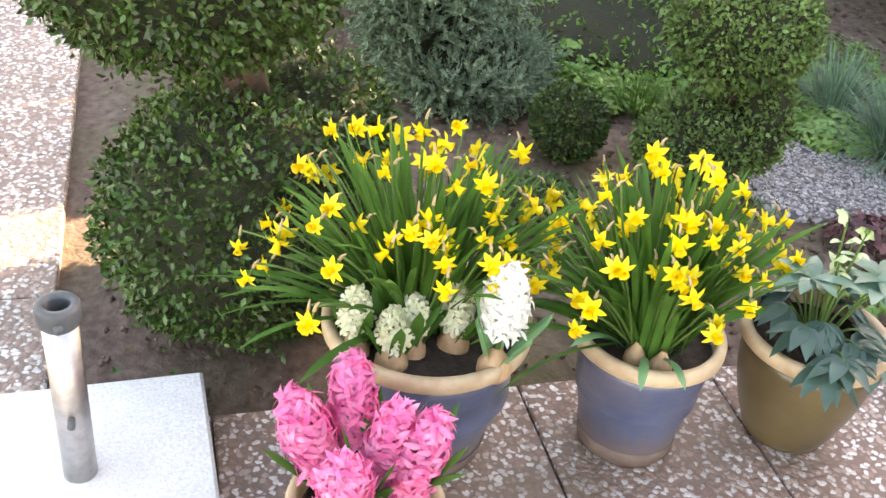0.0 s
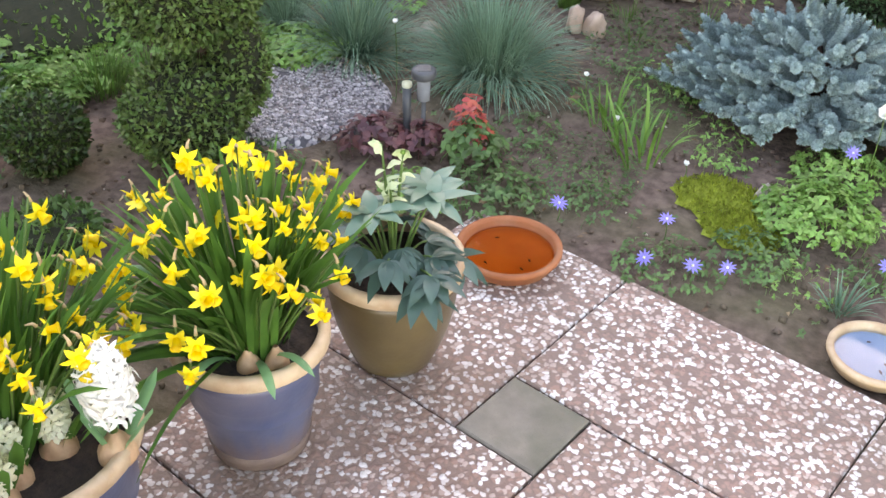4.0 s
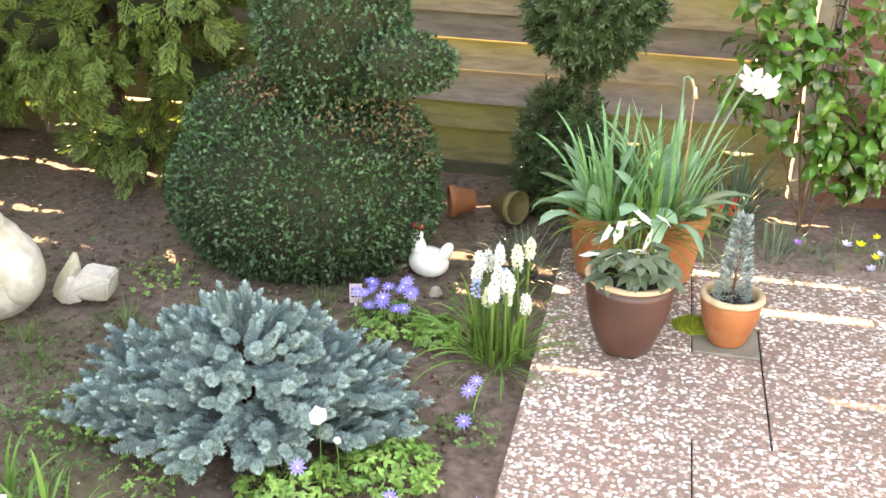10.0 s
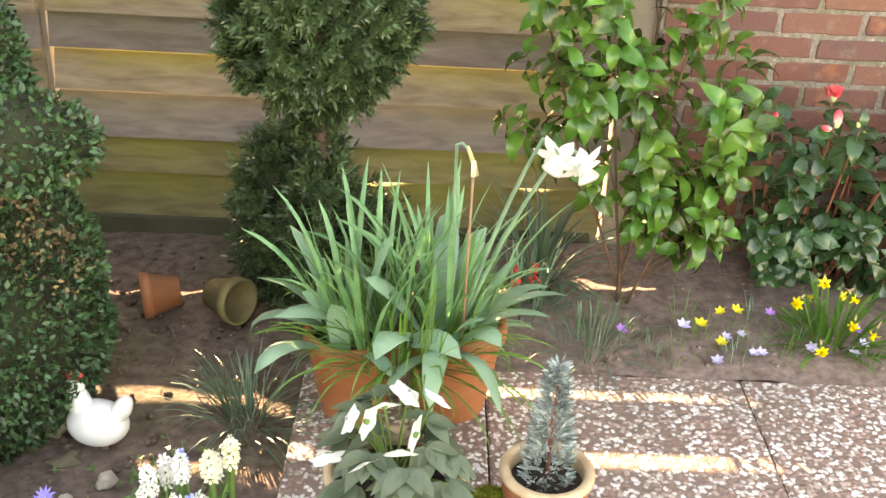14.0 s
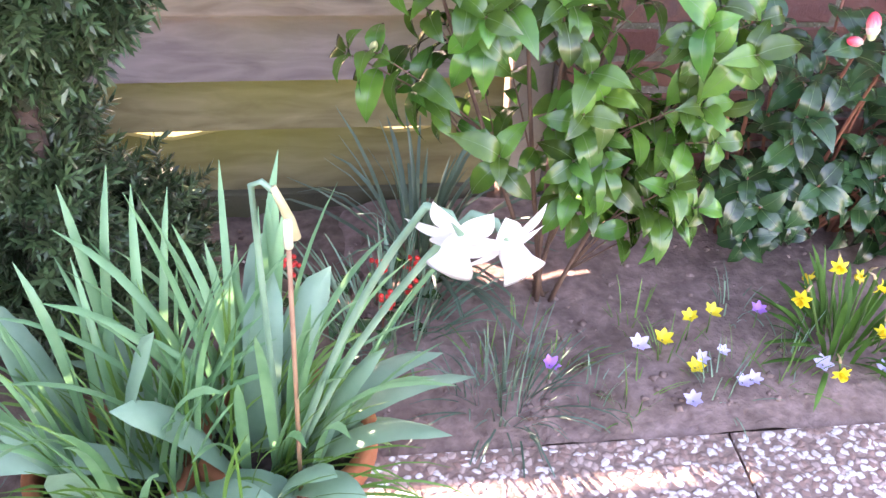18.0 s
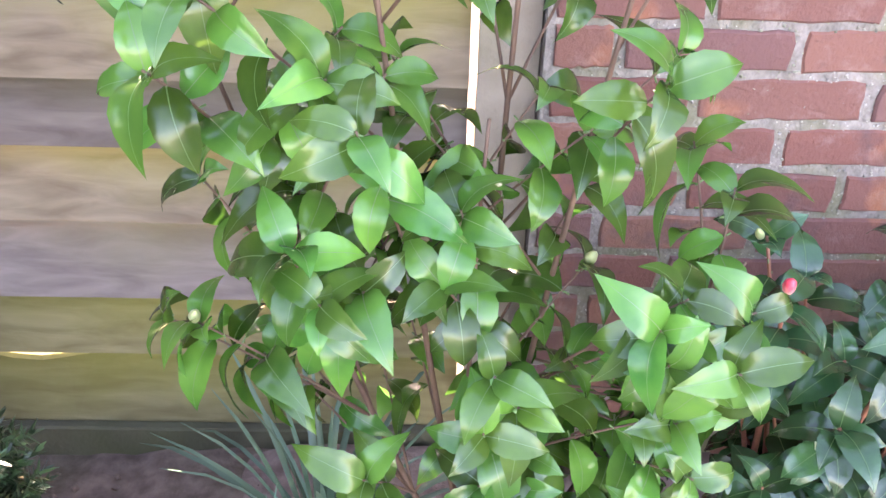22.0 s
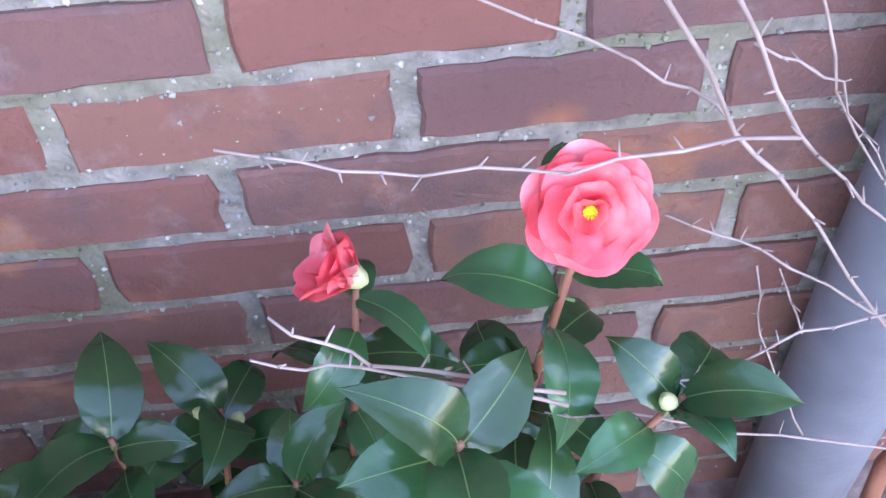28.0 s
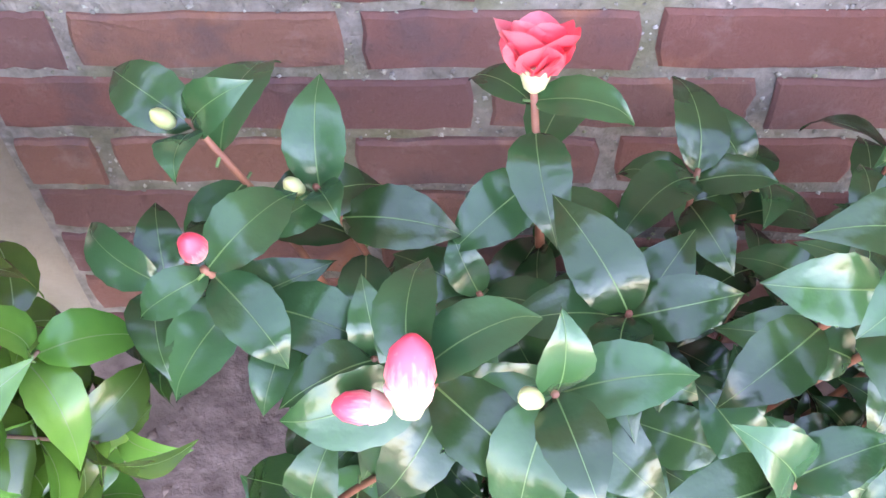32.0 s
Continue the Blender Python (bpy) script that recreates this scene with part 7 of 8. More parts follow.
for k, (x, y) in enumerate([(-1.25, 1.08), (-0.95, 1.45), (-1.15, 1.35), (-1.35, 1.2), (-0.65, 1.62), (-1.7, 1.45), (-0.95, 0.62)]):
    tuft("grass_tuft", x, y, 46, 0.075, LEAF_GRASS, "thin wild grass tuft on the soil", 1.2, 0.0025, 0.05, 330 + k, 0.8)
for k, (x, y, rad, n2) in enumerate([(-2.25, 0.1, 0.28, 520), (-2.5, 0.55, 0.3, 520), (-2.7, 0.15, 0.3, 520), (-2.35, -0.3, 0.22, 380), (-2.1, 0.75, 0.22, 300)]):
    herb("ground_cover", x, y, rad, n2, 0.020, LEAF_HERB, "soft green spreading plants in the far bed", 360 + k, 0.06, "ground cover")
herb("red_heuchera", -1.40, 0.05, 0.10, 90, 0.026, REDLEAF, "dark red-purple leafy heuchera beside gravel", 125, 0.075)
herb("red_heuchera", -1.30, 0.12, 0.07, 55, 0.024, REDLEAF, "dark red leafy heuchera near the lamp", 126, 0.07)
herb("red_shrublet", -1.17, 0.17, 0.08, 110, 0.026, LEAF_HERBD, "small green shrub with red young shoots", 127, 0.11)
herb("red_shoots", -1.19, 0.18, 0.055, 60, 0.022, REDTIP, "bright red young shoots on the small shrub", 128, 0.16)
# moss cushions
for k, (x, y, rx, ry) in enumerate([(-0.60, 0.44, 0.12, 0.10), (-0.50, 0.35, 0.10, 0.08), (0.42, 1.72, 0.06, 0.05)]):
    t = thing("moss_cushion", x, y, -0.014 if k != 2 else 0.0, "yellow-green soft moss cushion", "moss")
    r = np.random.default_rng(130 + k)
    n = 1500 if k < 2 else 700
    rr, a = np.sqrt(r.uniform(0, 1, n)), r.uniform(0, 6.3, n)
    pts = np.c_[rr * rx * np.cos(a), rr * ry * np.sin(a), 0.022 * (1 - rr ** 2) + r.uniform(-0.003, 0.004, n)]
    gg = Geo()
    mv = [(0, 0, 0.020)] + [(q * rx * math.cos(i * 0.3142) * (1 + 0.1 * math.sin(3 * i)), q * ry * math.sin(i * 0.3142) * (1 + 0.1 * math.sin(3 * i)), 0.020 * (1 - q * q) - 0.004 * q) for q in (0.35, 0.7, 1.0) for i in range(20)]
    mf = [(0, 1 + i, 1 + (i + 1) % 20) for i in range(20)] + [(1 + k2 * 20 + i, 21 + k2 * 20 + i, 21 + k2 * 20 + (i + 1) % 20, 1 + k2 * 20 + (i + 1) % 20) for k2 in range(2) for i in range(20)]
    gg.add(mv, mf)
    part("cushion", gg.mesh("cushion", [MOSS]), t)
    part("moss_tuft", bake("moss_tuft", ([(-0.2, 0, 0), (0.2, 0, 0), (0, 0.1, 1.0), (0, -0.2, 0), (0.05, 0.2, 0)], [(0, 1, 2), (3, 4, 2)]), poses(pts, np.tile([0, 0, 1.0], (n, 1)), r.uniform(0, 6, n), r.uniform(0.006, 0.013, n), 0.5, r), [MOSS]), t)


ANEM = star(0.019, 11, 0.0055, 0.15, 0.1, 1, 4, 3).mesh("flower_head", [VIOLET])
gg = Geo()
lathe(gg, [(0.003, 0.0), (0.003, 0.003), (0, 0.004)], 8)
ANC = gg.mesh("flower_centre", [CREAM])


def small_flower(name, x, y, z, face, me, label, category, group, scale=1.0, centre=ANC, stem_mat=STEM):
    t = thing(name, x, y, -0.02, label, category, group)
    gg = Geo()
    tube(gg, bent((0, 0, 0), (0, 0, z + 0.02), (0.006, 0.004, 0)), 0.0015, 0.0012, 5)
    part("stem", gg.mesh("stem", [stem_mat]), t)
    h = part("flower_head", me, t, m=frame_of(face, x * 40, scale, (0, 0, z + 0.02)))
    if centre:
        part("flower_centre", centre, h)
    return t


r = random.Random(140)
for x, y, z in [(-0.61, 0.18, 0.055), (-0.48, 0.07, 0.05), (-0.165, 0.35, 0.05), (-0.585, 0.05, 0.03), (-0.045, 0.49, 0.03), (-0.02, 0.54, 0.035), (-0.02, 0.73, 0.04), (-0.2, 0.71, 0.04), (-0.11, 1.2, 0.045), (-0.11, 1.04, 0.03), (-0.4, 0.71, 0.08), (-0.43, 0.14, 0.03),
                (-0.12, 1.16, 0.04), (-0.85, 0.10, 0.03), (-0.23, 0.68, 0.03)] + [(-0.43 + r.uniform(-0.075, 0.075), 1.53 + r.uniform(-0.06, 0.06), r.uniform(0.05, 0.12)) for _ in range(16)]:
    small_flower("anemone", x, y, z, (r.uniform(-0.2, 0.4), r.uniform(-0.7, -0.1), 0.8), ANEM, "violet-blue daisy-like anemone flower in the bed", "anemone", "violet anemones", r.uniform(0.85, 1.2))
PCUP = star(0.026, 6, 0.022, 0.9, -0.1, 1, 5, 7).mesh("flower_head", [WHITE])
small_flower("white_anemone", -0.36, 0.735, 0.19, (0.2, -0.5, 0.6), PCUP, "white cup-shaped anemone on a tall stem", "anemone", "white flowers", 1.2)
small_flower("white_anemone", -0.33, 0.76, 0.12, (0.3, -0.3, 0.8), PCUP, "small white anemone bud", "anemone", "white flowers", 0.55)
for x, y, z in [(-1.10, 0.57, 0.10), (-0.95, 0.50, 0.05), (-0.72, 0.47, 0.02), (-1.53, 0.27, 0.22)]:
    small_flower("white_crocus", x, y, z, (0.1, -0.2, 1), PCUP, "small white closed crocus bloom", "crocus", "white flowers", 0.5, None)
bulb_leaves("crocus_clump", -0.85, 0.47, -0.02, 24, 0.10, 0.19, 0.007, 0.012, LEAF_GRASS, "small clump of green bulb leaves in bare soil", 141, 0.65, 0.07, "bulb plant")
bulb_leaves("crocus_clump", -1.00, 0.545, -0.02, 18, 0.09, 0.18, 0.005, 0.008, LEAF_GRASS, "thin upright bulb leaves beside white crocuses", 142, 0.6, 0.05, "bulb plant")
CROC = {k: star(0.030, 6, 0.017, 0.75, 0.05, 1, 5, 9).mesh("flower_head", [m]) for k, m in (("p", PURPLE), ("y", YELLOW), ("l", LILAC))}
for x, y, z, k in [(0.75, 2.31, 0.045, "p"), (1.01, 2.39, 0.06, "y"), (1.05, 2.40, 0.06, "y"), (0.955, 2.36, 0.04, "y"), (1.0, 2.31, 0.02, "y"), (0.91, 2.35, 0.04, "l"), (1.05, 2.33, 0.035, "l"), (1.01, 2.32, 0.03, "l"), (1.07, 2.275, 0.015, "l"), (1.09, 2.28, 0.015, "l"),
                   (1.14, 2.41, 0.05, "p"), (1.31, 2.27, 0.03, "l"), (1.34, 2.30, 0.04, "l"), (0.98, 2.25, 0.005, "l"), (1.22, 2.30, 0.02, "l"), (1.33, 2.33, 0.06, "p")]:
    small_flower("crocus", x, y, z, (r.uniform(-0.3, 0.3), -0.3, 1), CROC[k], {"p": "open purple crocus in bare soil", "y": "golden yellow crocus in bare soil", "l": "pale lilac crocus fading on the soil"}[k], "crocus", "crocuses by the wall", r.uniform(0.5, 0.8), None)
for k, (x, y) in enumerate([(0.82, 2.28), (0.97, 2.36), (1.08, 2.32), (1.2, 2.36), (0.72, 2.42), (1.35, 2.28), (0.62, 2.30), (0.66, 2.36), (0.88, 2.26), (1.03, 2.27), (1.15, 2.29), (0.93, 2.44), (1.12, 2.46), (0.78, 2.36)]):
    tuft("crocus_leaves", x, y, 18, 0.10, LEAF_GRASS if k % 3 else LEAF_FESC, "thin green crocus leaves in bare soil", 1.0, 0.003, 0.025, 150 + k, 0.9, "crocus")
# muscari and white grape hyacinths by the slabs
bulb_leaves("muscari_clump", -0.095, 1.43, -0.02, 110, 0.16, 0.31, 0.003, 0.006, LEAF_GRASS, "arching green muscari leaves beside the slabs", 161, 1.35, 0.06)
gg = Geo()
lathe(gg, [(0.0, -0.003), (0.003, -0.002), (0.0036, 0.002), (0.0022, 0.005), (0, 0.0055)], 6)
BELL = (gg.v, gg.f)
for k in range(18):
    a, rr = k * 2.4, 0.085 * math.sqrt((k + 0.5) / 18)
    x, y = -0.095 + rr * math.cos(a) * 0.9, 1.45 + rr * math.sin(a)
    kind = (WHITE if k % 4 else CREAM) if k % 6 else MUSCARI
    hyacinth("grape_hyacinth", x, y, -0.015, 0.046, 0.0165, kind, "white grape hyacinth spike in the bed" if k % 6 else "pale blue grape hyacinth spike in the bed", 170 + k, 26, r.uniform(0.14, 0.29), 0, (r.uniform(-0.02, 0.02), r.uniform(-0.02, 0.02)), fl=BELL if k % 6 == 0 else floret(0.0095, 0.0055, 0.5, 2))
# red-berried plant behind the pots
rb = thing("skimmia", 0.46, 2.52, -0.02, "low plant with bright red berries in bare soil", "shrub")
for k in range(26):
    a = k * 2.4
    q = Vector((0.14 * math.sqrt(k / 26) * math.cos(a), 0.09 * math.sqrt(k / 26) * math.sin(a), r.uniform(0.02, 0.07)))
    part("leaf", r.choice(CDM), rb, m=aim(q, (math.cos(a), math.sin(a), 0.3), (0, 0, 1), 0.6))
bm = bmesh.new()
bmesh.ops.create_icosphere(bm, subdivisions=2, radius=0.0048)
BER = bpy.data.meshes.new("berry")
bm.to_mesh(BER)
bm.free()
BER.materials.append(BERRY)
BER.polygons.foreach_set("use_smooth", [True] * len(BER.polygons))
for cx, cy, cz in [(-0.115, 0.03, 0.105), (0.035, 0.015, 0.115), (0.09, 0.02, 0.11), (0.04, -0.075, 0.11), (-0.10, -0.03, 0.08), (0.09, -0.02, 0.085)]:
    for k in range(9):
        part("berry", BER, rb, m=pose(cx + r.uniform(-0.014, 0.014), cy + r.uniform(-0.012, 0.012), cz + r.uniform(-0.018, 0.016)))
    gg = Geo()
    tube(gg, [(cx * 0.8, cy * 0.8, 0), (cx, cy, cz)], 0.002, 0.0015, 5)
    part("stem", gg.mesh("stem", [TWIG]), rb)
tuft("grass_tuft", 0.50, 2.46, 90, 0.20, LEAF_FESC, "grey-green narrow leaves round red berries", 0.9, 0.006, 0.08, 165, 0.8)


# ---- figures: plain solid shapes ----
def ellipsoid(name, bs, materials, x, y, z, label, category, rz=0.0):
    """A plain figure in one mesh: (cx, cy, cz, rx, ry, rz, slot, tilt) each."""
    gg = Geo()
    for b in bs:
        bm = bmesh.new()
        bmesh.ops.create_icosphere(bm, subdivisions=3, radius=1.0)
        M = Matrix.Translation(b[:3]) @ Matrix.Rotation(radians(b[7] if len(b) > 7 else 0), 4, "Y") @ Matrix.Diagonal((*b[3:6], 1))
        gg.add([M @ v.co for v in bm.verts], [tuple(v.index for v in f.verts) for f in bm.faces], b[6])
        bm.free()
    ob = new(name, gg.mesh(name, materials))
    ob.matrix_basis = pose(x, y, z, 0, 0, rz)
    return tagged(ob, label, category)


ellipsoid("bird_statue", [(0, 0.005, 0.125, 0.155, 0.148, 0.145, 0), (0, -0.005, 0.195, 0.120, 0.115, 0.105, 0), (0, -0.022, 0.275, 0.076, 0.078, 0.066, 0), (-0.092, -0.018, 0.135, 0.068, 0.105, 0.098, 0, 10), (0.092, -0.018, 0.135, 0.068, 0.105, 0.098, 0, -10), (0, -0.092, 0.262, 0.046, 0.032, 0.016, 1), (0, -0.090, 0.250, 0.040, 0.026, 0.010, 1), (-0.058, -0.066, 0.292, 0.008, 0.008, 0.009, 2), (0.058, -0.066, 0.292, 0.008, 0.008, 0.009, 2)],
          [CERAMIC, BEAK, EYE], -1.545, 1.335, -0.022, "plump weathered white garden bird statue on soil", "statue", 18)
# small crouching bird: round breast, pointed crest, square-cut tail
bm = bmesh.new()
for solid in ([(-0.095, 0.03, 0.03), (-0.10, -0.03, 0.03), (-0.085, 0, 0.09), (-0.055, 0.045, 0.01), (-0.05, -0.055, 0.01), (0.01, 0.05, 0.03), (0.01, -0.055, 0.03), (-0.02, 0.035, 0.105), (-0.02, -0.04, 0.105)],
              [(-0.085, 0.016, 0.075), (-0.085, -0.020, 0.075), (-0.025, 0.014, 0.165), (-0.018, -0.012, 0.172), (-0.012, 0.02, 0.11), (-0.012, -0.022, 0.11), (-0.05, 0.03, 0.06), (-0.05, -0.03, 0.06)],
              [(-0.03, 0.05, 0.05), (-0.03, -0.055, 0.05), (0.0, 0.035, 0.118), (0.0, -0.04, 0.118), (0.085, 0.05, 0.10), (0.092, -0.05, 0.105), (0.075, 0.04, 0.03), (0.08, -0.045, 0.03), (-0.01, 0.0, 0.005)]):
    vs = [bm.verts.new(p) for p in solid]
    bmesh.ops.convex_hull(bm, input=vs)
bmesh.ops.bevel(bm, geom=bm.edges[:], offset=0.007, segments=2, affect="EDGES")
BIRD = bpy.data.meshes.new("bird_statue")
bm.to_mesh(BIRD)
bm.free()
BIRD.materials.append(CERAMIC)
small_bird = new("bird_statue", BIRD)
small_bird.matrix_basis = pose(-1.315, 1.455, -0.022, 0, 0, 5)
tagged(small_bird, "small weathered white bird statue with pointed crest", "statue")
ellipsoid("duckling_statue", [(0, 0, 0.075, 0.055, 0.06, 0.07, 0), (0, -0.005, 0.18, 0.055, 0.055, 0.055, 0), (0, -0.05, 0.165, 0.03, 0.02, 0.022, 1), (-0.025, -0.04, 0.195, 0.007, 0.007, 0.007, 2), (0.025, -0.04, 0.195, 0.007, 0.007, 0.007, 2), (-0.02, -0.02, 0.012, 0.02, 0.03, 0.014, 0), (0.025, -0.02, 0.012, 0.02, 0.03, 0.014, 0)],
          [CERAMIC, BEAK, EYE], -1.97, 0.97, -0.02, "small weathered grey-white duckling statue", "statue", 15)
ellipsoid("fish_figure", [(0.0, 0, 0.055, 0.095, 0.040, 0.045, 0, -8), (0.070, 0, 0.066, 0.045, 0.034, 0.034, 0), (0.108, 0, 0.072, 0.014, 0.022, 0.016, 0), (-0.098, 0, 0.085, 0.016, 0.012, 0.040, 0, 18), (-0.085, 0, 0.048, 0.022, 0.012, 0.022, 0), (-0.030, 0.0, 0.100, 0.042, 0.012, 0.020, 0, 14), (0.085, -0.031, 0.078, 0.007, 0.004, 0.007, 1), (-0.005, -0.038, 0.045, 0.030, 0.008, 0.016, 0, 25)],
          [CLAYORANGE, EYE], -1.785, 1.005, -0.02, "orange clay fish figure with raised tail in the bed", "figure", 12)
ellipsoid("hen_figure", [(0, 0, 0.05, 0.066, 0.050, 0.050, 0), (-0.034, 0, 0.092, 0.026, 0.024, 0.046, 0, -12), (-0.040, 0, 0.135, 0.020, 0.018, 0.020, 0), (0.056, 0, 0.092, 0.020, 0.022, 0.036, 0, 28), (-0.038, 0, 0.163, 0.021, 0.006, 0.013, 1), (-0.054, 0, 0.117, 0.006, 0.006, 0.011, 1), (-0.064, -0.002, 0.134, 0.009, 0.005, 0.004, 2), (-0.049, -0.016, 0.139, 0.003, 0.003, 0.003, 3)],
          [mat("glossy_white_ceramic", (0.80, 0.79, 0.75), (0.85, 0.84, 0.81), 20, 0.25, 0.05), REDPAINT, CLAYORANGE, EYE], -0.392, 1.895, -0.022, "white ceramic hen figure with a red comb", "figure", -8)


def rock(name, x, y, z, s, material, label, seed, squash=0.6, category="stone"):
    bm = bmesh.new()
    bmesh.ops.create_icosphere(bm, subdivisions=3, radius=1.0)
    gg = Geo()
    vs = []
    for v in bm.verts:
        d = 1 + 0.42 * noise.noise(v.co * 1.5 + Vector((seed * 3.1, 0, 0))) + 0.20 * noise.noise(v.co * 4 + Vector((0, seed, 0)))
        vs.append((v.co.x * s * d, v.co.y * s * 0.8 * d, (v.co.z * squash * d + squash * 0.6) * s))
    gg.add(vs, [tuple(v.index for v in f.verts) for f in bm.faces])
    bm.free()
    ob = new(name, gg.mesh(name, [material]))
    ob.matrix_basis = pose(x, y, z, 0, 0, seed * 57)
    return tagged(ob, label, category)


PEACH = mat("peach_stone", (0.40, 0.27, 0.19), (0.58, 0.43, 0.33), 18, 0.85, 0.5, 110)
rock("stone", -1.71, 0.61, -0.02, 0.055, STONE, "pale buff field stone between fescue tussocks", 1, 0.8)
rock("stone", -1.44, 1.02, -0.02, 0.034, PEACH, "upright pale orange stone", 2, 1.5)
rock("stone", -1.37, 1.03, -0.02, 0.036, PEACH, "upright pale orange stone beside another", 3, 1.4)
rock("stone", -0.34, 1.76, -0.02, 0.020, STONE, "small white stone before the hen", 4, 0.9)
rock("stone", -0.40, 1.70, -0.02, 0.016, STONE, "small white stone in the bed", 5, 0.9)
rock("stone", -0.50, 1.92, -0.02, 0.035, mat("brown_stone", (0.25, 0.18, 0.12), (0.36, 0.27, 0.19), 20, 0.85, 0.5), "brown stone beside the white hen", 6, 0.6)
rock("stone", -0.44, 1.82, -0.02, 0.030, PEDESTAL, "flat mossy stone before the hen", 7, 0.4)
rock("stone", -0.52, 0.52, -0.02, 0.030, STONE, "buff stone among green leaves", 8, 0.8)
rock("stone", -2.62, -0.15, -0.02, 0.07, STONE, "pale stone in the far bed", 9, 0.8)
tag = thing("plant_label", -0.535, 1.58, 0.02, "small printed plant label stuck in the soil", "plant label", rz=20)
gg = Geo()
box(gg, -0.004, 0.004, -0.0008, 0.0008, -0.06, 0.001, 0.0003)
part("stake", gg.mesh("stake", [WHITE], False), tag)
gg = Geo()
box(gg, -0.018, 0.018, -0.001, 0.001, 0.0, 0.06, 0.0004)
part("card", gg.mesh("card", [mat("label_card", (0.60, 0.40, 0.42), (0.75, 0.66, 0.66), 60, 0.5, 0.0)], False), tag)
gg = Geo()
for k in range(3):
    box(gg, -0.013, 0.013 - 0.006 * (k % 2), -0.0016, -0.0011, 0.018 + 0.012 * k, 0.023 + 0.012 * k, 0.0001)
part("print", gg.mesh("print", [REDLEAF], False), tag, "dark bars of print")

# lying terracotta pots by the fence
def lying_pot(x, y, r0, h, rz, tilt, label, material):
    t = thing("lying_pot", x, y, r0 - 0.02, label, "pot", "pots lying by the fence", rz)
    t.rotation_euler = Euler((radians(tilt), 0, radians(rz)))
    gg = Geo()
    lathe(gg, [(0, 0.002), (r0 * 0.62, 0.002), (r0 * 0.92, h * 0.75), (r0, h * 0.75), (r0, h), (r0 - 0.008, h), (r0 * 0.88, h * 0.75), (r0 * 0.55, 0.01), (0, 0.01)], 32)
    part("body", gg.mesh("body", [material]), t)
    return t


lying_pot(-0.345, 2.43, 0.058, 0.095, -70, 92, "terracotta pot lying on its side in soil", TERRA)
lying_pot(-0.262, 2.42, 0.060, 0.10, 55, 84, "mossy clay pot tipped over in soil", mat("mossy_clay", (0.17, 0.11, 0.05), (0.25, 0.17, 0.08), 14, 0.85, 0.4, c3=(0.14, 0.15, 0.05), c3amount=0.7))

# solar path lamp
lp = thing("solar_lamp", -1.325, 0.155, -0.02, "small steel solar lamp on a stake in the bed", "garden lamp")
gg = Geo()
tube(gg, [(0, 0, -0.04), (0, 0, 0.13)], 0.006, 0.006, 10)
part("stake", gg.mesh("stake", [DARKPL]), lp)
gg = Geo()
lathe(gg, [(0.008, 0.125), (0.017, 0.130), (0.018, 0.190), (0.016, 0.195), (0.0, 0.195)], 20)
part("lens", gg.mesh("lens", [LAMPGLASS]), lp, "frosted clear lens")
gg = Geo()
lathe(gg, [(0.017, 0.192), (0.030, 0.193), (0.032, 0.198), (0.032, 0.212), (0.028, 0.217), (0.0, 0.218)], 24)
part("cap", gg.mesh("cap", [DARKPL]), lp, "dark solar cap")
gg = Geo()
lathe(gg, [(0.024, 0.2175), (0.024, 0.2195), (0.0, 0.2195)], 4)
part("solar_cell", gg.mesh("solar_cell", [DARKPL], False), lp, "dark solar cell")

# short dark spike beside the lamp
sp2 = thing("garden_spike", -1.365, 0.135, -0.02, "short dark plastic spike with a pale top", "garden spike")
gg = Geo()
lathe(gg, [(0.0, -0.04), (0.007, 0.0), (0.011, 0.06), (0.012, 0.165), (0.0, 0.165)], 16)
part("body", gg.mesh("body", [DARKPL]), sp2)
gg = Geo()
lathe(gg, [(0.0125, 0.160), (0.014, 0.163), (0.013, 0.172), (0.0, 0.176)], 16)
part("cap", gg.mesh("cap", [CREAM]), sp2, "pale round cap")

# pedestal of stacked stone blocks with the lower part of a statue
ped = thing("stone_pedestal", -2.28, 1.60, -0.02, "square pedestal of stacked buff stone blocks", "pedestal", rz=-12)
for k in range(4):
    z0, h = 0.0 + k * 0.105, 0.10
    if k % 2 == 0:
        spans = [(-0.17, -0.03), (-0.025, 0.17)]
    else:
        spans = [(-0.175, 0.175)]
    for a, b in spans:
        gg = Geo()
        box(gg, a, b, -0.16, 0.16, z0, z0 + h, 0.006)
        part("stone_block", gg.mesh("stone_block", [PEDESTAL], False), ped)
gg = Geo()
box(gg, -0.20, 0.20, -0.19, 0.19, 0.42, 0.45, 0.006)
part("cap_slab", gg.mesh("cap_slab", [PEDESTAL], False), ped)
gg = Geo()
robe = [(0.175, 0.0), (0.180, 0.025), (0.150, 0.045), (0.128, 0.12), (0.112, 0.22), (0.118, 0.32), (0.128, 0.40), (0.112, 0.50), (0.098, 0.58), (0.118, 0.68), (0.110, 0.78), (0.055, 0.83), (0.05, 0.86), (0.075, 0.92), (0.07, 0.99), (0.0, 1.03)]
vs = []
for i in range(72):
    a = 2 * math.pi * i / 72
    for rad, z in robe:
        fold = 1 + (0.11 * math.sin(9 * a + 2.5 * math.sin(7 * z)) + 0.06 * math.sin(17 * a + 9 * z)) * (1 if 0.03 < z < 0.5 else 0.3)
        vs.append((rad * fold * math.cos(a), rad * 0.85 * fold * math.sin(a), z))
m = len(robe)
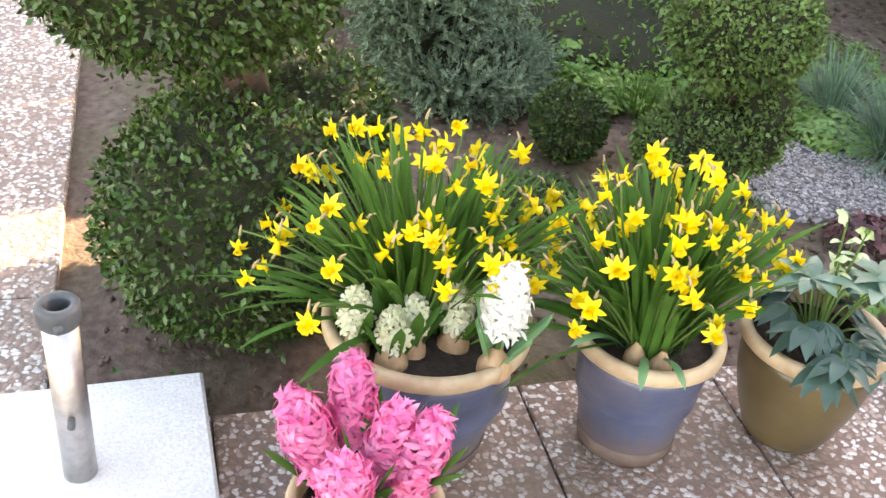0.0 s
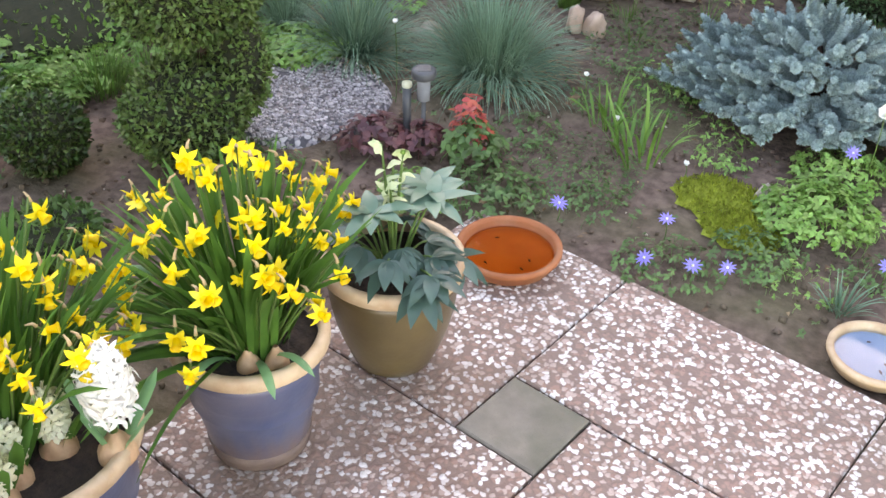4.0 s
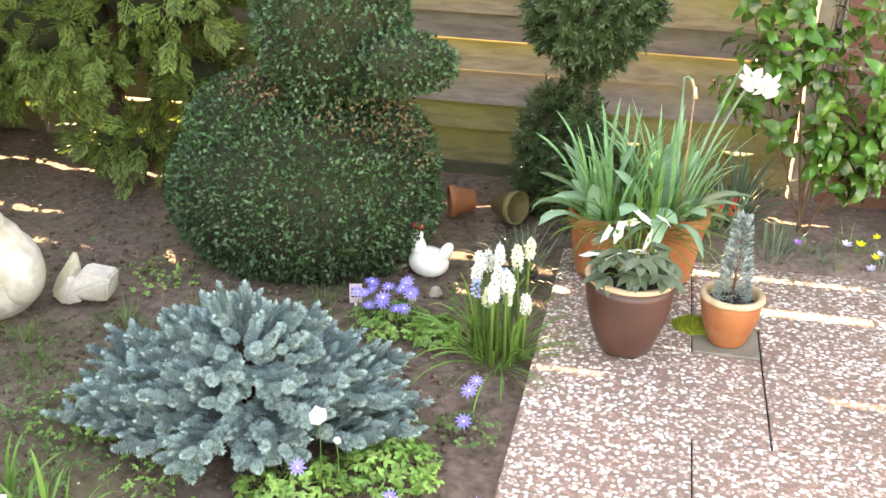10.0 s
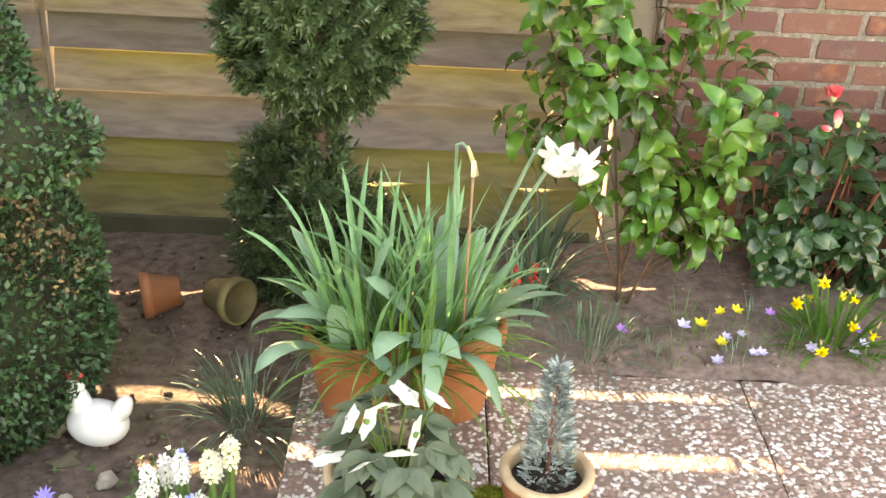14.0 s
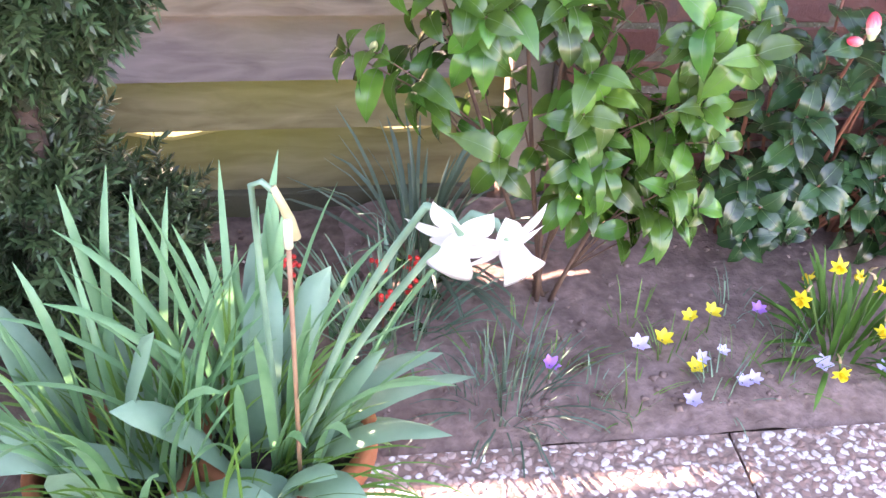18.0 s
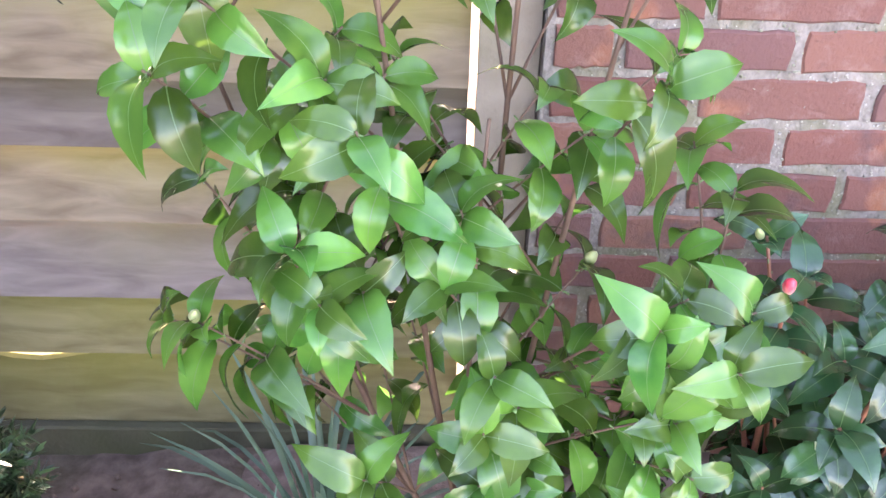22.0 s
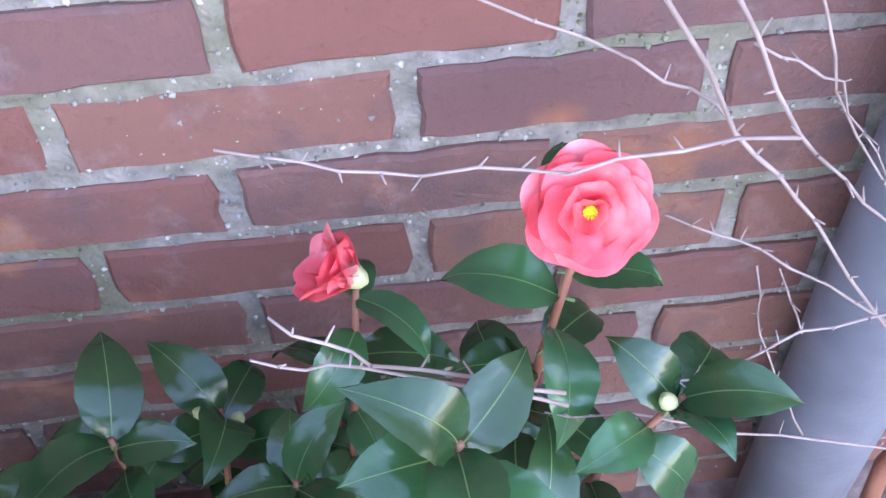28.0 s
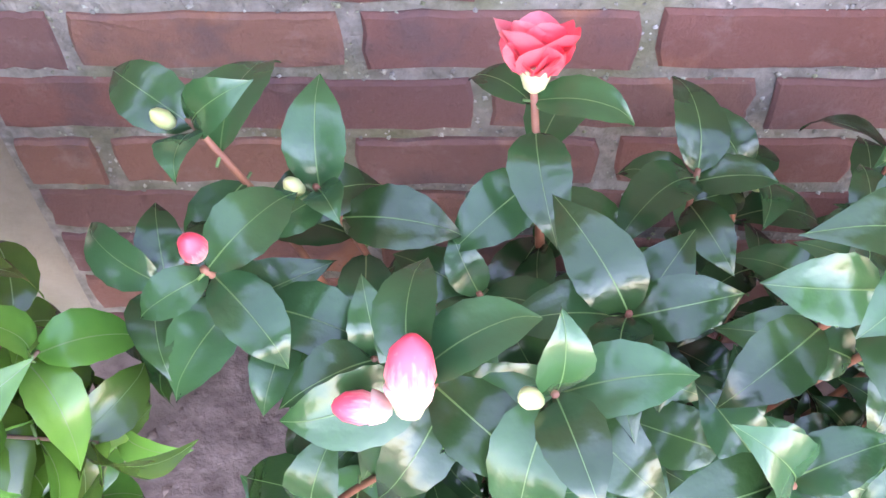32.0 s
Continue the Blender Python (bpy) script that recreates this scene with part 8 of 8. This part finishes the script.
gg.add(vs, [(i * m + j, ((i + 1) % 72) * m + j, ((i + 1) % 72) * m + j + 1, i * m + j + 1) for i in range(72) for j in range(m - 1)])
statue = new("garden_statue", gg.mesh("garden_statue", [mat("weathered_grey_stone", (0.20, 0.18, 0.15), (0.36, 0.325, 0.28), 14, 0.85, 0.6, 90, c3=(0.12, 0.11, 0.08), c3scale=6, c3amount=0.7)]))
statue.matrix_basis = pose(-2.31, 1.58, 0.43, 0, 3, -12)
tagged(statue, "pale weathered stone garden statue in a folded robe", "statue")

# thin rain of fallen needles and twigs under the conifers
TWIGS = ([(-0.03, 0, 0), (0.03, 0, 0), (0.02, 0.0, 1.0), (-0.02, 0.0, 1.0)], [(0, 1, 2, 3)])
n = 700
pts = np.c_[rng.uniform(-2.6, -0.1, n), rng.uniform(0.9, 2.7, n), np.full(n, -0.012)]
me = bake("fallen_needles", TWIGS, poses(pts, np.c_[rng.normal(size=(n, 2)), np.full(n, 0.12)], rng.uniform(0, 6, n), rng.uniform(0.012, 0.05, n)), [mat("dry_needles", (0.20, 0.12, 0.06), (0.36, 0.25, 0.15), 30, 0.9, 0.0, island=0.4)])
tagged(new("fallen_needles", me), "dry brown needles and twigs on the soil", "litter", kind="stuff")

# curled dead leaves and seedlings over the beds
n = 1700
p = in_beds(n)
me = bake("dead_leaves", leaf_form(1.0, 0.55, 0.5, 0.4, 3), poses(np.c_[p, np.full(n, -0.012)], np.tile([0, 0, 1.0], (n, 1)), rng.uniform(0, 6.3, n), rng.uniform(0.008, 0.024, n), 0.45, rng), [mat("dead_leaf_litter", (0.085, 0.045, 0.025), (0.27, 0.17, 0.10), 40, 0.85, 0.2, island=0.55)])
tagged(new("dead_leaves", me), "small curled brown dead leaves on the soil", "litter", kind="stuff")
gg = Geo()
for k in range(4):
    v, f = leaf_form(1.0, 0.5, 0.2, 0.2, 3)
    M = Matrix.Rotation(k * 1.6, 4, "Z") @ Matrix.Rotation(0.5, 4, "X")
    gg.add([M @ Vector(q) for q in v], f)
n = 1500
p = in_beds(n)
p = p[(p[:, 1] < 1.9) & (p[:, 0] < 0.0)]
n = len(p)
me = bake("seedlings", (gg.v, gg.f), poses(np.c_[p, np.full(n, -0.008)], np.tile([0, 0, 1.0], (n, 1)), rng.uniform(0, 6.3, n), rng.uniform(0.006, 0.015, n), 0.2, rng), [LEAF_HERBD], True)
tagged(new("seedlings", me), "tiny green seedlings scattered over bare soil", "weeds", kind="stuff")
for k, (x, y, rad) in enumerate([(-2.55, -0.35, 0.22), (-2.85, -0.25, 0.25), (-2.25, -0.45, 0.16), (-2.95, 0.2, 0.28), (-2.6, -0.7, 0.2), (-1.95, 0.3, 0.14)]):
    herb("ground_cover", x, y, rad, 420, 0.022, LEAF_HERB, "soft green spreading plants in the far bed", 460 + k, 0.07, "ground cover")
